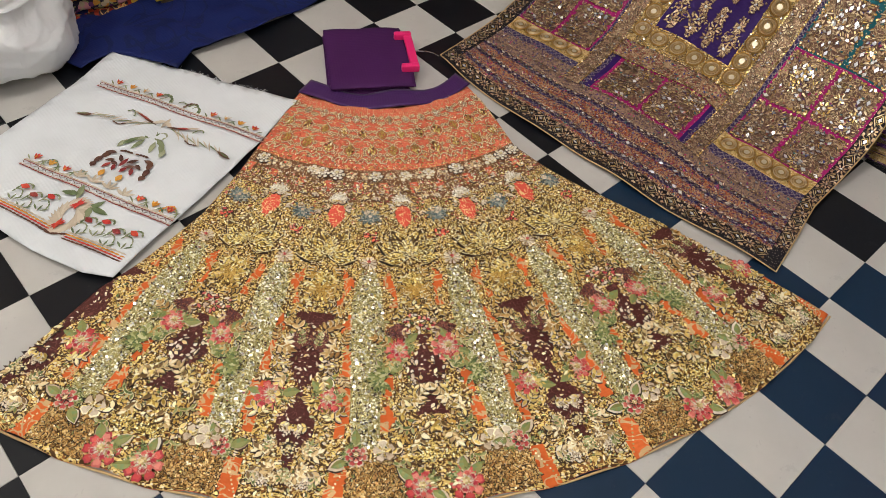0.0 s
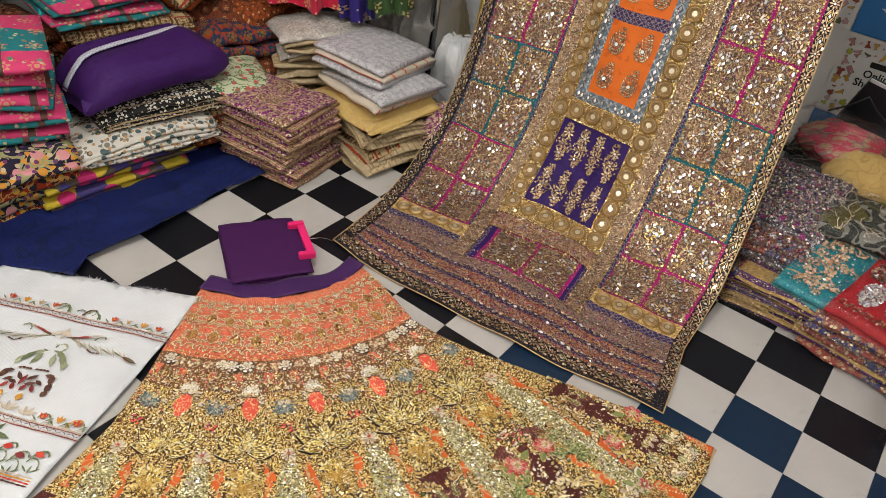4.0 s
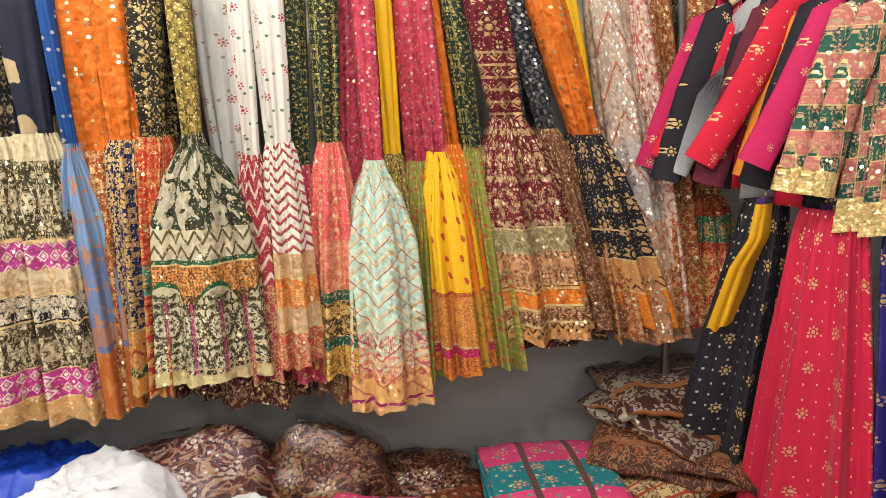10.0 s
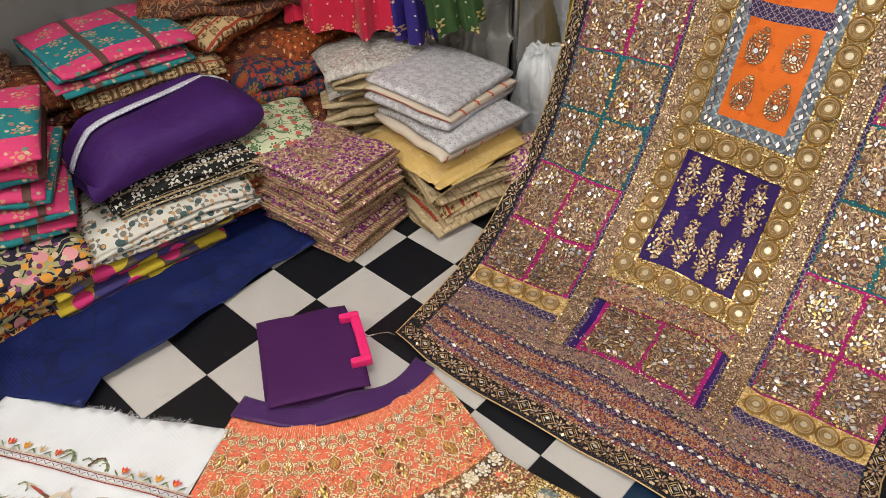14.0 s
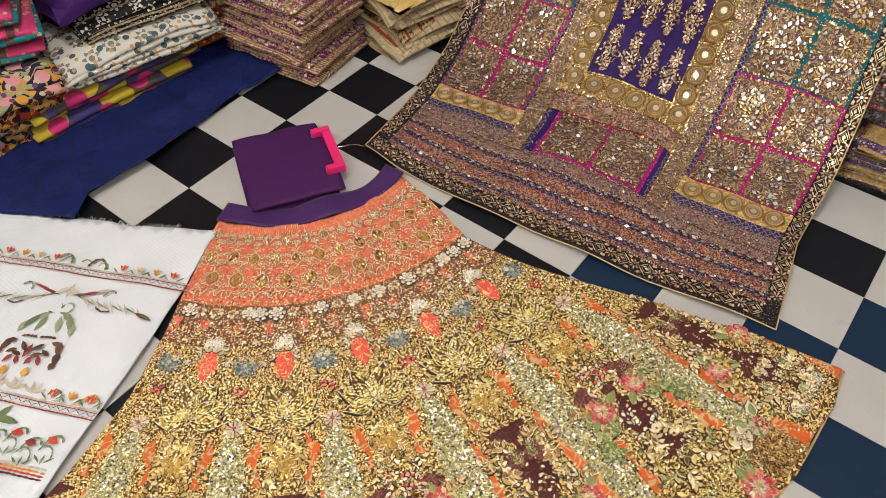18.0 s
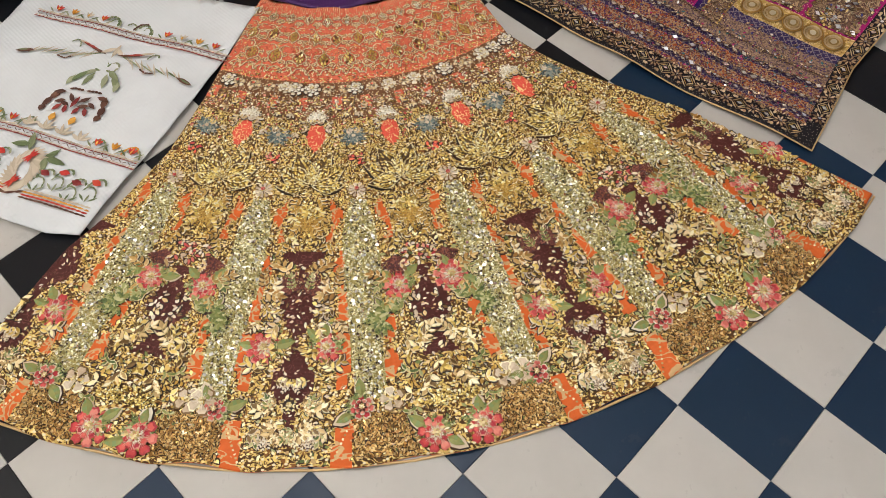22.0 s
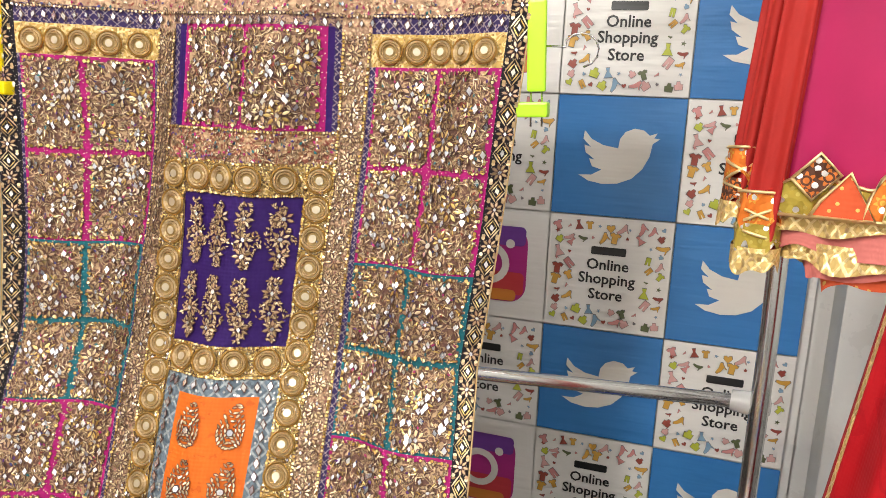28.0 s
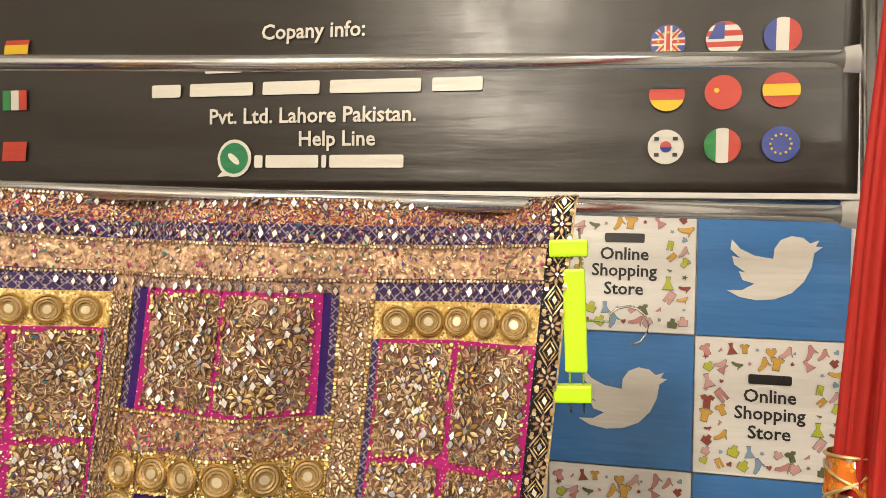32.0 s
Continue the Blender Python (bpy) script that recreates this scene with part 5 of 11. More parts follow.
def rosette(x, s, r, petals, mat, heart=True):
    a = np.arange(petals) * 6.283 / petals + rng.uniform(0, 6)
    xs, ss = x + r * np.cos(a), s + r * np.sin(a)
    P_, N_ = on_dup(xs, ss)
    c = on_dup(np.array([x]), np.array([s]))
    d = P_ - c[0]
    n, t0, s0 = db.axes_at(N_, np.zeros(petals), 0)
    ang = np.arctan2((d * s0).sum(1), (d * t0).sum(1))
    db.leaves(P_, N_, ang, r * 1.1, r * 0.44, mat, UNDER_SHADE, 0.08, 0.004)
    if heart:
        db.discs(c[0], c[1], r * 0.42, SHINE, 4 if rng.random() < 0.6 else 7, 0.15, 0.0065, 0.75)


for x0, x1, s0, s1 in SQ:
    k = (x1 - x0) * (s1 - s0)
    e = 0.003
    curls(int(k * 20000), x0, x1, s0, s1, (0.008, 0.015), CURL, UNDER_SHADE, 0.16)
    curls(int(k * 3800), x0, x1, s0, s1, (0.007, 0.013), CURL_GOLD, UNDER_SHADE, 0.24, 0.004)
    curls(int(k * 2200), x0 + e, x1 - e, s0 + e, s1 - e, (0.006, 0.009), JEWEL, None, 0.5, 0.004)
    for _ in range(6):
        rosette(rng.uniform(x0 + 0.012, x1 - 0.012), rng.uniform(s0 + 0.014, s1 - 0.014), rng.uniform(0.008, 0.014), int(rng.integers(6, 9)), CURL if rng.random() < 0.7 else CURL_GOLD)
    shine(int(k * 2000), x0 + e, x1 - e, s0 + e, s1 - e, (0.004, 0.0078))
    n = 60
    edge = rng.random(n)
    x = np.where(edge < 0.25, x0, np.where(edge < 0.5, x1, rng.uniform(x0, x1, n))) + rng.normal(0, 0.0012, n)
    s = np.where(edge < 0.5, rng.uniform(s0, s1, n), np.where(edge < 0.75, s0, s1)) + rng.normal(0, 0.0012, n)
    P_, N_ = on_dup(x, s)
    db.discs(P_, N_, rng.uniform(0.002, 0.0034, n), CURL_GOLD, 6, 0.3, 0.003, 1.0, UNDER_SHADE)
for s0, s1, dens in ((1.9, 2.1, 2900), (0.05, 0.165, 7500), (0.35, 0.41, 11000), (1.74, 1.8, 11000)):
    wide = (-1.12, -0.225) if s0 in (1.9, 0.05) else (-0.83, -0.52)
    k = (wide[1] - wide[0]) * (s1 - s0)
    curls(int(k * dens), *wide, s0, s1, (0.005, 0.009), CURL, UNDER_SHADE, 0.4)
    curls(int(k * dens * (1.3 if s0 == 1.9 else 0.7)), *wide, s0, s1, (0.005, 0.009), JEWEL, None, 0.5)
    shine(int(k * 900), *wide, s0, s1, (0.0025, 0.0045))
for s in (0.106, 0.062, 0.176, 1.992, 2.038, 2.082):
    n = 46
    P_, N_ = on_dup(np.linspace(-1.1, -0.24, n), np.full(n, s) + rng.normal(0, 0.002, n))
    db.discs(P_, N_, rng.uniform(0.005, 0.0075, n), SHINE, 4, 0.2, 0.005, 0.6, UNDER_SHADE)
for x0, x1 in ((-0.872, -0.835), (-0.517, -0.475)):
    curls(2600, x0, x1, 0.19, 1.95, (0.005, 0.009), CURL, UNDER_SHADE, 0.42)
    for s in np.arange(0.22, 1.93, 0.045):
        rosette((x0 + x1) / 2 + rng.normal(0, 0.002), float(s), 0.0095, 9, CURL, False)
    shine(90, x0, x1, 0.19, 1.95, (0.0025, 0.0042))
for x0, x1 in ((-0.832, -0.788), (-0.565, -0.521)):
    curls(2800, x0, x1, 0.41, 1.74, (0.004, 0.008), CURL_GOLD, UNDER_SHADE, 0.4)
    shine(110, x0, x1, 0.41, 1.74, (0.0025, 0.0042))
for s0, s1 in ((0.412, 0.466), (0.745, 0.8), (1.34, 1.4), (1.68, 1.74)):
    curls(560, -0.786, -0.567, s0, s1, (0.004, 0.008), CURL_GOLD, UNDER_SHADE, 0.45)
# the border: nested diamonds round a mirror by turns with rosettes
def strokes(segs, wide, mat, lift=0.0035):
    """Straight stitches from (x, s) to (x, s)."""
    q = np.array(segs, float)
    p0, p1 = on_dup(q[:, 0], q[:, 1])[0], on_dup(q[:, 2], q[:, 3])[0]
    P_, N_ = on_dup((q[:, 0] + q[:, 2]) / 2, (q[:, 1] + q[:, 3]) / 2)
    n, t0, s0 = db.axes_at(N_, np.zeros(len(q)), 0)
    d = p1 - p0
    db.leaves(P_, N_, np.arctan2((d * s0).sum(1), (d * t0).sum(1)), np.linalg.norm(d, axis=1) * 1.12, wide, mat, None, 0.05, lift)


def border_diamond(x, s, w, h):
    for k, wide, mat in ((1.0, 0.0026, CURL), (0.64, 0.002, CURL_GOLD)):
        c = [(x - w * k, s), (x, s - h * k), (x + w * k, s), (x, s + h * k)]
        strokes([c[j] + c[(j + 1) % 4] for j in range(4)], wide, mat)
    P_, N_ = on_dup(np.array([x]), np.array([s]))
    db.discs(P_, N_, 0.0062, SHINE, 4, 0.12, 0.005, 0.6)


def border_dots(x, s, w, h):
    a = np.arange(4) * 1.571 + 0.785
    P_, N_ = on_dup(x + w * np.sign(np.cos(a)), s + h * np.sign(np.sin(a)))
    db.discs(P_, N_, 0.0034, CURL, 6, 0.2, 0.004)


for k, s in enumerate(np.arange(0.06, 2.1, 0.031)):
    for x, w in ((-1.136, 0.0165), (-0.213, 0.0135)):
        if k % 2:
            rosette(x, float(s), 0.0088, 8, CURL, True)
        else:
            border_diamond(x, float(s), w, 0.019)
        border_dots(x, float(s), w * 0.85, 0.0135)
for k, x in enumerate(np.arange(-1.13, -0.22, 0.026)):
    if k % 2:
        rosette(float(x), 2.124, 0.0084, 8, CURL, True)
    else:
        border_diamond(float(x), 2.124, 0.016, 0.016)
    border_dots(float(x), 2.124, 0.011, 0.0145)
# braids that edge the bands
for x in (-0.874, -0.834, -0.788, -0.565, -0.518, -0.473):
    n = 300
    P_, N_ = on_dup(np.full(n, x) + rng.normal(0, 0.0006, n), np.linspace(0.19 if abs(x + 0.676) > 0.13 else 0.41, 1.955 if abs(x + 0.676) > 0.13 else 1.74, n))
    db.discs(P_, N_, 0.0026, CURL_GOLD, 6, 0.25, 0.0035, 1.0, UNDER_SHADE)
for s in (0.05, 0.118, 0.163, 1.956, 1.986, 2.031, 2.076, 2.103):
    n = 170
    P_, N_ = on_dup(np.linspace(-1.115, -0.23, n), np.full(n, s) + rng.normal(0, 0.0006, n))
    db.discs(P_, N_, 0.0022, CURL, 6, 0.25, 0.0035, 1.0, UNDER_SHADE)
for s in (0.352, 0.41, 0.466, 0.745, 0.8, 1.34, 1.4, 1.68, 1.74, 1.8):
    n = 60
    w = 0.155 if s in (0.352, 0.41, 1.74, 1.8) else 0.11
    P_, N_ = on_dup(np.linspace(-0.676 - w, -0.676 + w, n), np.full(n, s) + rng.normal(0, 0.0006, n))
    db.discs(P_, N_, 0.0024, CURL_GOLD, 6, 0.25, 0.0035, 1.0, UNDER_SHADE)
# rows of mirror diamonds along the slate frame
for s in np.arange(0.815, 1.34, 0.022):
    P_, N_ = on_dup(np.array([-0.771, -0.584]), np.array([s, s]))
    db.discs(P_, N_, 0.0078, SHINE, 4, 0.15, 0.004, 0.6, UNDER_SHADE)
for s in (0.817, 1.323):
    xs = np.arange(-0.76, -0.59, 0.022)
    P_, N_ = on_dup(xs, np.full(len(xs), s))
    db.discs(P_, N_, 0.0075, SHINE, 4, 0.15, 0.004, 0.6, UNDER_SHADE)


def spray(x, s, w, h, n):
    """A stitched sprig: a full bloom on a leafy stem over a wider curled foot."""
    q = rng.uniform(-1, 1, n)
    ww = w * (0.8 + 0.3 * np.sin(q * 5.2 + 0.9)) * np.sqrt(np.clip(1.08 - q * q, 0, 1))
    xs, ss = x + rng.uniform(-1, 1, n) * ww + 0.004 * np.sin(q * 3), s + q * h
    P_, N_ = on_dup(xs, ss)
    L = rng.uniform(0.005, 0.009, n)
    db.leaves(P_, N_, rng.uniform(0, 6.28, n), L, L * 0.42, CURL, UNDER_SHADE, 0.25, 0.003)
    for f in (-0.52, 0.1, 0.6):
        rosette(x + rng.normal(0, 0.003), s + f * h, w * 0.48, 7, CURL)


def paisley(x, s, w, h):
    """A mango shape: rings of short stitches round a mirror, with a bent tip."""
    for k in (1.0, 0.7, 0.4):
        m = int(26 * k)
        a = np.linspace(0, 6.283, m, endpoint=False)
        tip = np.clip(-np.sin(a), 0, 1) ** 3
        xs, ss = x + k * (w * np.cos(a) * (1 - 0.45 * tip) + 0.35 * w * tip), s + k * (h * 0.78 * np.sin(a) - 0.35 * h * tip)
        P_, N_ = on_dup(xs, ss)
        L = rng.uniform(0.007, 0.01, m)
        db.leaves(P_, N_, a + rng.normal(0, 0.3, m), L, L * 0.42, CURL, UNDER_SHADE, 0.2, 0.003)
    P_, N_ = on_dup(np.array([x]), np.array([s + 0.1 * h]))
    db.discs(P_, N_, 0.006, SHINE, 6, 0.1, 0.006, 0.9, UNDER_SHADE)


for s0, s1 in ((0.466, 0.745), (1.40, 1.68)):
    for j in range(2):
        for i in range(4):
            spray(-0.754 + 0.052 * i, s0 + (0.26 + 0.485 * j) * (s1 - s0), 0.0225, 0.06, 170)
for s0, s1 in ((0.835, 1.05), (1.085, 1.306)):
    for j in range(2):
        for i in range(2):
            paisley(-0.714 + 0.076 * i, s0 + (0.27 + 0.47 * j) * (s1 - s0), 0.021, 0.04)
db.done("tuft_embroidery", dupatta, "antique gold tufts and small mirrors")


# ringed medallions of the mustard bands
def medallion_mesh():
    """A mirror in two braided rings on a dark ground."""
    vs, fs, mi = [(0.0255 * math.cos(math.pi * j / 10), 0.0255 * math.sin(math.pi * j / 10), 0.0015) for j in range(20)], [tuple(range(20))], [2]
    for r, z, w, m in ((0.0232, 0.002, 0.0017, 0), (0.0185, 0.0026, 0.0021, 3), (0.0134, 0.003, 0.0022, 3)):
        n = 28
        k = len(vs)
        for j in range(n):
            a = 2 * math.pi * j / n
            e = 0.0009 * (j % 2)
            vs += [((r + q) * math.cos(a), (r + q) * math.sin(a), z + h) for q, h in ((-w, 0), (0, 0.0028 + e), (w, 0))]
        for j in range(n):
            a, b = k + 3 * j, k + 3 * ((j + 1) % n)
            fs += [(a, a + 1, b + 1, b), (a + 1, a + 2, b + 2, b + 1)]
            mi += [m] * 2
    k = len(vs)
    vs += [(0.0076 * math.cos(math.pi * j / 6), 0.007 * math.sin(math.pi * j / 6), 0.0042) for j in range(12)]
    fs.append(tuple(range(k, k + 12)))
    mi.append(1)
    me = bpy.data.meshes.new("medallion")
    me.from_pydata(vs, [], fs)
    for m in (CURL_GOLD, DIM, RING_BED, CURL):
        me.materials.append(m)
    me.polygons.foreach_set("material_index", mi)
    return me


RING_BED = thread("ring_bed_thread", [(0.42, 0.28, 0.09), (0.34, 0.22, 0.07), (0.5, 0.35, 0.13)])
DIM = zari("dull_mirror", [(0.52, 0.44, 0.3), (0.66, 0.58, 0.44), (0.36, 0.28, 0.16), (0.78, 0.72, 0.6)], 0.28, 0.7)
MED = medallion_mesh()


def medallion(x, s, size=1.0):
    n = dup_normal(x, s)
    p = dup_at(x, s) + n * 0.003
    ob = new("medallion", MED)
    ob.parent = dupatta
    ob.matrix_world = Matrix.Translation(p) @ n.to_track_quat("Z", "Y").to_matrix().to_4x4() @ Matrix.Rotation(rng.uniform(0, 6), 4, "Z") @ Matrix.Scale(size, 4)


for s in np.arange(0.438, 1.72, 0.0525):
    for x in (-0.809, -0.543):
        medallion(x, float(s))
for x in np.arange(-0.757, -0.58, 0.0535):
    for s in (0.438, 0.772, 1.37, 1.71):
        medallion(float(x), s)
for x in np.arange(0.025, 0.22, 0.044):
    for x0, x1 in SIDES:
        medallion(x0 + float(x), 0.216, 0.9)
        medallion(x0 + float(x), 1.857, 0.9)
bm = tube([dup_at(-1.157, s) for s in np.linspace(0.03, DL, 70)] + [dup_at(x, DL) for x in np.linspace(-1.15, -0.2, 40)] + [dup_at(-0.198, s) for s in np.linspace(DL, 0.03, 70)], 0.0015, 6)
part("edge_piping", bm, PIPING, dupatta, "thin gold piping round the edge", True)

# ---- steel stand ----
STEEL = plain("polished_steel", (0.6, 0.6, 0.6), 0.2, 1.0, 0.08, 9, 0.03)
CLEAR = Nodes("clear_tape")
CLEAR.put("Base Color", (0.9, 0.9, 0.88))
CLEAR.put("Roughness", 0.25)
CLEAR.put("Transmission Weight", 0.6)
PL, PR = Vector((-1.462, 0.764, 0)), Vector((0.204, 1.0, 0))
stand = group_of("display_stand", "polished steel pipe stand that holds the dupatta", "display stand")
for p, top in ((PL, 1.84), (PR, 2.0)):
    part("post", tube([(p.x, p.y, 0), (p.x + 0.004, p.y, 1.0), (p.x - 0.012, p.y, top)], 0.0155, 14), STEEL, stand, smooth=True)


def rail(a, b, r=0.0125):
    ob = part("rail", tube([a, (Vector(a) + Vector(b)) / 2 + Vector((0, 0, -0.004)), b], r, 12), STEEL, stand, smooth=True)
    return ob


back = Vector((0, 0.02, 0))
for z0, z1 in ((1.605, 1.585), (1.79, 1.80), (0.862, 0.858)):
    a, b = PL + back + Vector((-0.012, 0, z0)), PR + back + Vector((-0.01, 0, z1))
    rail(a, b)
    for q in (a, b):
        part("clamp", tube([q + Vector((-0.03, 0, 0)), q + Vector((0, -0.004, 0)), q + Vector((0.03, 0, 0))], [0.018, 0.021, 0.018], 12), CLEAR.mat, stand, "crumpled clear tape round the joint", True)

# ---- printed backdrop ----
YB, CW, CH, ZT = 1.565, 0.302, 0.291, 1.65


def vinyl(name, color, rough=0.32, crease=1.0):
    n = Nodes(name)
    o = n.obj()
    x, y, z = n.xyz(o)
    big = n.noise(o, 3.5, 3, 0.55)
    line = n.noise(n.vec(x * 0.8, y, z * 7.0), 3.0, 3, 0.6)
    n.put("Base Color", n.mix(n.noise(o, 5.0, 4, 0.6), tuple(c * 0.9 for c in color), color))
    n.put("Roughness", n.noise(o, 12.0, 3) * 0.2 + (rough - 0.08))
    n.put("Normal", n.bump(big + line * 0.6, 0.35 * crease, 0.02))
    return n.mat


V_WHITE = vinyl("white_vinyl", (0.8, 0.785, 0.75))
V_BLUE = vinyl("blue_vinyl", (0.04, 0.19, 0.48))
V_BLACK = vinyl("black_vinyl", (0.024, 0.018, 0.014), 0.32, 0.4)
INK = {}


def ink(color):
    key = tuple(round(c, 3) for c in color)
    if key not in INK:
        INK[key] = vinyl("print_ink", color, 0.38)
    return INK[key]


def wave(x, z):
    return YB + 0.006 * math.sin(x * 3.1 + z * 0.7) + 0.004 * math.sin(z * 5 + x)


backdrop = tagged(group_of("printed_backdrop", "large glossy vinyl backdrop printed with blue and white squares", "backdrop"), kind="structure")


def flat(name, polys, mats, parent, off, label="", at=(0, 0), holdwave=True):
    """Flat print on the backdrop: polygons of (x, z), each with a material index."""
    vs, fs, mi = [], [], []
    for pts, m in polys:
        k = len(vs)
        for x, z in pts:
            xx, zz = x + at[0], z + at[1]
            vs.append((xx, wave(xx, zz) - off, zz))
        fs.append(tuple(range(k, k + len(pts))))
        mi.append(m)
    return from_data(name, vs, fs, mats, parent, None, mi, smooth=False, label=label)


def ellipse(cx, cz, rx, rz, n=20, a0=0.0, a1=360.0, rot=0.0):
    out = []
    for j in range(n + (a1 - a0 < 360)):
        a = radians(a0 + (a1 - a0) * j / n)
        x, z = rx * math.cos(a), rz * math.sin(a)
        c, s = math.cos(radians(rot)), math.sin(radians(rot))
        out.append((cx + x * c - z * s, cz + x * s + z * c))
    return out


def rounded(cx, cz, w, h, r, n=5):
    out = []
    for sx, sz, a in ((1, 1, 0), (-1, 1, 90), (-1, -1, 180), (1, -1, 270)):
        for j in range(n + 1):
            q = radians(a + 90 * j / n)
            out.append((cx + sx * (w / 2 - r) + r * math.cos(q), cz + sz * (h / 2 - r) + r * math.sin(q)))
    return out


def lettering(text, size, mat, parent, x, z, off, yfn, name="lettering", align="CENTER"):
    cu = bpy.data.curves.new("lettering", "FONT")
    cu.body, cu.size, cu.align_x, cu.align_y = text, size, align, "CENTER"
    cu.resolution_u = 2
    cu.offset = size * 0.018
    tmp = bpy.data.objects.new("lettering", cu)
    scene.collection.objects.link(tmp)
    me = bpy.data.meshes.new_from_object(tmp.evaluated_get(bpy.context.evaluated_depsgraph_get()))
    bpy.data.objects.remove(tmp)
    me.name = name
    co = np.empty(len(me.vertices) * 3)
    me.vertices.foreach_get("co", co)
    co = co.reshape(-1, 3)
    out = np.stack([co[:, 0] + x, np.array([yfn(cx + x, cy + z) - off for cx, cy, _ in co]), co[:, 1] + z], 1)
    me.vertices.foreach_set("co", out.ravel())
    me.materials.clear()
    me.materials.append(mat)
    ob = new(name, me)
    ob.parent = parent
    return ob


DOODLE = [ink(c) for c in ((0.48, 0.52, 0.05), (0.6, 0.25, 0.24), (0.22, 0.36, 0.5), (0.65, 0.36, 0.06), (0.3, 0.06, 0.04), (0.64, 0.36, 0.34), (0.2, 0.2, 0.2), (0.12, 0.14, 0.06))]


def doodles(seed):
    """Little clothes drawn round the square's edge: tops, trousers, bags, hearts, shoes, stars."""
    rd = random.Random(seed)
    kinds = [
        [(-.5, .35), (-.2, .5), (0, .38), (.2, .5), (.5, .35), (.38, .1), (.25, .18), (.25, -.5), (-.25, -.5), (-.25, .18), (-.38, .1)],
        [(-.3, .5), (.3, .5), (.32, -.5), (.08, -.5), (0, .15), (-.08, -.5), (-.32, -.5)],
        [(-.4, .1), (-.2, .12), (-.15, .4), (.15, .4), (.2, .12), (.4, .1), (.35, -.4), (-.35, -.4)],
        [(0, -.4), (.4, .05), (.35, .35), (.1, .35), (0, .2), (-.1, .35), (-.35, .35), (-.4, .05)],
        [(-.5, -.1), (-.1, .05), (.35, .4), (.5, .3), (.4, -.1), (.42, -.4), (.36, -.4), (.3, -.15), (-.1, -.3), (-.5, -.3)],
        [(-.2, .5), (.2, .5), (.12, .1), (.45, -.5), (-.45, -.5), (-.12, .1)],
        [(0, .5), (.14, .15), (.5, .15), (.22, -.08), (.32, -.45), (0, -.22), (-.32, -.45), (-.22, -.08), (-.5, .15), (-.14, .15)],
    ]
    out, top = [], []
    spots = []
    w, h = CW / 2 - 0.026, CH / 2 - 0.026
    for row in (0, 1):
        ww, hh = w - 0.029 * row, h - 0.027 * row
        step = 0.025 if row == 0 else 0.028
        for q in np.arange(-ww, ww + 0.001, step):
            spots += [(float(q), hh), (float(q), -hh)]
        for q in np.arange(-hh + step, hh - 0.01, step):
            spots += [(-ww, float(q)), (ww, float(q))]
    for n, (x, z) in enumerate(spots):
        big = n % 3 != 2
        k = kinds[rd.choice((0, 1, 2, 4, 4, 5, 2, 0, 3))] if big else kinds[rd.choice((3, 4, 6, 2))]
        s = rd.uniform(0.019, 0.03) if big else rd.uniform(0.008, 0.014)
        a = rd.uniform(-0.9, 0.9)
        x, z = x + rd.uniform(-0.004, 0.004), z + rd.uniform(-0.004, 0.004)
        m = rd.choice((0, 1, 2, 3, 3, 3, 4, 5, 5, 7)) if big else rd.choice((6, 7, 2, 4, 1))
        for grow, ink_no in ((1.06, 6), (0.94, m)):
            e = s * grow
            (out if ink_no == 6 and grow > 1 else top).append(([(x + e * (p * math.cos(a) - q * math.sin(a)), z + e * (p * math.sin(a) + q * math.cos(a))) for p, q in k], ink_no))
    return out, top


BIRD = [(-0.075, 0.06), (-0.06, 0.043), (-0.035, 0.031), (-0.004, 0.026), (-0.002, 0.045), (0.008, 0.06), (0.026, 0.068), (0.045, 0.065), (0.057, 0.055), (0.072, 0.061), (0.066, 0.05), (0.078, 0.049), (0.064, 0.038),
        (0.06, 0.012), (0.048, -0.014), (0.028, -0.035), (0.0, -0.047), (-0.03, -0.05), (-0.06, -0.045), (-0.082, -0.033), (-0.055, -0.032), (-0.035, -0.02), (-0.055, -0.014), (-0.062, 0.002), (-0.05, 0.0), (-0.07, 0.014), (-0.074, 0.03), (-0.06, 0.026), (-0.077, 0.042)]
CARMINE = ink((0.5, 0.02, 0.025))
BLACKINK = ink((0.02, 0.02, 0.02))
WHITEINK = ink((0.72, 0.69, 0.63))
CAM_MATS = [ink((0.16, 0.05, 0.3)), ink((0.42, 0.03, 0.22)), ink((0.55, 0.05, 0.06)), ink((0.6, 0.22, 0.04))]
grid = []
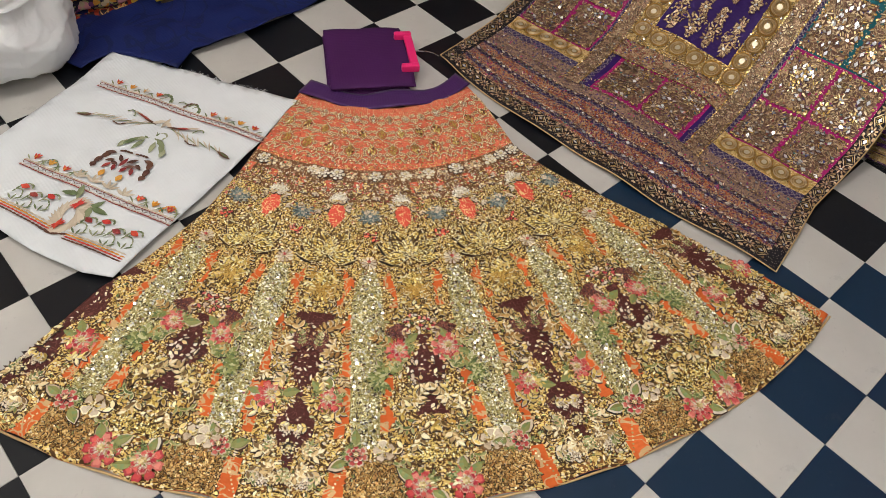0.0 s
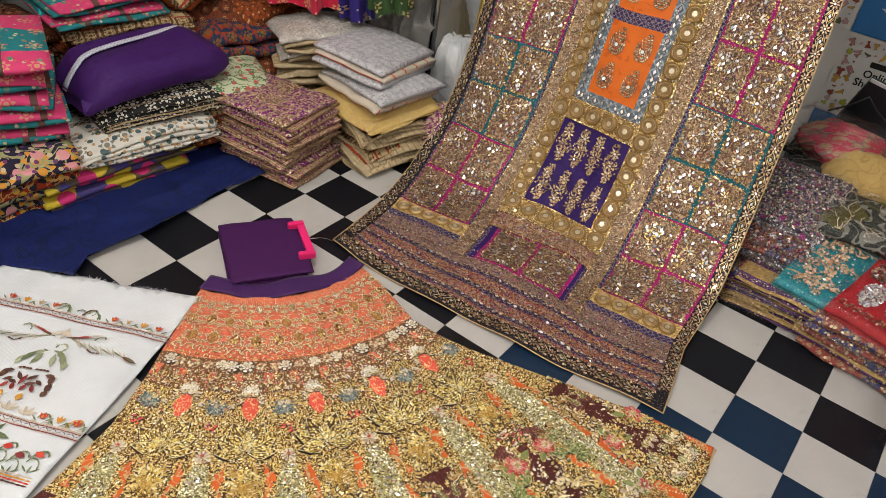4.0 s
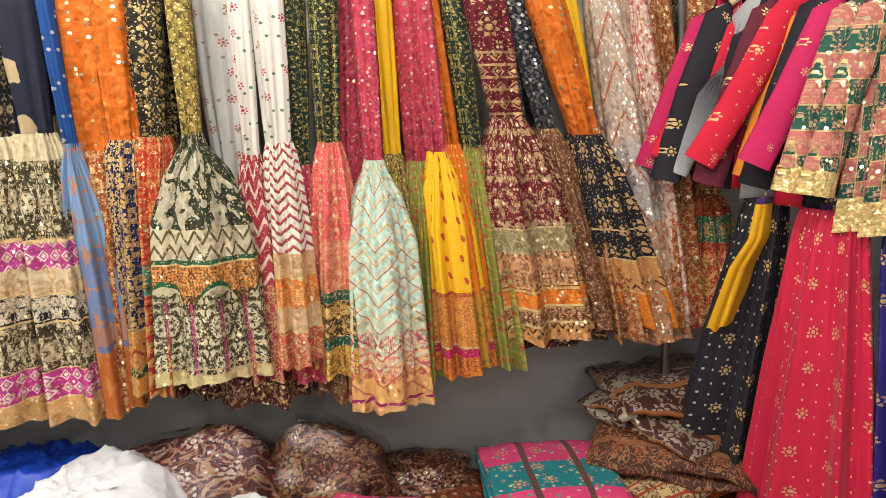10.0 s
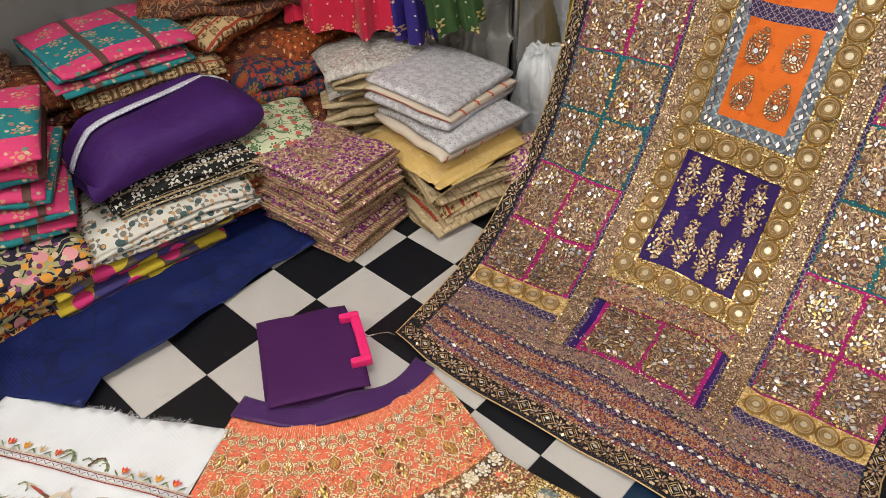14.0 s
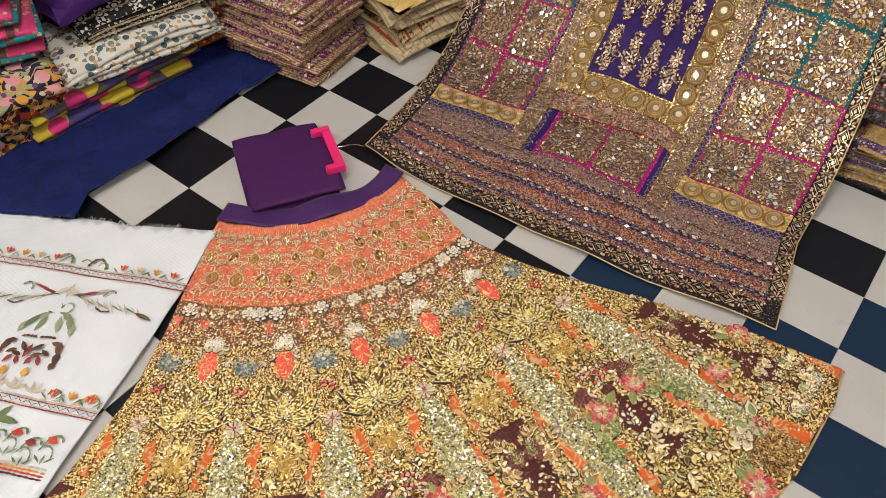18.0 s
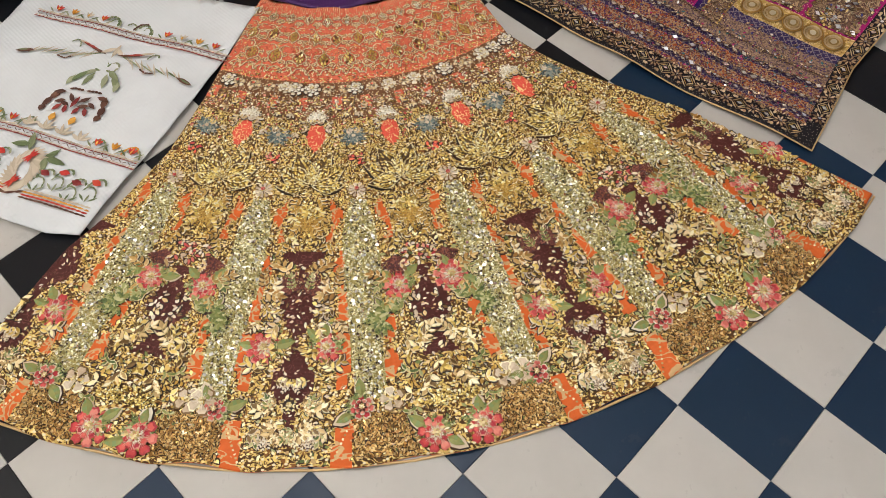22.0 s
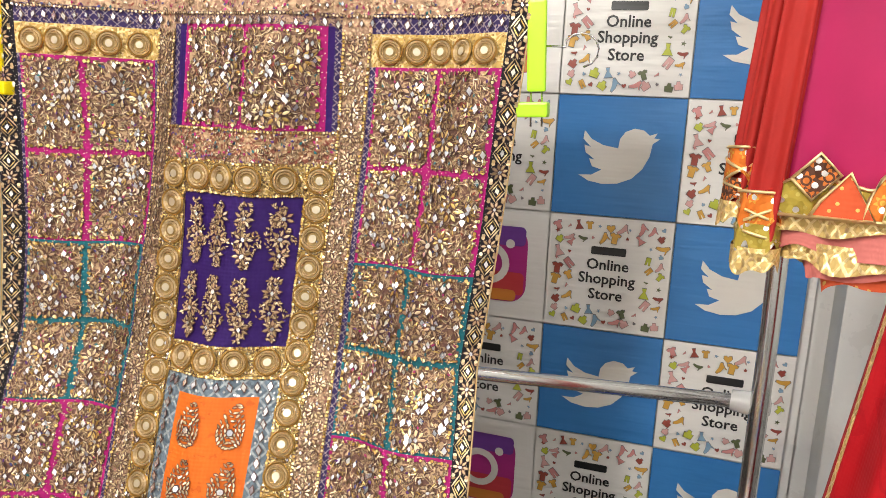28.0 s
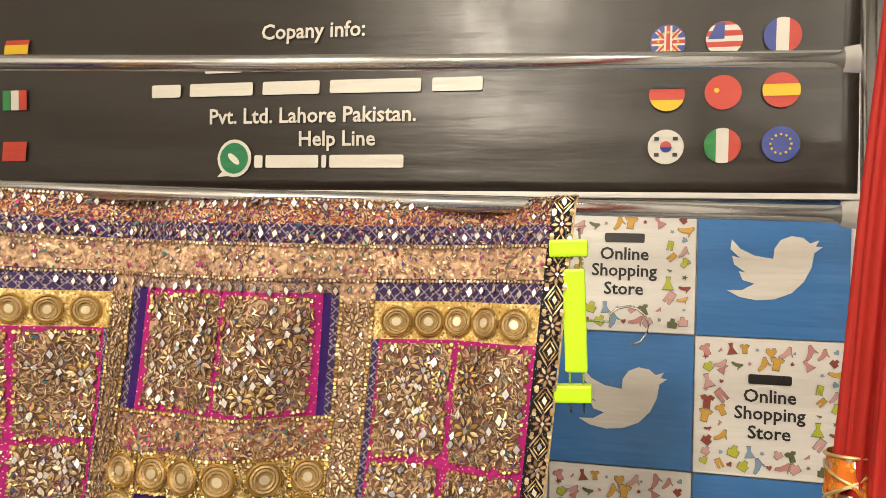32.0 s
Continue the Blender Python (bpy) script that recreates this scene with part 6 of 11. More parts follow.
for c in range(-6, 2):
    for r in range(6):
        x0 = 0.027 - CW * (1 - c)
        z1 = ZT - CH * r
        z0 = max(z1 - CH, 0.03)
        text = (c + r) % 2 == 0
        bird = c >= 0 and not text

        def cell_fn(a, b, x0=x0, z0=z0, z1=z1):
            x, z = x0 + (CW - 0.003) * a + 0.0015, z0 + (z1 - z0 - 0.003) * b + 0.0015
            return (x, wave(x, z), z), (x, z)

        cell = sheet("printed_square", cell_fn, 6, 6, V_BLUE if bird else V_WHITE, backdrop, label="square printed in sky blue" if bird else "")
        if r == 5:
            continue
        at = (x0 + CW / 2, z1 - CH / 2)
        if text and (c <= -4 or c >= -2):
            outlines, fills = doodles(31)
            flat("doodle_outline", outlines, DOODLE, cell, 0.002, "dark outlines of small drawn clothes", at)
            flat("doodle_border", fills, DOODLE, cell, 0.003, "small coloured clothes drawn round the edge", at)
            flat("word_bar", [(rounded(0, 0.06, 0.085, 0.02, 0.004), 0)], [BLACKINK], cell, 0.002, "", at)
            for word, dz in (("Online", 0.024), ("Shopping", -0.012), ("Store", -0.052)):
                lettering(word, 0.038, BLACKINK, cell, at[0], at[1] + dz, 0.002, wave)
        elif bird:
            flat("bird_shape", [([(1.16 * x + 0.006, 1.16 * z) for x, z in BIRD], 0)], [WHITEINK], cell, 0.002, "plain white bird silhouette", (at[0], at[1] - 0.008))
        elif c <= -4:
            flat("play_shape", [(rounded(0, 0, 0.2, 0.14, 0.035), 0), ], [CARMINE], cell, 0.002, "red rounded button", at)
            flat("triangle", [([(-0.02, 0.028), (-0.02, -0.028), (0.034, 0)], 0)], [WHITEINK], cell, 0.004, "", at)
        else:
            strips = []
            pts = rounded(0, 0, 0.2, 0.2, 0.045)
            flat("camera_shape", [(pts, 1)], CAM_MATS, cell, 0.002, "magenta rounded square with a ring", at)
            for k, (zz, m) in enumerate(((0.075, 0), (-0.05, 2), (-0.082, 3))):
                h = (0.05, 0.06, 0.03)[k]
                flat("tint", [(rounded(0, zz, 0.2 - (0.05 if m == 3 else 0.012), h, 0.012), m)], CAM_MATS, cell, 0.003 + 0.0004 * k, "", at)
            ring = ellipse(0, 0, 0.055, 0.055, 24)
            inner = ellipse(0, 0, 0.036, 0.036, 24)
            quads = [([ring[j], ring[(j + 1) % 24], inner[(j + 1) % 24], inner[j]], 0) for j in range(24)]
            flat("ring", quads, [WHITEINK], cell, 0.006, "", at)
            flat("dot", [(ellipse(0.055, 0.055, 0.012, 0.012, 12), 0)], [WHITEINK], cell, 0.006, "", at)
        grid.append(cell)
bm = boxed((0.302 * 8 + 0.05, 0.004, 1.64), (0.329 - 0.302 * 4 - 0.004, YB + 0.022, 0.83))
part("backing_sheet", bm, V_WHITE, backdrop)

# ---- black notice banner above it ----
YN = 1.55
banner = tagged(group_of("notice_banner", "wide black vinyl banner with white lettering and flags", "banner"), kind="structure")


def nwave(x, z):
    return YN + 0.005 * math.sin(x * 4.0 + z) + 0.004 * math.sin(z * 17 + x * 2.0) * (1 if z > 1.75 else 0.4)


def ban_fn(a, b):
    x, z = -2.12 + 2.45 * a, 1.662 + 0.75 * b
    return (x, nwave(x, z), z), (x, z)


sheet("banner_sheet", ban_fn, 70, 30, V_BLACK, banner, thick=-0.002)
for x in (-2.127, 0.337):
    part("white_edge", boxed((0.014, 0.006, 0.77), (x, YN, 2.04)), V_WHITE, banner)
part("white_edge", boxed((2.48, 0.006, 0.012), (-0.895, YN - 0.004, 1.656)), V_WHITE, banner)
CREAM = ink((0.75, 0.72, 0.64))


def on_banner(name, polys, mats, at, label="", off=0.008):
    vs, fs, mi = [], [], []
    for pts, m in polys:
        k = len(vs)
        vs += [(x + at[0], nwave(x + at[0], z + at[1]) - off - 0.0006 * m, z + at[1]) for x, z in pts]
        fs.append(tuple(range(k, k + len(pts))))
        mi.append(m)
    return from_data(name, vs, fs, mats, banner, None, mi, smooth=False, label=label)


lettering("Copany info:", 0.052, CREAM, banner, -0.86, 2.042, 0.008, nwave)
lettering("Pvt. Ltd. Lahore Pakistan.", 0.052, CREAM, banner, -0.86, 1.838, 0.008, nwave)
lettering("Help Line", 0.05, CREAM, banner, -0.79, 1.782, 0.008, nwave)
x = -1.297
for w in (0.1, 0.19, 0.165, 0.24, 0.135):
    on_banner("word_bar", [(rounded(x + w / 2, 0, w - 0.018, 0.032, 0.005), 0)], [CREAM], (0, 1.906))
    x += w + 0.008
x = -1.15
for w in (0.12, 0.2, 0.16, 0.12):
    on_banner("word_bar", [(rounded(x + w / 2, 0, w - 0.018, 0.03, 0.005), 0)], [CREAM], (0, 1.962))
    x += w + 0.006
x = -1.005
for w in (0.03, 0.145, 0.02, 0.19):
    on_banner("number_bar", [(rounded(x + w / 2, 0, w - 0.008, 0.03, 0.004), 0)], [CREAM], (0, 1.73))
    x += w
on_banner("chat_bubble", [(ellipse(0, 0, 0.046, 0.046, 20), 0), ([(-0.046, -0.046), (-0.03, -0.03), (-0.015, -0.043)], 0)], [CREAM], (-1.055, 1.738), "green and white round speech bubble")
on_banner("bubble_middle", [(ellipse(0, 0, 0.038, 0.038, 20), 0)], [ink((0.01, 0.22, 0.09))], (-1.055, 1.738), off=0.0095)
on_banner("bubble_mark", [(ellipse(0.0, -0.002, 0.02, 0.008, 10, rot=-40), 0)], [CREAM], (-1.055, 1.738), off=0.011)
FR = [ink(c) for c in ((0.55, 0.05, 0.03), (0.7, 0.68, 0.62), (0.04, 0.07, 0.3), (0.02, 0.25, 0.07), (0.75, 0.5, 0.02), (0.02, 0.02, 0.02))]


def clip_rows(shape, bands, vert):
    """Cuts a convex outline into bands along one axis: (from, to, material)."""
    out = []
    ax = 0 if vert else 1
    for lo, hi, m in bands:
        pts = shape
        for side, lim in ((1, lo), (-1, hi)):
            res = []
            for p, q in zip(pts, pts[1:] + pts[:1]):
                dp, dq = side * (p[ax] - lim), side * (q[ax] - lim)
                if dp >= 0:
                    res.append(p)
                if dp * dq < 0:
                    t = dp / (dp - dq)
                    res.append((p[0] + t * (q[0] - p[0]), p[1] + t * (q[1] - p[1])))
            pts = res
        if len(pts) > 2:
            out.append((pts, m))
    return out


RND = ellipse(0, 0, 0.037, 0.037, 24)
RECT = [(-0.037, -0.026), (0.037, -0.026), (0.037, 0.026), (-0.037, 0.026)]
T = 0.0125


def flag(kind, at, shape):
    if kind == "tri_h_drg":
        p = clip_rows(shape, [(-1, -T, 4), (-T, T, 0), (T, 1, 5)], False)
    elif kind == "red":
        p = [(shape, 0)]
    elif kind == "ryr":
        p = clip_rows(shape, [(-1, -T, 0), (-T, T, 4), (T, 1, 0)], False)
    elif kind == "gwr":
        p = clip_rows(shape, [(-1, -T, 3), (-T, T, 1), (T, 1, 0)], True)
    elif kind == "bwr":
        p = clip_rows(shape, [(-1, -T, 2), (-T, T, 1), (T, 1, 0)], True)
    elif kind == "wbr":
        p = clip_rows(shape, [(-1, -0.009, 0), (-0.009, 0.009, 2), (0.009, 1, 1)], False)
    elif kind == "white":
        p = [(shape, 1)]
    elif kind == "blue":
        p = [(shape, 2)]
    else:
        p = clip_rows(shape, [(-0.04 + 0.0114 * i, -0.04 + 0.0114 * (i + 1), i % 2) for i in range(7)], False)
    vs = [(pts, 0) for pts, m in p]
    ob = on_banner("flag", [(pts, m) for pts, m in p], FR, at, "small round printed flag" if shape is RND else "small printed flag")
    if kind == "red" and shape is RND:
        on_banner("flag_star", [(ellipse(-0.013, 0.004, 0.006, 0.006, 5), 4)], FR, at, off=0.0085)
    if kind == "white":
        on_banner("flag_disc", [(ellipse(0, 0, 0.012, 0.012, 14, 0, 180), 0), (ellipse(0, 0, 0.012, 0.012, 14, 180, 360), 2)], FR, at, off=0.0085)
        for sx, sz in ((1, 1), (-1, 1), (1, -1), (-1, -1)):
            on_banner("flag_mark", [([(sx * 0.019 - 0.005, sz * 0.017 - 0.004), (sx * 0.019 + 0.005, sz * 0.017 - 0.004), (sx * 0.019 + 0.005, sz * 0.017 + 0.004), (sx * 0.019 - 0.005, sz * 0.017 + 0.004)], 5)], FR, at, off=0.008)
    if kind == "blue":
        for k in range(12):
            a = radians(30 * k)
            on_banner("flag_star", [(ellipse(0.02 * math.cos(a), 0.02 * math.sin(a), 0.0028, 0.0028, 5), 4)], FR, at, off=0.0085)
    if kind == "stripes":
        on_banner("flag_corner", [([(-0.033, 0.0), (0.0, 0.0), (0.0, 0.034), (-0.016, 0.033)], 2)], FR, at, off=0.0085)


for i, row in enumerate((("bwr_x", "stripes", "bwr"), ("tri_h_drg", "red", "ryr"), ("white", "gwr", "blue"))):
    for j, kind in enumerate(row):
        spot_ = (-0.044 + 0.1135 * j, 1.985 - 0.113 * i + 0.002 * j)
        flag("blue" if kind == "bwr_x" else kind, spot_, RND)
        if kind == "bwr_x":
            for wide, m, lift in ((0.016, 1, 0.009), (0.008, 0, 0.0098)):
                for turn in (0, 90, 45, -45):
                    ww = wide * (0.6 if turn in (45, -45) else 1)
                    c_, s_ = math.cos(radians(turn)), math.sin(radians(turn))
                    on_banner("flag_bar", [([(x * c_ - z * s_, x * s_ + z * c_) for x, z in ((-0.034, -ww / 2), (0.034, -ww / 2), (0.034, ww / 2), (-0.034, ww / 2))], m)], FR, spot_, off=lift + 0.0002 * (turn // 45))
for i, row in enumerate((("wbr", "tri_h_drg", "ryr"), ("bwr", "ryr", "gwr"), ("wbr", "ryr", "red"))):
    for j, kind in enumerate(row):
        flag(kind, (-1.955 + 0.125 * j, 2.03 - 0.135 * i), RECT)

# ---- garments on rails ----
DARKSTEEL = plain("dull_steel", (0.32, 0.32, 0.33), 0.35, 1.0, 0.15, 12, 0.08)
CLIPPLASTIC = {}


def clip_mat(color):
    if color not in CLIPPLASTIC:
        CLIPPLASTIC[color] = plain("hanger_plastic", color, 0.4, 0, 0.06)
    return CLIPPLASTIC[color]


def folds_tube(name, rings, mats, parent, pleats, amp, seed, pick=None, label="", gather=0.0, n=64):
    """A hanging tube of cloth. rings: (z, half width along the first axis, half depth, shift along it), from the top; UV in metres, v from the hem."""
    ph = seed * 1.7
    verts, uvs, faces, mi = [], [], [], []
    zb = rings[-1][0]
    dense = []
    for (a, b) in zip(rings, rings[1:]):
        steps = max(2, int(abs(a[0] - b[0]) / 0.028))
        for k in range(steps):
            q = k / steps
            dense.append([a[i] + (b[i] - a[i]) * q for i in range(4)])
    dense.append(list(rings[-1]))
    total = dense[0][0] - zb
    w, d = dense[-1][1], dense[-1][2]
    ell = [((w * abs(math.cos(q)) ** 0.8) * (1 if math.cos(q) > 0 else -1), (d * abs(math.sin(q)) ** 0.8) * (1 if math.sin(q) > 0 else -1)) for q in (2 * math.pi * j / n for j in range(n + 1))]
    arc = [0.0]
    for a, b in zip(ell, ell[1:]):
        arc.append(arc[-1] + 1.12 * math.hypot(b[0] - a[0], b[1] - a[1]))
    for z, w, d, sh in dense:
        fall = (dense[0][0] - z) / total
        for j in range(n + 1):
            t = 2 * math.pi * j / n
            wav = amp * min(0.3 + fall, 0.08 + 7 * fall) * (math.sin(pleats * t + ph + 0.8 * math.sin(2 * t + ph) + fall * 0.7) + 0.4 * math.sin(2.3 * pleats * t + ph * 2 + fall)) + gather * (1 - fall) ** 2 * math.sin(27 * t + ph)
            cx, cy = math.cos(t), math.sin(t)
            x = (w + wav * 0.55) * (abs(cx) ** 0.8) * (1 if cx > 0 else -1)
            y = (d + wav) * (abs(cy) ** 0.8) * (1 if cy > 0 else -1)
            zz = z + (0.006 * math.sin(3 * t + ph) + 0.004 * math.sin(7 * t) if z == zb else 0)
            verts.append((x + sh, y, zz))
            uvs.append((arc[j], z - zb))
    m = n + 1
    for r in range(len(dense) - 1):
        for j in range(n):
            k = r * m + j
            faces.append((k, k + m, k + m + 1, k + 1))
    return from_data(name, verts, faces, mats, parent, uvs, None, label=label)


def clip_hanger(parent, z, width, color, turn=0.0, hook=0.09):
    """A clip hanger: steel hook and bar, two plastic clips."""
    part("hanger_hook", tube([(0, 0, z), (0, 0, z + hook * 0.55), (0, 0.012, z + hook * 0.8), (0, 0.008, z + hook), (0, -0.012, z + hook * 0.98)], 0.0022, 6), STEEL, parent, smooth=True)
    part("hanger_bar", tube([(-width, 0, z), (0, 0, z + 0.004), (width, 0, z)], 0.003, 6), STEEL, parent, smooth=True)
    for s in (-0.8, 0.8):
        part("clip", boxed((0.018, 0.022, 0.042), (s * width, 0, z - 0.012), 0.004), clip_mat(color), parent)


W_ = (0.8, 0.76, 0.7)
RED_, PINK_, ORG_, YEL_ = (0.5, 0.02, 0.03), (0.62, 0.04, 0.13), (0.72, 0.2, 0.03), (0.75, 0.42, 0.02)
MAR_, BLK_, TEAL_, GRN_, NAVY_, TAN_ = (0.12, 0.012, 0.02), (0.015, 0.014, 0.02), (0.02, 0.18, 0.2), (0.02, 0.07, 0.035), (0.02, 0.025, 0.12), (0.45, 0.3, 0.16)
GL = (0.75, 0.56, 0.28)


def F(name, base, layers=(), bands=None, length=0.55, foil=False, **k):
    """Garment cloth; foil adds the fine gold dots printed on most of them."""
    more = [("scatter", 85, 0.13, (0.7, 0.54, 0.26), 0.7)] if foil else []
    return fabric(name, base, list(layers) + more, bands, length, **k)


seq = lambda s=240, a=0.1, c=GL: ("sequin", s * 0.75, a * 0.5, c, 0.9)
LINE = (0.6, 0.44, 0.2)
dam = lambda sc, sz, c, m=0.5, *r: ("damask", sc, sz, c, m, *r)
spot = lambda a=0.05, c=PALEGOLD: ("sequin", 105, a * 1.7, c, 0.9)
FAB = {
    "orange_plain": F("orange_crepe", (0.58, 0.13, 0.012), [("posy", 30, 0.2, (0.6, 0.24, 0.05), 0.3), ("vine", 20, 0.012, (0.62, 0.2, 0.03), 0.2), spot(0.03)]),
    "blk_gold": F("black_gold_net", (0.02, 0.018, 0.012), [dam(18, 0.53, (0.5, 0.36, 0.14)), seq(200, 0.2)], foil=True),
    "white_bud": F("ivory_bud_print", (0.66, 0.62, 0.55), [("posy", 17, 0.17, (0.4, 0.05, 0.05), 0), ("scatter", 26, 0.09, (0.12, 0.18, 0.1), 0)], sheen=0.3),
    "grey_bud": F("grey_bud_net", (0.42, 0.41, 0.38), [("posy", 15, 0.16, (0.3, 0.08, 0.05), 0), ("scatter", 22, 0.08, (0.2, 0.2, 0.12), 0)]),
    "green_gold": F("green_gold_brocade", (0.012, 0.026, 0.016), [dam(19, 0.54, (0.36, 0.28, 0.08), 0.4), ("scatter", 60, 0.14, (0.5, 0.4, 0.18), 0.6)]),
    "rose": F("rose_sequin_net", (0.42, 0.04, 0.07), [dam(16, 0.56, (0.5, 0.1, 0.14), 0.1), ("scatter", 44, 0.12, (0.75, 0.5, 0.42), 0.7), spot(0.05)]),
    "yellow": F("yellow_crepe", (0.76, 0.44, 0.008), [("vine", 18, 0.01, (0.7, 0.5, 0.08), 0)], rough=0.6),
    "maroon_mirror": F("maroon_mirror_silk", MAR_, [("posy", 13, 0.3, (0.5, 0.34, 0.16), 0.4, 0.2, 0.6), ("diamond", 26, 0.4, (0.45, 0.3, 0.14), 0.5, 0.0, 0.2), ("stripe", 34, 0.2, (0.5, 0.34, 0.16), 0.5, 0.0, 0.2), spot(0.05)], foil=True),
    "navy_sequin": F("navy_sequin_net", (0.018, 0.02, 0.03), [dam(20, 0.55, (0.17, 0.165, 0.16), 0.4), spot(0.12, (0.7, 0.7, 0.66))]),
    "black_paisley": F("black_paisley_silk", (0.012, 0.012, 0.015), [("paisley", 9, 0.26, (0.5, 0.4, 0.28), 0.3), dam(16, 0.56, (0.4, 0.32, 0.18), 0.4)]),
    "peach_sequin": F("grey_peach_sequin", (0.4, 0.37, 0.36), [("zig", 7, 0.09, (0.42, 0.12, 0.06), 0.1), ("zig", 14, 0.12, (0.5, 0.33, 0.22), 0.1), ("scatter", 40, 0.15, (0.75, 0.66, 0.56), 0.8), spot(0.14, (0.9, 0.86, 0.8))], [(0, (0.45, 0.2, 0.08)), (0.2, (0.46, 0.28, 0.17)), (0.34, (0.4, 0.36, 0.34)), (0.62, (0.38, 0.37, 0.38)), (0.72, (0.46, 0.36, 0.28))]),
    "cream_pink": F("cream_pink_sequin", (0.55, 0.4, 0.32), [dam(13, 0.54, (0.4, 0.1, 0.08), 0.1), ("scatter", 44, 0.14, (0.75, 0.64, 0.54), 0.8), spot(0.08)]),
    "rust_net": F("rust_gold_net", (0.26, 0.06, 0.018), [dam(17, 0.53, (0.5, 0.32, 0.14)), spot(0.06)], foil=True),
    "bands_white": F("banded_brocade", W_, [dam(20, 0.5, (0.55, 0.3, 0.1), 0.3, 0.0, 0.055), ("diamond", 32, 0.44, (0.62, 0.56, 0.46), 0, 0.06, 0.125), dam(11, 0.47, (0.05, 0.035, 0.02), 0, 0.13, 0.235), dam(22, 0.48, (0.62, 0.54, 0.4), 0.2, 0.245, 0.3), dam(18, 0.5, (0.5, 0.3, 0.14), 0.2, 0.305, 0.355), ("diamond", 32, 0.44, (0.64, 0.58, 0.48), 0, 0.36, 0.42), dam(11, 0.47, (0.05, 0.04, 0.02), 0.1, 0.43, 0.6), spot(0.07)],
        [(0, (0.5, 0.3, 0.13)), (0.055, LINE), (0.06, (0.42, 0.035, 0.2)), (0.125, LINE), (0.13, (0.5, 0.42, 0.27)), (0.235, LINE), (0.24, BLK_), (0.3, LINE), (0.305, (0.58, 0.46, 0.3)), (0.355, LINE), (0.36, (0.42, 0.05, 0.22)), (0.42, LINE), (0.43, (0.5, 0.42, 0.27))], foil=True),
    "arch_white": F("ivory_arch_brocade", (0.4, 0.36, 0.25), [("vine", 13, 0.085, (0.03, 0.035, 0.02), 0, 0.37, 0.7), ("scatter", 26, 0.14, (0.04, 0.08, 0.04), 0, 0.37, 0.7), dam(24, 0.5, (0.1, 0.04, 0.02), 0, 0.17, 0.285), ("zig", 24, 0.3, (0.1, 0.08, 0.04), 0, 0.3, 0.37), ("arch", 6.5, 0.95, (0.02, 0.09, 0.04), 0, 0.17, 0.255), ("arch", 6.5, 0.8, (0.46, 0.42, 0.28), 0, 0.17, 0.255), dam(13, 0.46, (0.05, 0.04, 0.02), 0, 0.03, 0.22), ("pinstripe", 13, 0.09, (0.36, 0.05, 0.16), 0, 0.03, 0.2), ("stripe", 70, 0.2, LINE, 0.5, 0.02, 0.05), spot(0.03)],
        [(0, (0.5, 0.42, 0.2)), (0.03, (0.5, 0.46, 0.32)), (0.17, (0.58, 0.24, 0.06)), (0.285, LINE), (0.29, (0.03, 0.1, 0.05)), (0.3, (0.5, 0.44, 0.3)), (0.37, (0.4, 0.36, 0.26))], foil=True),
    "blue_orange": F("blue_orange_crepe", (0.14, 0.2, 0.33), [dam(8, 0.57, (0.45, 0.18, 0.06), 0)], [(0, (0.36, 0.1, 0.02)), (0.16, (0.1, 0.14, 0.3)), (0.175, (0.3, 0.16, 0.12)), (0.22, (0.13, 0.18, 0.32)), (0.4, (0.16, 0.26, 0.42))]),
    "navy_floral": F("navy_floral_brocade", NAVY_, [("posy", 22, 0.38, (0.55, 0.36, 0.15), 0.3, 0.17, 0.6), dam(16, 0.52, (0.5, 0.33, 0.12), 0.4), ("zig", 30, 0.3, (0.3, 0.05, 0.03), 0, 0.09, 0.13)], [(0, (0.55, 0.22, 0.04)), (0.05, GRN_), (0.075, (0.5, 0.2, 0.04)), (0.16, LINE), (0.165, (0.012, 0.014, 0.06))], foil=True),
    "chevron_white": F("ivory_chevron_silk", (0.66, 0.6, 0.52), [("vee", 15, 0.34, (0.45, 0.06, 0.06), 0, 0.28, 0.7), ("vee", 15, 0.1, (0.04, 0.04, 0.06), 0, 0.28, 0.7), dam(18, 0.52, (0.55, 0.4, 0.2), 0.3, 0, 0.28), spot(0.02)], [(0, (0.45, 0.1, 0.06)), (0.09, LINE), (0.095, (0.56, 0.34, 0.2)), (0.15, (0.58, 0.17, 0.03)), (0.22, LINE), (0.225, (0.52, 0.3, 0.16)), (0.28, (0.68, 0.62, 0.54))], foil=True),
    "coral": F("coral_banded_silk", (0.6, 0.12, 0.08), [dam(15, 0.5, (0.05, 0.035, 0.015), 0, 0.1, 0.19), dam(18, 0.5, (0.2, 0.1, 0.02), 0, 0, 0.075), ("diamond", 17, 0.44, (0.66, 0.22, 0.15), 0, 0.27, 0.34), dam(18, 0.54, (0.62, 0.32, 0.17), 0.3, 0.2, 0.6), spot(0.02)], [(0, (0.52, 0.3, 0.06)), (0.075, (0.02, 0.09, 0.06)), (0.098, (0.5, 0.3, 0.09)), (0.19, (0.02, 0.09, 0.06)), (0.215, (0.58, 0.17, 0.1)), (0.34, (0.6, 0.1, 0.09)), (0.4, (0.62, 0.1, 0.1))], foil=True),
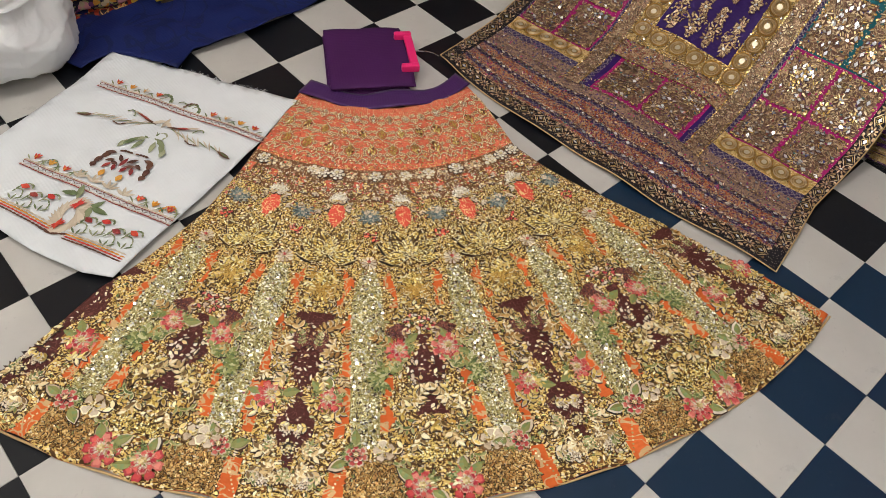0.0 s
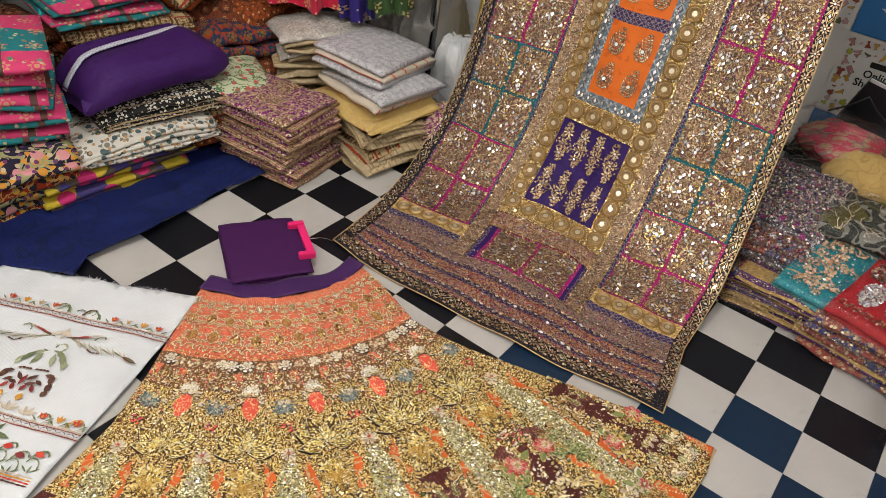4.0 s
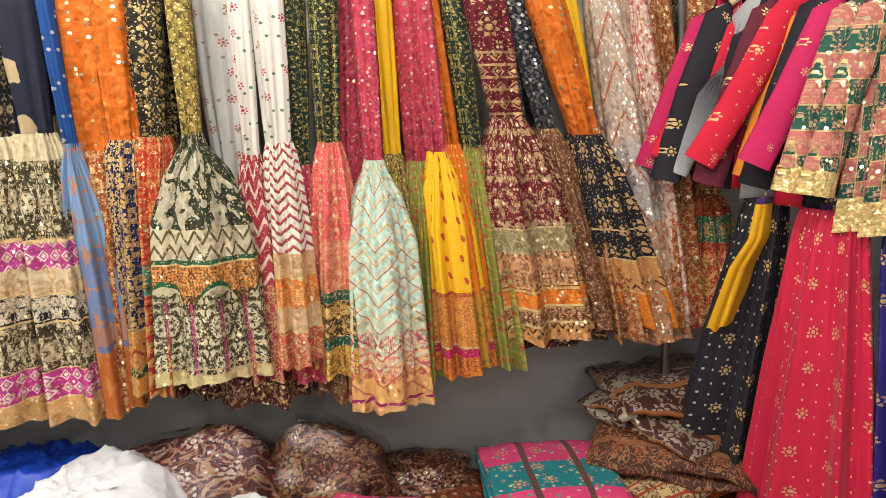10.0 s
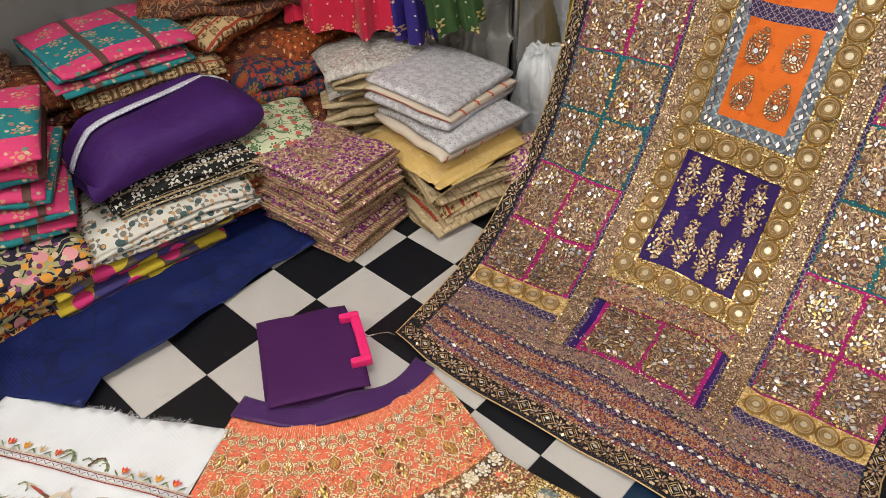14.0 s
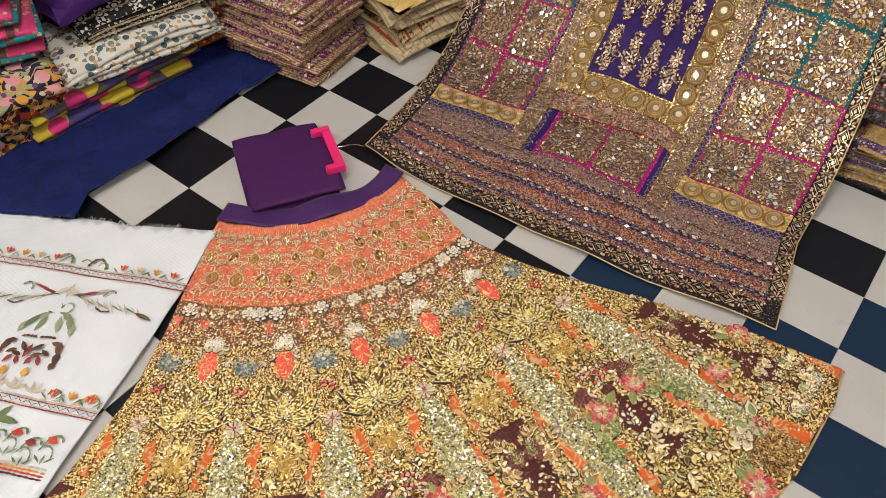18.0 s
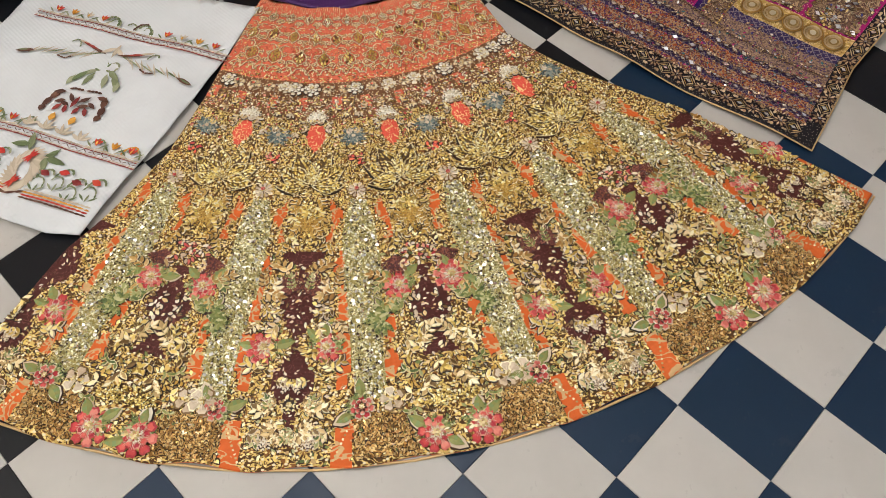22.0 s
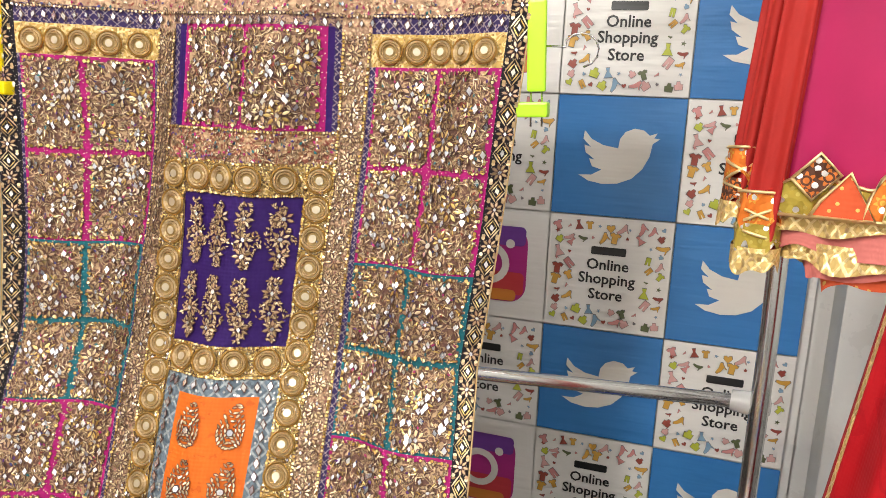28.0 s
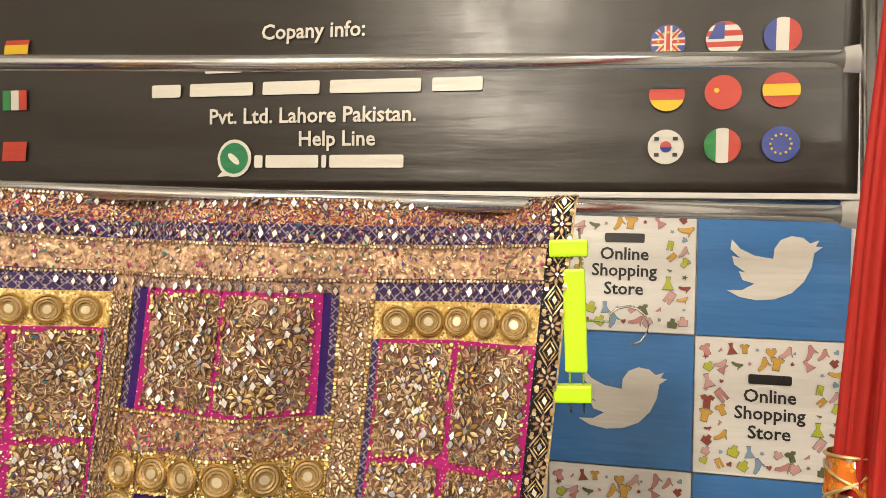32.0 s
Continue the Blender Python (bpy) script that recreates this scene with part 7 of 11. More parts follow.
    "mint": F("mint_chevron_silk", (0.5, 0.56, 0.44), [("vee", 11, 0.42, (0.6, 0.56, 0.4), 0, 0.1, 0.7), ("vee", 11, 0.14, (0.66, 0.38, 0.14), 0.2, 0.0, 0.7), ("vee", 5.5, 0.06, (0.4, 0.08, 0.1), 0, 0.02, 0.7), ("vee", 22, 0.1, (0.36, 0.5, 0.4), 0, 0.2, 0.7), dam(14, 0.54, (0.5, 0.09, 0.1), 0, 0.08, 0.2), spot(0.03)], [(0, (0.64, 0.36, 0.15)), (0.02, (0.3, 0.02, 0.12)), (0.03, (0.66, 0.36, 0.13)), (0.1, (0.64, 0.4, 0.22)), (0.15, (0.5, 0.55, 0.4)), (0.24, (0.5, 0.66, 0.55)), (0.42, (0.46, 0.62, 0.54))]),
    "yellow_band": F("yellow_banded_silk", YEL_, [("paisley", 20, 0.2, (0.45, 0.06, 0.03), 0, 0.22, 0.6), dam(18, 0.52, (0.36, 0.12, 0.03), 0.1, 0.07, 0.22), dam(18, 0.5, (0.3, 0.06, 0.02), 0, 0, 0.05)], [(0, (0.56, 0.18, 0.02)), (0.05, (0.4, 0.01, 0.09)), (0.075, LINE), (0.08, (0.56, 0.22, 0.04)), (0.21, (0.4, 0.06, 0.03)), (0.22, (0.76, 0.43, 0.008))], foil=True),
    "orange_dot": F("orange_dot_silk", (0.65, 0.2, 0.02), [("dots", 42, 0.15, (0.75, 0.5, 0.2), 0.5, 0.2, 0.6), dam(10, 0.5, (0.14, 0.14, 0.02), 0, 0, 0.2)], [(0, (0.5, 0.24, 0.03)), (0.2, (0.64, 0.17, 0.01))]),
    "maroon_skirt": F("maroon_banded_silk", MAR_, [("zig", 40, 0.3, (0.05, 0.03, 0.02), 0, 0.02, 0.045), dam(20, 0.5, (0.12, 0.03, 0.02), 0, 0.05, 0.09), ("stripe", 90, 0.3, (0.2, 0.04, 0.02), 0, 0.135, 0.15), dam(18, 0.5, (0.2, 0.08, 0.04), 0.1, 0.15, 0.24), ("zig", 18, 0.2, (0.5, 0.38, 0.2), 0.4, 0.24, 0.3), dam(11, 0.54, (0.5, 0.36, 0.18), 0.4, 0.3, 0.6), ("posy", 26, 0.24, (0.5, 0.36, 0.2), 0.4, 0.3, 0.6), spot(0.1)],
        [(0, (0.5, 0.24, 0.08)), (0.045, LINE), (0.05, (0.55, 0.3, 0.13)), (0.09, LINE), (0.095, (0.64, 0.17, 0.02)), (0.135, (0.55, 0.34, 0.12)), (0.15, (0.56, 0.28, 0.13)), (0.235, LINE), (0.24, (0.26, 0.22, 0.11)), (0.3, LINE), (0.305, (0.13, 0.012, 0.02))], foil=True),
    "black_orange": F("black_orange_silk", BLK_, [("posy", 15, 0.36, (0.5, 0.32, 0.14), 0.3, 0.2, 0.6), ("zig", 36, 0.3, (0.1, 0.03, 0.02), 0, 0.11, 0.14), dam(15, 0.57, (0.45, 0.15, 0.03), 0, 0, 0.1)], [(0, (0.64, 0.18, 0.01)), (0.1, LINE), (0.105, (0.5, 0.24, 0.08)), (0.19, LINE), (0.195, BLK_), (0.27, LINE), (0.274, BLK_)], foil=True),
    "red_band": F("red_banded_silk", (0.36, 0.04, 0.03), [("zig", 22, 0.3, (0.5, 0.3, 0.1), 0.3, 0, 0.2), dam(16, 0.53, (0.5, 0.26, 0.08), 0.3), spot(0.03)], [(0, (0.34, 0.03, 0.02)), (0.24, (0.03, 0.14, 0.1)), (0.31, (0.4, 0.04, 0.02))], foil=True),
    "maroon_dark": F("dark_maroon_net", (0.06, 0.014, 0.012), [dam(15, 0.53, (0.36, 0.22, 0.1)), spot(0.06)], foil=True),
    "olive": F("olive_gold_silk", (0.2, 0.2, 0.04), [dam(12, 0.53, (0.46, 0.34, 0.1), 0.3), ("scatter", 30, 0.16, (0.4, 0.05, 0.04), 0)]),
    "navy_motif": F("navy_gold_motif_silk", (0.016, 0.018, 0.035), [("paisley", 6.5, 0.2, (0.5, 0.38, 0.22), 0.4)]),
    "blue_silk": F("bright_blue_silk", (0.012, 0.06, 0.22), [("scatter", 30, 0.12, (0.5, 0.45, 0.4), 0.4)]),
    "olive_gold": F("olive_gold_brocade", (0.3, 0.22, 0.05), [dam(17, 0.52, (0.08, 0.06, 0.02), 0.1), ("scatter", 60, 0.16, (0.62, 0.48, 0.2), 0.6)], foil=True),
    "crimson_chevron": F("crimson_zigzag_silk", (0.3, 0.03, 0.05), [("zig", 20, 0.3, (0.6, 0.5, 0.4), 0.1, 0.24, 0.6), dam(17, 0.52, (0.5, 0.3, 0.14), 0.3, 0, 0.24)], foil=True),
    "brown_gota": F("brown_gota_net", (0.15, 0.055, 0.03), [dam(15, 0.52, (0.42, 0.25, 0.12)), spot(0.06)], foil=True),
}

RX, RZ = -2.29, 1.755
wall_rail = group_of("wall_rail", "long dull steel rail fixed along the wall", "clothes rail")
part("rail_bar", tube([(RX, -1.95, RZ + 0.01), (RX, -0.7, RZ - 0.006), (RX, 0.52, RZ)], 0.014, 12), DARKSTEEL, wall_rail, smooth=True)
for y in (-1.9, -0.7, 0.45):
    part("bracket", tube([(XW, y, RZ + 0.05), (XW + 0.09, y, RZ + 0.03), (RX, y, RZ)], 0.008, 8), DARKSTEEL, wall_rail, smooth=True)


def hung_suit(y, top, low, wt, wb, zj, hem, x=RX, seed=1, clip=(0.8, 0.7, 0.05), lean=0.0, yaw=90.0, words="", pleats=7, depth=0.1, tip=0.0):
    """A skirt or trousers with a slim upper part, hung by its waist; zj: where the flare begins."""
    ob = group_of("hung_garment", words, "garment", "garments on the wall rail", at=pose(x, y, 0, 0, 0, yaw))
    z0 = RZ - 0.075
    swing = lambda rings: [(a, b, c, d + tip * (a - hem) / (z0 - hem)) for a, b, c, d in rings]
    if top:
        folds_tube("upper_part", swing([(z0, wt * 0.9, 0.03, 0), (z0 - 0.05, wt, 0.05, 0), ((z0 + zj) / 2, wt * 0.92, 0.05, lean * 0.4), (zj - 0.012, wt * 0.66, 0.034, lean)]), FAB[top], ob, 5, 0.007, seed, n=60)
        folds_tube("flare", swing([(zj + 0.008, wt * 0.74, 0.046, lean), (zj - 0.02, wt * 0.95, 0.06, lean), (zj - 0.08, 0.5 * wt + 0.42 * wb, 0.078, lean * 1.1), (zj - 0.19, 0.12 * wt + 0.82 * wb, 0.09, lean * 1.3), (hem, wb * 1.03, depth, lean * 1.8)]), FAB[low], ob, pleats, 0.017, seed + 3, gather=0.006, n=108)
    else:
        folds_tube("skirt", swing([(z0, wt, 0.03, 0), (z0 - 0.06, wt * 1.1, 0.05, 0), ((z0 + hem) / 2, (wt + wb) / 2, depth * 0.8, lean), (hem, wb, depth, lean * 1.6)]), FAB[low], ob, pleats, 0.014, seed + 3, n=72)
    clip_hanger(ob, z0 + 0.0, wt * 0.9, clip)
    for part_ in ob.children:
        if part_.name.startswith(("hook", "bar", "clip", "hanger")):
            part_.matrix_basis = Matrix.Translation((tip, 0, 0)) @ part_.matrix_basis
    return ob


# where the hem and the top hang along the rail, then fabrics, half widths, the height of the flare's seam and of the hem, and how far it stands out
SUITS = [
    (-1.62, -1.6, "black_paisley", "bands_white", 0.1, 0.13, 1.33, 0.69, 0.0, "black paisley top over a banded white brocade skirt"),
    (-1.42, -1.4, "black_paisley", "bands_white", 0.08, 0.12, 1.34, 0.7, 0.02, "banded white, gold and magenta brocade skirt on a hanger"),
    (-1.28, -1.33, "navy_motif", "bands_white", 0.055, 0.085, 1.345, 0.695, 0.045, "white brocade skirt with black and magenta bands"),
    (-1.2, -1.262, "blue_silk", "blue_orange", 0.017, 0.06, 1.32, 0.69, 0.0, "blue and orange trousers hung by the waist"),
    (-1.2, -1.2, "orange_plain", "rust_net", 0.06, 0.05, 1.3, 0.68, -0.03, "orange crepe top with a russet hem"),
    (-1.125, -1.125, "orange_plain", "navy_floral", 0.045, 0.05, 1.325, 0.735, 0.03, "orange top with navy and gold floral trousers"),
    (-1.07, -1.06, "blk_gold", "red_band", 0.045, 0.04, 1.33, 0.74, 0.0, "black and gold net suit with a russet flare"),
    (-1.01, -1.015, "blk_gold", "maroon_dark", 0.04, 0.09, 1.3, 0.7, -0.05, "black and gold net suit with a maroon hem"),
    (-0.962, -0.985, "olive_gold", "arch_white", 0.028, 0.138, 1.335, 0.763, 0.06, "ivory arch-patterned skirt with a green border"),
    (-0.87, -0.915, "grey_bud", "maroon_dark", 0.05, 0.12, 1.22, 0.67, -0.03, "grey net suit with small buds and a maroon hem"),
    (-0.84, -0.855, "white_bud", "crimson_chevron", 0.026, 0.06, 1.28, 0.74, 0.02, "ivory trousers with a crimson patterned flare"),
    (-0.77, -0.79, "white_bud", "chevron_white", 0.036, 0.055, 1.31, 0.78, 0.04, "ivory suit with printed buds and red zigzag flare"),
    (-0.735, -0.735, "green_gold", "rose", 0.035, 0.045, 1.25, 0.72, -0.01, "green and gold brocade with a rose flare"),
    (-0.663, -0.66, "green_gold", "coral", 0.035, 0.065, 1.305, 0.742, 0.05, "coral silk flare under a green and gold top"),
    (-0.62, -0.59, "rose", "brown_gota", 0.04, 0.1, 1.2, 0.66, -0.03, "rose sequinned suit with a brown net hem"),
    (-0.535, -0.575, "rose", "mint", 0.028, 0.105, 1.262, 0.65, 0.065, "mint zigzag silk trousers under a rose top"),
    (-0.475, -0.525, "yellow", "olive_gold", 0.03, 0.05, 1.27, 0.72, 0.02, "bright yellow crepe top with an olive gold flare"),
    (-0.42, -0.46, "rose", "olive", 0.036, 0.05, 1.25, 0.7, -0.02, "rose net top with an olive printed flare"),
    (-0.345, -0.44, "rose", "yellow_band", 0.026, 0.075, 1.275, 0.716, 0.055, "yellow and orange banded silk trousers"),
    (-0.27, -0.405, "orange_plain", "orange_dot", 0.026, 0.055, 1.29, 0.72, 0.025, "orange dotted silk flare under an orange top"),
    (-0.225, -0.36, "green_gold", "olive", 0.03, 0.045, 1.28, 0.712, 0.0, "green and gold top with an olive printed flare"),
    (-0.096, -0.29, "maroon_mirror", "maroon_skirt", 0.052, 0.138, 1.35, 0.785, 0.055, "maroon and gold mirror-work tiered skirt"),
    (-0.06, -0.23, "navy_sequin", "maroon_dark", 0.04, 0.145, 1.32, 0.745, -0.03, "dark maroon net skirt behind the tiered skirt"),
    (0.06, -0.2, "navy_sequin", "brown_gota", 0.035, 0.06, 1.32, 0.79, 0.0, "silver-grey sequinned top with a brown flare"),
    (0.175, -0.15, "orange_plain", "black_orange", 0.045, 0.078, 1.305, 0.795, 0.045, "orange top with a black and orange silk flare"),
    (0.13, -0.06, "yellow", "rust_net", 0.03, 0.06, 1.34, 0.76, 0.0, "yellow crepe top with a russet net flare"),
    (0.235, 0.06, None, "peach_sequin", 0.055, 0.09, 1.2, 0.74, 0.02, "peach and grey sequinned long skirt"),
    (0.285, 0.13, None, "cream_pink", 0.03, 0.05, 1.2, 0.78, 0.01, "cream and pink sequinned narrow garment"),
    (0.3, 0.18, None, "rust_net", 0.05, 0.07, 1.2, 0.78, -0.02, "rust and gold sequinned net garment"),
    (0.34, 0.24, None, "blk_gold", 0.06, 0.08, 1.2, 0.82, -0.04, "black and gold sequinned net garment"),
    (0.39, 0.33, "rust_net", "red_band", 0.06, 0.1, 1.12, 0.77, 0.02, "red and teal banded silk flare"),
]
for i, (y, ytop, top, low, wt, wb, zj, hem, out, words) in enumerate(SUITS):
    hung_suit(y, top, low, wt, wb, zj, hem, RX + 0.02 + 0.02 * math.sin(i * 2.3) + out, i, [(0.78, 0.7, 0.04), (0.7, 0.7, 0.7), (0.04, 0.1, 0.3), (0.05, 0.25, 0.08)][i % 4], 0.0, 90 + 10 * math.sin(i * 1.9), words, tip=ytop - y)

# ---- second rail, out from the corner ----
RA, RB = Vector((-2.24, 0.27, 1.775)), Vector((-1.42, 0.62, 1.735))
rail2 = group_of("corner_rail", "short steel rail standing out from the corner", "clothes rail")
part("rail_bar", tube([RA, RB], 0.014, 12), DARKSTEEL, rail2, smooth=True)
part("rail_bar", tube([RB, (-1.462, 0.764, 1.73)], 0.011, 10), DARKSTEEL, rail2, smooth=True)
part("lower_bar", tube([(-2.23, 0.276, 1.205), (-1.44, 0.614, 1.205)], 0.009, 10), DARKSTEEL, rail2, smooth=True)
part("support", tube([(-2.24, 0.27, 0), (-2.24, 0.27, 1.775)], 0.013, 10), DARKSTEEL, rail2, smooth=True)

motif = lambda s, r, c=(0.6, 0.42, 0.18): ("posy", s, r, c, 0.5)
LF = {
    "black": F("black_motif_silk", BLK_, [motif(10.5, 0.17), ("dots", 30, 0.1, (0.6, 0.55, 0.4), 0.6)], rough=0.5),
    "red": F("crimson_motif_silk", (0.47, 0.012, 0.045), [motif(10, 0.15), ("dots", 26, 0.075, (0.75, 0.6, 0.4), 0.6)], rough=0.42, sheen=0.3),
    "blue": F("royal_blue_motif_silk", (0.024, 0.015, 0.14), [motif(10, 0.15), ("dots", 26, 0.08, (0.7, 0.62, 0.45), 0.6)], rough=0.42),
    "green": F("bottle_green_motif_silk", (0.032, 0.072, 0.022), [motif(9.5, 0.16), ("dots", 26, 0.08, (0.6, 0.55, 0.36), 0.6)], rough=0.5),
    "dgreen": F("dark_green_silk", (0.008, 0.032, 0.018), [motif(9, 0.16, (0.5, 0.4, 0.18)), ("dots", 24, 0.07, (0.5, 0.45, 0.3), 0.5)], rough=0.5),
    "mustard": F("mustard_silk", (0.6, 0.32, 0.01), (), rough=0.5),
}


def long_skirt(mat, x, off, w0, w1, z0, z1, yaw, words, seed, pleats=6, swing=0.0):
    """A gathered skirt clipped under the lower bar; x: its middle along the bar, off: how far it stands out, swing: how far its hem hangs aside."""
    y = 0.27 + (x + 2.24) * 0.427
    ob = group_of("long_skirt", words, "skirt", "long silk skirts on the corner rail", at=pose(x + 0.393 * off, y - 0.92 * off, 0, 0, 0, yaw))
    folds_tube("skirt_cloth", [(z0, w0 * 0.8, 0.03, 0), (z0 - 0.08, w0 * 0.92, 0.042, swing * 0.06), ((z0 + z1) / 2, w0 * 0.48 + w1 * 0.5, 0.058, swing * 0.5), (z1, w1, 0.072, swing)], LF[mat], ob, pleats + 2, 0.02 * min(1.0, w1 / 0.06), seed, gather=0.004 * min(1.0, w0 / 0.06), n=110)
    part("waist_tape", boxed((w0 * 1.5, 0.04, 0.02), (0, 0, z0 + 0.004), 0.006), VIOLET, ob)
    part("hook", tube([(0, 0, z0), (0, 0.004, z0 + 0.03), (0, 0.012, z0 + 0.045)], 0.0025, 6), STEEL, ob, smooth=True)
    return ob


long_skirt("black", -1.97, 0.03, 0.06, 0.105, 1.165, 0.415, 27, "black silk skirt with scattered gold motifs", 11, 4, -0.095)
long_skirt("red", -1.81, 0.05, 0.088, 0.15, 1.16, 0.375, 25, "crimson silk skirt with gold motifs and soft pleats", 12, 5, 0.0)
long_skirt("blue", -1.69, 0.0, 0.05, 0.062, 1.16, 0.35, 26, "royal blue silk skirt with gold motifs", 13, 4, 0.085)
long_skirt("green", -1.625, 0.03, 0.045, 0.062, 1.17, 0.395, 30, "bottle green silk skirt with gold motifs", 14, 4, 0.13)
long_skirt("dgreen", -1.52, -0.03, 0.085, 0.11, 1.17, 0.56, 30, "very dark green silk skirt beside the post", 15, 5, 0.11)
long_skirt("mustard", -1.945, 0.085, 0.016, 0.018, 1.16, 0.85, 27, "narrow mustard yellow silk sash", 16, 2, -0.075)


def tube_uv(ob):
    """Rough UVs in metres for sleeves and cuffs."""
    lay = ob.data.uv_layers.new(name="UVMap")
    idx = np.empty(len(ob.data.loops), dtype=np.int32)
    ob.data.loops.foreach_get("vertex_index", idx)
    co = np.empty(len(ob.data.vertices) * 3, dtype=np.float32)
    ob.data.vertices.foreach_get("co", co)
    co = co.reshape(-1, 3)
    lay.data.foreach_set("uv", np.stack([co[idx, 0] + co[idx, 1] * 2, co[idx, 2]], 1).ravel())


def blouse(mat, trim, x, y, z, yaw, words, lean=8, w=0.15, h=0.44, sleeve=True, seed=0):
    """A short blouse on a hanger, sleeves hanging at the sides."""
    ob = group_of("blouse", words, "blouse", "blouses on the corner rail", at=pose(x, y, z, 0, 0, yaw))

    def body(a, b, s):
        q = (a - 0.5) * 2
        half = w * (0.62 + 0.38 * min(1, b * 4)) * (1 - 0.08 * math.sin(b * 3))
        zz = -b * h - (abs(q) ** 1.6) * 0.05 * max(0, 1 - b * 4) + 0.006 * math.sin(q * 4 + seed)
        return (q * half, s * (0.028 * (1 - q * q) + 0.014) + 0.006 * math.sin(q * 6 + b * 3 + seed), zz), (q * half + 1, h - b * h)

    sheet("front", lambda a, b: body(a, b, -1), 24, 20, mat, ob, thick=-0.002)
    sheet("back", lambda a, b: body(a, b, 1), 24, 20, mat, ob, thick=0.002)
    if trim:
        sheet("hem_band", lambda a, b: (lambda p, w_: ((p[0] * 1.01, p[1] - 0.005, p[2]), w_))(*body(a, 0.86 + 0.14 * b, -1)), 24, 4, trim, ob)
    if sleeve:
        for s in (-1, 1):
            a = radians(lean)
            rings = [(s * w * 0.72, -0.012), (s * (w * 0.9 + 0.05 * math.sin(a)), -0.08), (s * (w * 0.98 + 0.2 * math.sin(a)), -0.25), (s * (w * 1.0 + 0.36 * math.sin(a)), -0.43 - 0.04 * math.sin(seed * 2.1))]
            bm = bmesh.new()
            tube([(rx, -0.004, rz) for rx, rz in rings], [0.026, 0.037, 0.036, 0.038], 18, bm, False)
            for v in bm.verts:
                v.co.y = v.co.y * 0.42 + 0.006 * math.sin(v.co.z * 26 + seed)
            ob2 = part("sleeve", bm, mat, ob, smooth=True)
            tube_uv(ob2)
            if trim:
                cb_ = tube([(rings[3][0] - s * 0.008, -0.002, rings[3][1] + 0.05), (rings[3][0], -0.002, rings[3][1] - 0.004)], [0.038, 0.041], 18, None, False)
                for v in cb_.verts:
                    v.co.y = v.co.y * 0.46 + 0.006 * math.sin(v.co.z * 26 + seed)
                tube_uv(part("cuff", cb_, GOTA, ob, "gold cuff", smooth=True))
    part("hanger", tube([(-w * 0.85, 0, -0.045), (-w * 0.4, 0, -0.005), (0, 0, 0.012), (w * 0.4, 0, -0.005), (w * 0.85, 0, -0.045)], 0.008, 8), HANGERWOOD, ob, "pale plastic hanger", True)
    part("hanger_hook", tube([(0, 0, 0.01), (0, 0, 0.05), (0.012, 0, 0.075), (0, 0, 0.092), (-0.014, 0, 0.085)], 0.0022, 6), STEEL, ob, smooth=True)
    return ob


HANGERWOOD = plain("beige_plastic", (0.6, 0.48, 0.3), 0.45)
GOTA = fabric("gold_gota_trim", (0.6, 0.42, 0.15), [("lattice", 55, 0.25, (0.85, 0.68, 0.35), 0.8), seq(220, 0.3)])
BL = {
    "red": F("red_motif_cotton", (0.5, 0.012, 0.035), [motif(13, 0.15), ("dots", 30, 0.07, (0.6, 0.45, 0.25), 0.4)]),
    "pink": F("pink_motif_cotton", (0.44, 0.014, 0.085), [motif(14, 0.14)]),
    "grey": F("grey_lining", (0.34, 0.34, 0.35), ()),
    "maroon": F("maroon_motif_cotton", (0.1, 0.012, 0.025), [motif(12, 0.15)]),
    "black": F("black_motif_cotton", BLK_, [motif(12, 0.16)]),
    "orange": F("orange_cotton", (0.62, 0.2, 0.02), ()),
    "multi": F("multicolour_check_silk", (0.45, 0.14, 0.12), [("check", 9.5, 0.5, (0.02, 0.085, 0.06), 0), ("posy", 26, 0.34, (0.52, 0.24, 0.17), 0), dam(22, 0.57, (0.5, 0.36, 0.18), 0.4), ("pinstripe", 19, 0.05, (0.6, 0.45, 0.2), 0.5), ("stripe", 19, 0.05, (0.6, 0.45, 0.2), 0.5), spot(0.06)]),
}
for k, (mt, q, words, ln) in enumerate((("pink", 0.26, "pink cotton blouse with gold motifs", 16), ("black", 0.3, "black cotton blouse between red ones", 14), ("red", 0.34, "red cotton blouse with gold motifs", 20), ("grey", 0.39, "pale grey lining blouse", 22), ("maroon", 0.44, "maroon cotton blouse with gold motifs", 14), ("red", 0.49, "red cotton blouse with one sleeve forward", 24), ("orange", 0.53, "orange cotton blouse mostly covered", 10), ("black", 0.565, "black cotton blouse with gold motifs", 12), ("pink", 0.6, "bright pink blouse with gold motifs", 18))):
    p = RA.lerp(RB, q)
    blouse(BL[mt], None, p.x, p.y, 1.655 + 0.01 * math.sin(k * 2), 58 + 7 * math.sin(k * 1.7), words, ln + 4, 0.125, 0.47 + 0.04 * math.sin(k * 3), seed=k)
for q, words in ((0.66, "multicoloured mirror-work blouse with a gold hem"), (0.72, "green and coral checked blouse with a gold hem")):
    p = RA.lerp(RB, q)
    blouse(BL["multi"], GOTA, p.x, p.y, 1.65, 62, words, 14, 0.14, 0.53, seed=int(q * 100))


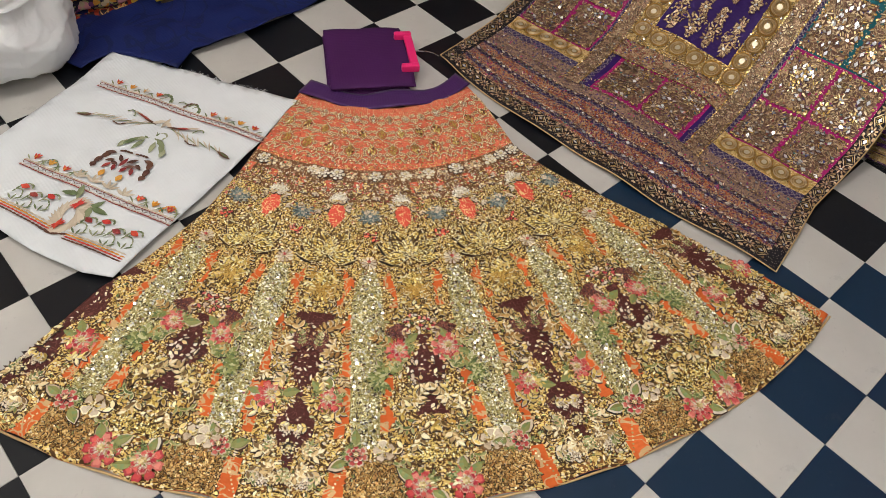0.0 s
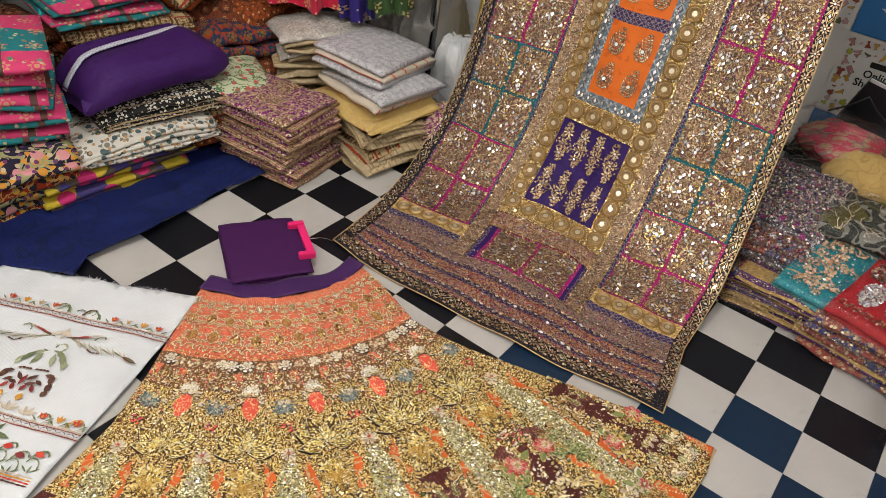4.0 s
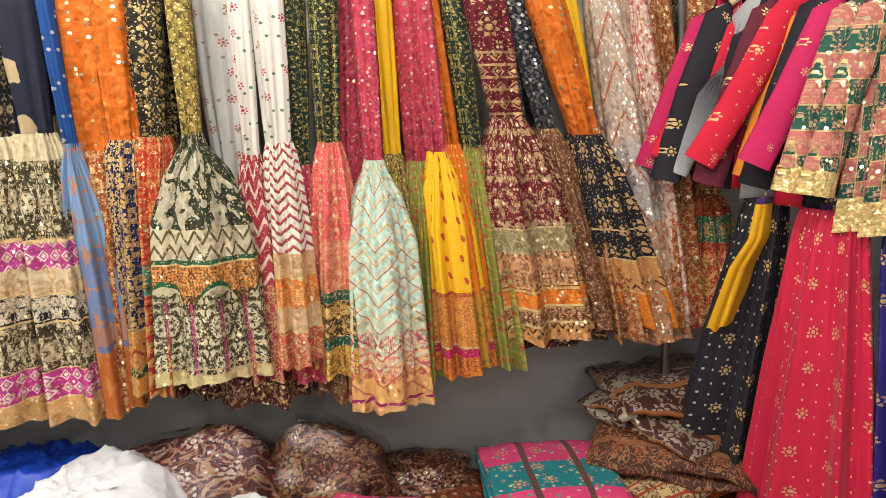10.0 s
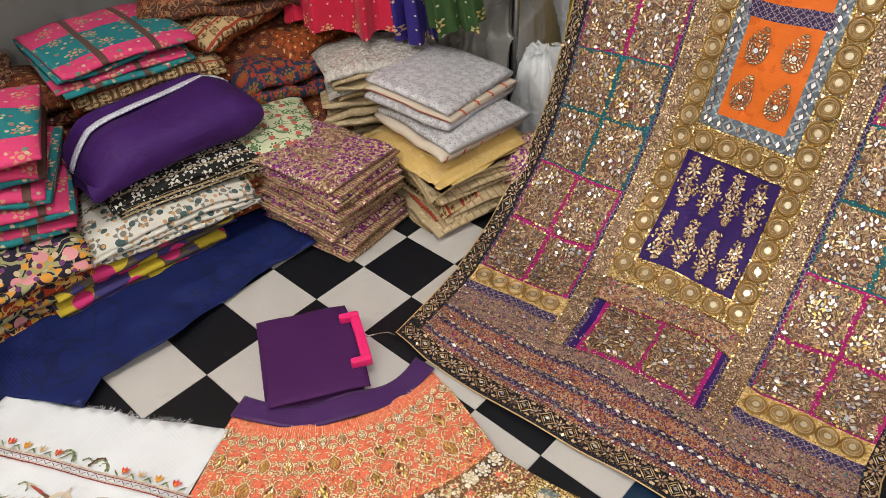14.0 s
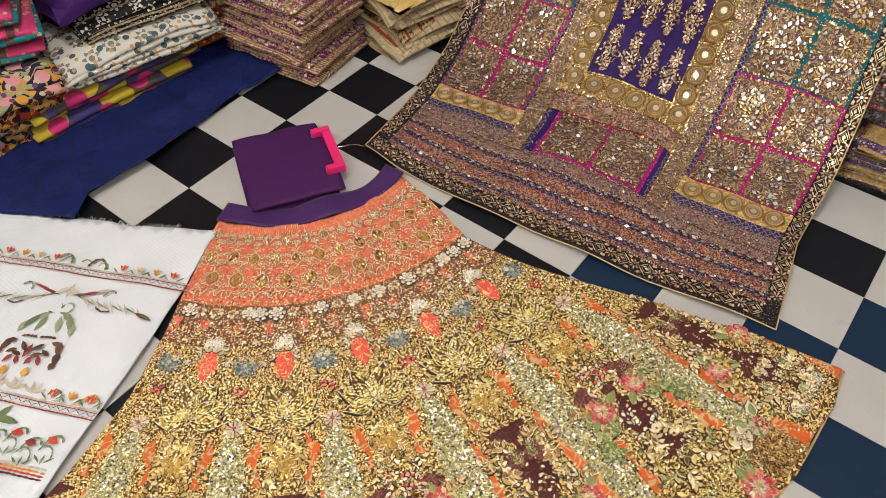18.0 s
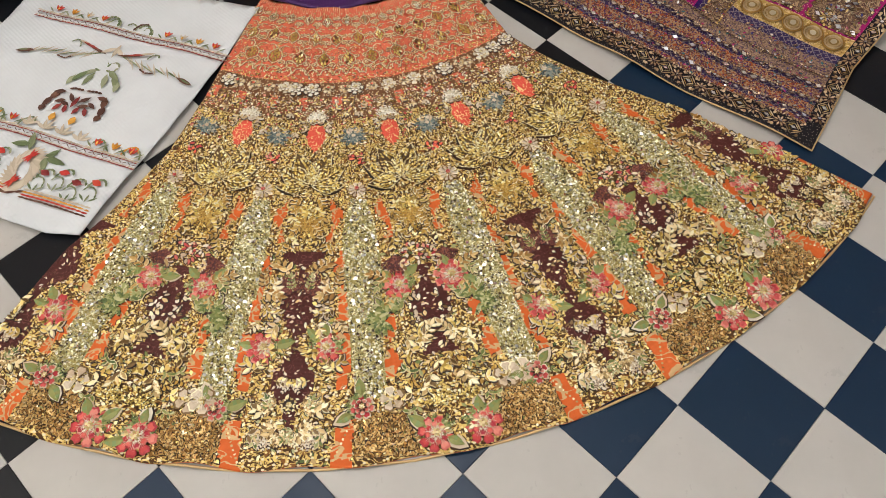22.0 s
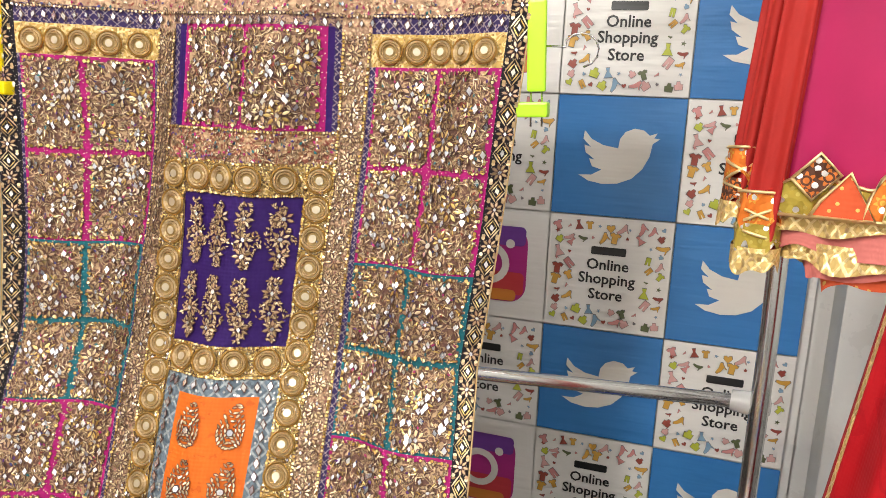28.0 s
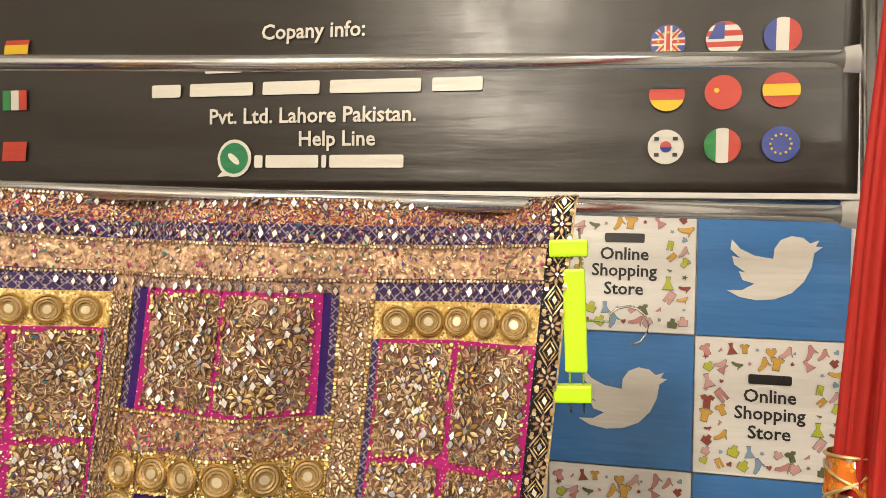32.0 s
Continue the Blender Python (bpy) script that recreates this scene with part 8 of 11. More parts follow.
def folded_drape(mat, trim, x, y, z, yaw, w, h, words, n=3, clip=(0.45, 0.8, 0.04)):
    """A dupatta folded lengthwise over a clip hanger."""
    ob = group_of("folded_dupatta", words, "dupatta", "dupattas on the corner rail", at=pose(x, y, z, 0, 0, yaw))
    for k in range(n):
        hh = h * (1 - 0.02 * k)

        def fn(a, b, k=k, hh=hh):
            q = (a - 0.5) * 2
            return (q * w * (1 + 0.06 * b), -0.012 * (n / 2 - k) + 0.005 * math.sin(q * 5 + k + b * 2), -b * hh + 0.004 * math.sin(q * 4 + k)), (q * w + 1, hh - b * hh)

        sheet("fold", fn, 20, 16, mat, ob, thick=-0.002)
        if trim:
            sheet("border", lambda a, b, fn=fn: (lambda p, u: ((p[0], p[1] - 0.003, p[2]), u))(*fn(a, 0.9 + 0.1 * b)), 20, 3, trim, ob)
    for s in (-0.8, 0.8):
        part("clip", boxed((0.03, 0.05, 0.045), (s * w, 0, 0.0), 0.006), clip_mat(clip), ob)
    part("hanger_bar", tube([(-w, 0, 0.012), (w, 0, 0.012)], 0.004, 6), STEEL, ob, smooth=True)
    part("hanger_hook", tube([(0, 0, 0.01), (0, 0, 0.05), (0.012, 0, 0.07)], 0.0022, 6), STEEL, ob, smooth=True)
    return ob


DD = F("violet_sequin_net", (0.024, 0.009, 0.105), [("scatter", 34, 0.12, (0.8, 0.7, 0.6), 0.85), ("scatter", 47, 0.1, (0.85, 0.75, 0.7), 0.8)])
GNET = F("olive_gold_net", (0.3, 0.2, 0.07), [("pinstripe", 60, 0.3, (0.5, 0.36, 0.14), 0.5), seq(200, 0.1)])
folded_drape(F("orange_silk_plain", (0.68, 0.17, 0.01), ()), None, -1.6, 0.5, 1.69, 75, 0.09, 0.4, "bright orange silk dupatta folded on a clip hanger", 2, (0.8, 0.75, 0.05))
folded_drape(F("blue_silk_plain", (0.02, 0.04, 0.26), ()), None, -1.655, 0.475, 1.7, 70, 0.05, 0.35, "blue silk dupatta folded on a clip hanger", 2, (0.1, 0.3, 0.6))
folded_drape(GNET, GOTA, -1.52, 0.47, 1.68, 78, 0.085, 0.45, "sheer olive and gold net dupatta folded on a hanger", 3, (0.85, 0.8, 0.05))
folded_drape(DD, GOTA, -1.46, 0.55, 1.7, 84, 0.115, 0.47, "violet net dupatta with sequins and a gold border", 3, (0.42, 0.8, 0.05))

# ---- folded cloth, bags and parcels ----
def folded(name, words, category, x, y, z, yaw, w, d, h, layers, mats, seed=0, group="", slump=0.012, tilt=(0, 0), parent=None, soft=0.5, loose=1.0):
    """A folded garment: layers with rounded folds in front and loose edges at the sides, lying at z."""
    rd = random.Random(seed * 77 + 5)
    ob = group_of(name, words, category, group, at=pose(x, y, z, tilt[0], tilt[1], yaw))
    lh = h / layers
    nx, nl = 18, 16
    for k in range(layers):
        vs, uv, fs = [], [], []
        ox, oy = loose * rd.uniform(-0.012, 0.012), loose * rd.uniform(-0.01, 0.01)
        ww, dd = w * rd.uniform(0.94, 1.03), d * rd.uniform(0.94, 1.02)
        th = lh * rd.uniform(0.9, 1.15)
        zc = lh * (k + 0.5)
        twist = loose * rd.uniform(-0.03, 0.03)
        for i in range(nx + 1):
            a = i / nx
            px = (a - 0.5) * ww
            endk = min(1, min(a, 1 - a) * 8)
            per = 0.0
            last = None
            for j in range(nl + 1):
                t = 2 * math.pi * j / nl
                c, s = math.cos(t), math.sin(t)
                yy = dd / 2 * (abs(c) ** 0.35) * (1 if c > 0 else -1)
                zz = th / 2 * (abs(s) ** 0.6) * (1 if s > 0 else -1) * (0.72 + 0.28 * endk)
                n1 = noise.noise(Vector((px * 6 + seed, yy * 6, k * 3.1)))
                n2 = noise.noise(Vector((px * 17 + seed, yy * 17 + 3, k * 3.1))) + 0.5 - 1.6 * abs(noise.noise(Vector((px * 11 + seed, yy * 8 - seed, k * 1.7))))
                sag = -slump * (abs(yy) / (dd / 2)) ** 3 * (k / max(1, layers)) - slump * (abs(px) / (ww / 2)) ** 3 * (k / max(1, layers))
                p = Vector((px + ox + 0.012 * n1 + twist * yy, yy + oy + 0.010 * noise.noise(Vector((px * 9, seed, k))) + twist * px, max(0.001, zc + zz + sag + (0.012 * n1 + 0.006 * n2) * soft)))
                if last is not None:
                    per += (Vector((0, yy, zz)) - last).length
                last = Vector((0, yy, zz))
                vs.append(p)
                uv.append((px + seed * 0.37, per + k * 0.13))
        m = nl + 1
        for i in range(nx):
            for j in range(nl):
                q = i * m + j
                fs.append((q, q + 1, q + m + 1, q + m))
        fs.append(tuple(range(nl - 1, -1, -1)))
        fs.append(tuple(nx * m + j for j in range(nl)))
        from_data("fold_layer", vs, fs, mats[k % len(mats)], ob, uv)
    return ob


def P(name, base, *layers, **k):
    return fabric(name, base, list(layers), **k)


PK_, TL_ = (0.56, 0.045, 0.15), (0.012, 0.17, 0.19)
SPRIG = (("posy", 11, 0.22, (0.5, 0.25, 0.14), 0), ("scatter", 22, 0.1, (0.5, 0.42, 0.26), 0), ("scatter", 19, 0.12, (0.14, 0.24, 0.16), 0), ("scatter", 25, 0.1, (0.5, 0.12, 0.1), 0))
PILE = {
    "pinkteal": P("pink_teal_floral", PK_, ("stripe", 3.7, 0.5, TL_, 0), *SPRIG, ("pinstripe", 7.5, 0.13, (0.1, 0.05, 0.04), 0)),
    "pink": P("pink_floral", PK_, *SPRIG[:2], ("pinstripe", 7.5, 0.13, (0.1, 0.05, 0.04), 0)),
    "teal": P("teal_floral", TL_, *SPRIG, ("pinstripe", 7.5, 0.13, (0.1, 0.05, 0.04), 0)),
    "violet": P("violet_cotton", (0.04, 0.008, 0.1), ("vine", 9, 0.02, (0.035, 0.007, 0.085), 0), rough=0.65),
    "bw": P("black_white_geometric", (0.012, 0.012, 0.012), ("posy", 24, 0.44, (0.62, 0.6, 0.54), 0), ("stripe", 30, 0.14, (0.3, 0.22, 0.12), 0), ("scatter", 60, 0.12, (0.5, 0.46, 0.34), 0)),
    "mintfloral": P("pale_green_floral", (0.52, 0.56, 0.38), ("posy", 22, 0.3, (0.06, 0.13, 0.05), 0), ("scatter", 24, 0.2, (0.5, 0.1, 0.08), 0), ("vine", 18, 0.025, (0.1, 0.2, 0.08), 0)),
    "whiteprint": P("white_grey_print", (0.6, 0.58, 0.52), ("posy", 16, 0.36, (0.2, 0.19, 0.16), 0), ("scatter", 26, 0.2, (0.06, 0.1, 0.1), 0), ("scatter", 33, 0.15, (0.5, 0.28, 0.12), 0)),
    "geo": P("purple_yellow_geometric", (0.05, 0.04, 0.16), ("leafy", 7, 0.5, (0.09, 0.07, 0.05), 0), ("scatter", 7, 0.3, (0.5, 0.38, 0.03), 0), ("scatter", 9, 0.22, (0.55, 0.03, 0.16), 0)),
    "darkfloral": P("dark_floral_print", (0.016, 0.013, 0.032), ("vine", 17, 0.05, (0.3, 0.3, 0.14), 0), ("posy", 10, 0.36, (0.58, 0.27, 0.04), 0), ("scatter", 13, 0.2, (0.6, 0.26, 0.28), 0), ("scatter", 30, 0.2, (0.5, 0.4, 0.26), 0), ("scatter", 24, 0.14, (0.14, 0.04, 0.14), 0)),
    "redorange": P("flame_floral_print", (0.3, 0.03, 0.01), ("posy", 10, 0.42, (0.02, 0.014, 0.025), 0), ("scatter", 24, 0.2, (0.6, 0.36, 0.03), 0), ("vine", 30, 0.03, (0.5, 0.3, 0.1), 0)),
    "orangeprint": P("orange_block_print", (0.3, 0.06, 0.01), dam(17, 0.52, (0.1, 0.03, 0.012), 0), ("dots", 40, 0.14, (0.55, 0.34, 0.14), 0)),
    "beigeprint": P("cream_brown_print", (0.45, 0.33, 0.17), dam(18, 0.5, (0.1, 0.045, 0.02), 0), ("stripe", 22, 0.16, (0.3, 0.04, 0.02), 0)),
    "brownprint": P("brown_block_print", (0.06, 0.024, 0.016), ("stripe", 7, 0.16, (0.2, 0.08, 0.03), 0), ("vine", 34, 0.03, (0.24, 0.13, 0.06), 0.1), dam(16, 0.56, (0.28, 0.08, 0.025), 0)),
    "rustprint": P("rust_block_print", (0.15, 0.034, 0.01), dam(15, 0.53, (0.04, 0.015, 0.012), 0), ("posy", 28, 0.24, (0.45, 0.26, 0.1), 0)),
    "darkprint": P("dark_brown_floral", (0.045, 0.011, 0.01), ("vine", 24, 0.04, (0.22, 0.1, 0.04), 0.1), ("posy", 10, 0.24, (0.32, 0.18, 0.09), 0.2), ("scatter", 34, 0.12, (0.34, 0.22, 0.12), 0.1), ("scatter", 42, 0.14, (0.26, 0.05, 0.03), 0), rough=0.4),
    "maroonprint": P("maroon_border_print", (0.05, 0.016, 0.013), ("vine", 22, 0.04, (0.24, 0.2, 0.15), 0.2), ("posy", 12, 0.32, (0.28, 0.24, 0.18), 0.1), ("zig", 17, 0.13, (0.28, 0.18, 0.09), 0.1, 0.1, 0.22), ("stripe", 8, 0.18, (0.28, 0.1, 0.03), 0), rough=0.4),
    "bluered": P("blue_red_print", (0.012, 0.03, 0.07), dam(9, 0.5, (0.3, 0.04, 0.012), 0), ("posy", 18, 0.3, (0.16, 0.12, 0.02), 0)),
    "glitter": P("gold_violet_tuft", (0.2, 0.1, 0.07), ("leafy", 8, 0.42, (0.2, 0.025, 0.17), 0.1), ("leafy", 90, 0.5, (0.5, 0.36, 0.2), 0.4), ("scatter", 60, 0.2, (0.7, 0.58, 0.4), 0.5), ("scatter", 44, 0.12, (0.3, 0.03, 0.16), 0.1), seq(200, 0.45, (0.9, 0.82, 0.68))),
    "glitteredge": P("tan_edge_tuft", (0.27, 0.16, 0.09), ("stripe", 130, 0.4, (0.55, 0.4, 0.23), 0.2), ("scatter", 60, 0.2, (0.3, 0.05, 0.14), 0), seq(200, 0.4, (0.7, 0.55, 0.4))),
    "silvergrey": P("silver_grey_brocade", (0.4, 0.4, 0.43), ("leafy", 45, 0.5, (0.54, 0.54, 0.57), 0.2), ("posy", 34, 0.34, (0.66, 0.65, 0.66), 0.3), ("scatter", 60, 0.14, (0.28, 0.27, 0.29), 0.2)),
    "silvermesh": P("silver_shimmer_net", (0.42, 0.4, 0.37), ("vine", 60, 0.05, (0.56, 0.53, 0.48), 0.3), seq(230, 0.16, SILVER)),
    "greybeige": P("beige_tissue", (0.42, 0.33, 0.2), ("vine", 30, 0.03, (0.55, 0.44, 0.27), 0.2), ("stripe", 40, 0.2, (0.32, 0.22, 0.11), 0.1)),
    "yellowcloth": P("pale_yellow_silk", (0.55, 0.38, 0.13), ("vine", 20, 0.03, (0.6, 0.45, 0.2), 0.2)),
    "redwhite": P("cream_red_border", (0.56, 0.49, 0.4), ("stripe", 16, 0.1, (0.5, 0.05, 0.02), 0)),
}

# the brown glittering stack in front
for k in range(7):
    folded("folded_dupatta", "stacked gold and violet sequinned dupatta in clear wrap", "dupatta", -1.525 + 0.008 * math.sin(k * 2.1), 0.08 + 0.008 * math.cos(k * 1.7), 0.002 + 0.032 * k, 5 + 3 * math.sin(k * 1.3), 0.3, 0.25, 0.032, 2, [PILE["glitteredge"], PILE["glitter"]], 30 + k, "stack of sequinned dupattas", 0.004, soft=0.35)

# beige and silver pile
PL_ = "beige and silver pile"
folded("folded_fabric", "beige tissue fabric folded at the bottom of a pile", "fabric", -1.345, 0.36, 0.001, -12, 0.25, 0.26, 0.09, 8, [PILE["greybeige"], PILE["beigeprint"], PILE["greybeige"]], 41, PL_, 0.02, soft=1.3, loose=1.8)
folded("folded_fabric", "creased beige tissue fabric in a pile", "fabric", -1.35, 0.37, 0.088, -16, 0.26, 0.27, 0.065, 6, [PILE["greybeige"]], 42, PL_, 0.02, soft=1.4, loose=2.0)
folded("folded_fabric", "pale yellow silk fabric hanging loose in a pile", "fabric", -1.4, 0.39, 0.15, -6, 0.32, 0.31, 0.045, 4, [PILE["yellowcloth"]], 43, PL_, 0.06, soft=1.9, loose=2.0)
folded("folded_suit", "silver grey brocade suit folded in a pile", "suit", -1.4, 0.425, 0.192, -8, 0.3, 0.3, 0.058, 2, [PILE["redwhite"], PILE["silvergrey"]], 44, PL_, 0.012, soft=0.6, loose=1.0)
folded("folded_suit", "silver grey brocade suit with a red edge on top", "suit", -1.45, 0.44, 0.248, 5, 0.29, 0.31, 0.075, 3, [PILE["silvergrey"], PILE["redwhite"], PILE["silvergrey"]], 45, PL_, 0.008, (-3, 2), soft=0.5, loose=0.8)
for k in range(5):
    folded("folded_suit", "beige and silver net suit folded in a stack", "suit", -1.72 + 0.01 * k, 0.44, 0.001 + 0.066 * k, 46 + 3 * k, 0.32, 0.24, 0.066, 3, [PILE["greybeige"], PILE["greybeige"], PILE["silvermesh"] if k > 2 else PILE["greybeige"]], 50 + k, PL_, 0.025, soft=1.5, loose=1.8)

# printed cottons by the navy cloth
folded("folded_suit", "purple, yellow and black geometric cotton suit", "suit", -1.79, -0.36, 0.004, 84, 0.44, 0.27, 0.11, 4, [PILE["geo"]], 60, "printed cotton pile", 0.012)
folded("folded_suit", "white and grey printed cotton suit", "suit", -1.765, -0.27, 0.112, 80, 0.4, 0.27, 0.075, 4, [PILE["whiteprint"]], 61, "printed cotton pile", 0.02)
folded("folded_suit", "orange block-printed suit under the mint one", "suit", -1.78, -0.03, 0.05, 75, 0.26, 0.28, 0.13, 4, [PILE["orangeprint"], PILE["beigeprint"]], 62, "printed cotton pile", 0.015)
folded("folded_suit", "black and white geometric cotton suit", "suit", -1.78, -0.17, 0.184, 78, 0.4, 0.28, 0.065, 4, [PILE["bw"]], 63, "printed cotton pile", 0.02)
folded("folded_suit", "pale green cotton suit with red and green flowers", "suit", -1.76, 0.045, 0.17, 68, 0.29, 0.3, 0.07, 3, [PILE["mintfloral"]], 64, "printed cotton pile", 0.02)
WEB = P("white_woven_tape", (0.62, 0.64, 0.7), ("chevron", 90, 0.4, (0.42, 0.46, 0.56), 0))
bundle = group_of("folded_suit", "plump violet cotton suit with a white woven strip", "suit", "printed cotton pile", at=pose(-1.8, -0.19, 0.24, 0, 0, 86))
TAPE = 0.035


def roll_section(a):
    """Taper and droop along the rolled suit."""
    e = min(1.0, min(a, 1 - a) * 6)
    return e ** 0.45, 0.05 * max(0, (0.3 - a) / 0.3) ** 2


def roll_fn(a, b):
    px = (a - 0.5) * 0.46
    taper, droop = roll_section(a)
    t = 2 * math.pi * b
    c, q = math.cos(t), math.sin(t)
    yy = 0.135 * (0.72 + 0.28 * taper) * abs(c) ** 0.62 * (1 if c > 0 else -1)
    zz = (0.068 if q > 0 else 0.05) * taper * abs(q) ** 0.72 * (1 if q > 0 else -1)
    fold = noise.noise(Vector((px * 2.4 + 3, yy * 16, zz * 16))) * 0.011 + noise.noise(Vector((px * 7, yy * 9 + 4, zz * 9))) * 0.007
    groove = 0.013 * math.exp(-((yy - TAPE - 0.05 * (a - 0.5)) / 0.016) ** 2) * (q > 0)
    lap = 0.006 * (1 if q > 0 and yy < TAPE + 0.05 * (a - 0.5) else 0)
    return (px + 0.02 * fold, yy + fold * 0.6, max(-0.002, 0.055 + zz + fold * taper - groove + lap - droop * (q > -0.2))), (px, b * 0.6)


sheet("rolled_cloth", roll_fn, 60, 64, PILE["violet"], bundle)


def strip_fn(a, b):
    px = (a - 0.5) * 0.45
    taper, droop = roll_section(0.02 + 0.96 * a)
    yy = TAPE - 0.011 + 0.022 * b + 0.05 * (a - 0.5)
    top = 0.055 + 0.068 * taper * (1 - min(1, abs(yy) / 0.135) ** 3.2) ** 0.36 - droop
    return (px, yy, top - 0.001 + 0.003 * noise.noise(Vector((px * 12, 1, 2)))), (a * 0.45, b * 0.022)


sheet("woven_strip", strip_fn, 40, 3, WEB, bundle, thick=-0.003, label="white woven tape along the fold")

# pink and teal suits in front
for k in range(5):
    folded("folded_suit", "pink and teal floral cotton suit folded in a stack", "suit", -1.945 + 0.01 * math.sin(k * 2), -0.6 + 0.01 * math.cos(k), 0.195 + 0.049 * k, 63 + 4 * math.sin(k * 2.2), 0.41, 0.34, 0.052, 2, [PILE["teal"], PILE["pink"]] if k < 4 else [PILE["pink"], PILE["pinkteal"]], 70 + k, "pink and teal suits", 0.02, soft=0.9)
GREENGOLD = P("green_gold_border", (0.01, 0.06, 0.04), ("stripe", 34, 0.34, (0.42, 0.26, 0.08), 0.3), ("pinstripe", 40, 0.2, (0.3, 0.06, 0.03), 0))
for k in range(5):
    folded("folded_dupatta", "dark green and gold bordered dupatta folded with the floral suits", "dupatta", -2.035 + 0.01 * math.sin(k * 3), -0.745 + 0.01 * math.cos(k * 2), 0.2 + 0.048 * k, 60 + 5 * math.sin(k * 1.7), 0.16, 0.29, 0.04, 4, [GREENGOLD, PILE["teal"] if k % 2 else PILE["beigeprint"]], 170 + k, "pink and teal suits", 0.02, soft=0.8, loose=1.5)
for k, mt in enumerate(("redorange", "darkfloral", "darkfloral")):
    folded("folded_suit", "dark floral printed cotton suit in a pile", "suit", -1.86 + 0.012 * k, -0.64 + 0.012 * math.sin(k * 2), 0.003 + 0.064 * k, 82 + 3 * math.cos(k * 2), 0.36, 0.3, 0.066, 2, [PILE[mt], PILE["darkfloral" if mt == "redorange" else "redorange"] if k < 2 else PILE[mt]], 80 + k, "dark floral suits", 0.02, soft=1.7, loose=1.4)

# second pink and teal stack, by the wall
for k in range(2):
    folded("folded_suit", "pink and teal floral suit on a pile by the wall", "suit", -2.12, -0.13, 0.36 + 0.04 * k, 80 + 4 * k, 0.34, 0.34, 0.042, 2, [PILE["teal"], PILE["pinkteal"]], 90 + k, "pink and teal suits", 0.012)
for k, mt in enumerate(("darkprint", "rustprint", "orangeprint", "beigeprint", "orangeprint", "beigeprint")):
    folded("folded_suit", "block-printed cotton suit in a pile by the wall", "suit", -2.13 + 0.01 * math.sin(k), -0.12 + 0.012 * k, 0.003 + 0.06 * k, 80 + 9 * math.sin(k * 2), 0.38, 0.4, 0.06, 2, [PILE[mt]], 95 + k, "block-printed suits", 0.02, soft=1.5)
for k, (mt, x_, y_, z_) in enumerate((("rustprint", -2.1, 0.34, 0.002), ("orangeprint", -2.06, 0.32, 0.09), ("brownprint", -2.12, 0.34, 0.18), ("rustprint", -2.1, 0.3, 0.265), ("orangeprint", -2.12, 0.24, 0.345), ("brownprint", -2.13, 0.25, 0.425), ("maroonprint", -2.18, 0.27, 0.49), ("maroonprint", -2.24, 0.3, 0.54))):
    folded("folded_suit", "rust and brown block-printed suit in the corner pile", "suit", x_, y_, z_, 60 + 34 * math.sin(k * 1.9), 0.4 + 0.05 * math.sin(k * 3.1), 0.36, 0.09 if k < 6 else 0.075, 2, [PILE[mt], PILE["beigeprint" if k == 4 else mt]], 110 + k, "block-printed suits", 0.035, (5 * math.sin(k * 2.7), 6 * math.sin(k * 1.3)), soft=2.2)
for k, (mt, x_, y_, z_) in enumerate((("redorange", -1.88, 0.2, 0.003), ("rustprint", -1.86, 0.24, 0.1), ("bluered", -1.9, 0.27, 0.2), ("orangeprint", -1.97, 0.42, 0.26), ("brownprint", -2.22, 0.62, 0.003), ("rustprint", -2.2, 0.62, 0.1), ("brownprint", -2.2, 0.56, 0.2))):
    folded("folded_suit", "orange and red printed suit under the hung skirts", "suit", x_, y_, z_, 40 + 17 * k, 0.32, 0.27, 0.1, 2, [PILE[mt]], 120 + k, "block-printed suits", 0.03, (6 * math.sin(k * 2.1), 5 * math.sin(k * 1.7)), soft=2.2)
folded("folded_suit", "dark patterned suit under the floral stack", "suit", -2.25, -0.42, 0.003, 88, 0.3, 0.3, 0.34, 6, [PILE["darkprint"], PILE["rustprint"]], 131, "block-printed suits", soft=0.8)


GR = "wrapped suits by the backdrop"


def wrapped(words, x, y, z, yaw, w, d, h, layers, mats, seed, film=True, tilt=(0, 0)):
    """A folded suit in a tight clear sleeve."""
    ob = folded("wrapped_suit", words, "suit", x, y, z, yaw, w, d, h, layers, [WRAPS[m] if isinstance(m, str) else m for m in mats], seed, GR, 0.008, tilt, soft=0.6)
    if film:
        bm = boxed((w * 1.06, d * 1.06, h + 0.012), (0, 0, h / 2 + 0.004), 0.012, 3)
        bmesh.ops.subdivide_edges(bm, edges=bm.edges[:], cuts=2, use_grid_fill=True)
        for v in bm.verts:
            v.co += v.normal * 0.006 * noise.noise(v.co * 14 + Vector((seed, 0, 0)))
        s = part("clear_sleeve", bm, FILM, ob, "crinkled clear plastic sleeve", True)
        s.visible_shadow = False
    return ob


fn_ = Nodes("clear_film")
tr_, gl_, mx_ = fn_.nt.nodes.new("ShaderNodeBsdfTransparent"), fn_.nt.nodes.new("ShaderNodeBsdfGlossy"), fn_.nt.nodes.new("ShaderNodeMixShader")
gl_.inputs["Roughness"].default_value = 0.12
mx_.inputs[0].default_value = 0.09
fn_.nt.links.new(tr_.outputs[0], mx_.inputs[1])
fn_.nt.links.new(gl_.outputs[0], mx_.inputs[2])
fn_.nt.links.new(fn_.bump(fn_.noise(fn_.obj(), 34.0, 4, 0.65), 0.9, 0.012).s, gl_.inputs["Normal"])
fn_.nt.links.new(mx_.outputs[0], fn_.nt.nodes["Material Output"].inputs[0])
FILM = fn_.mat

from mathutils.bvhtree import BVHTree


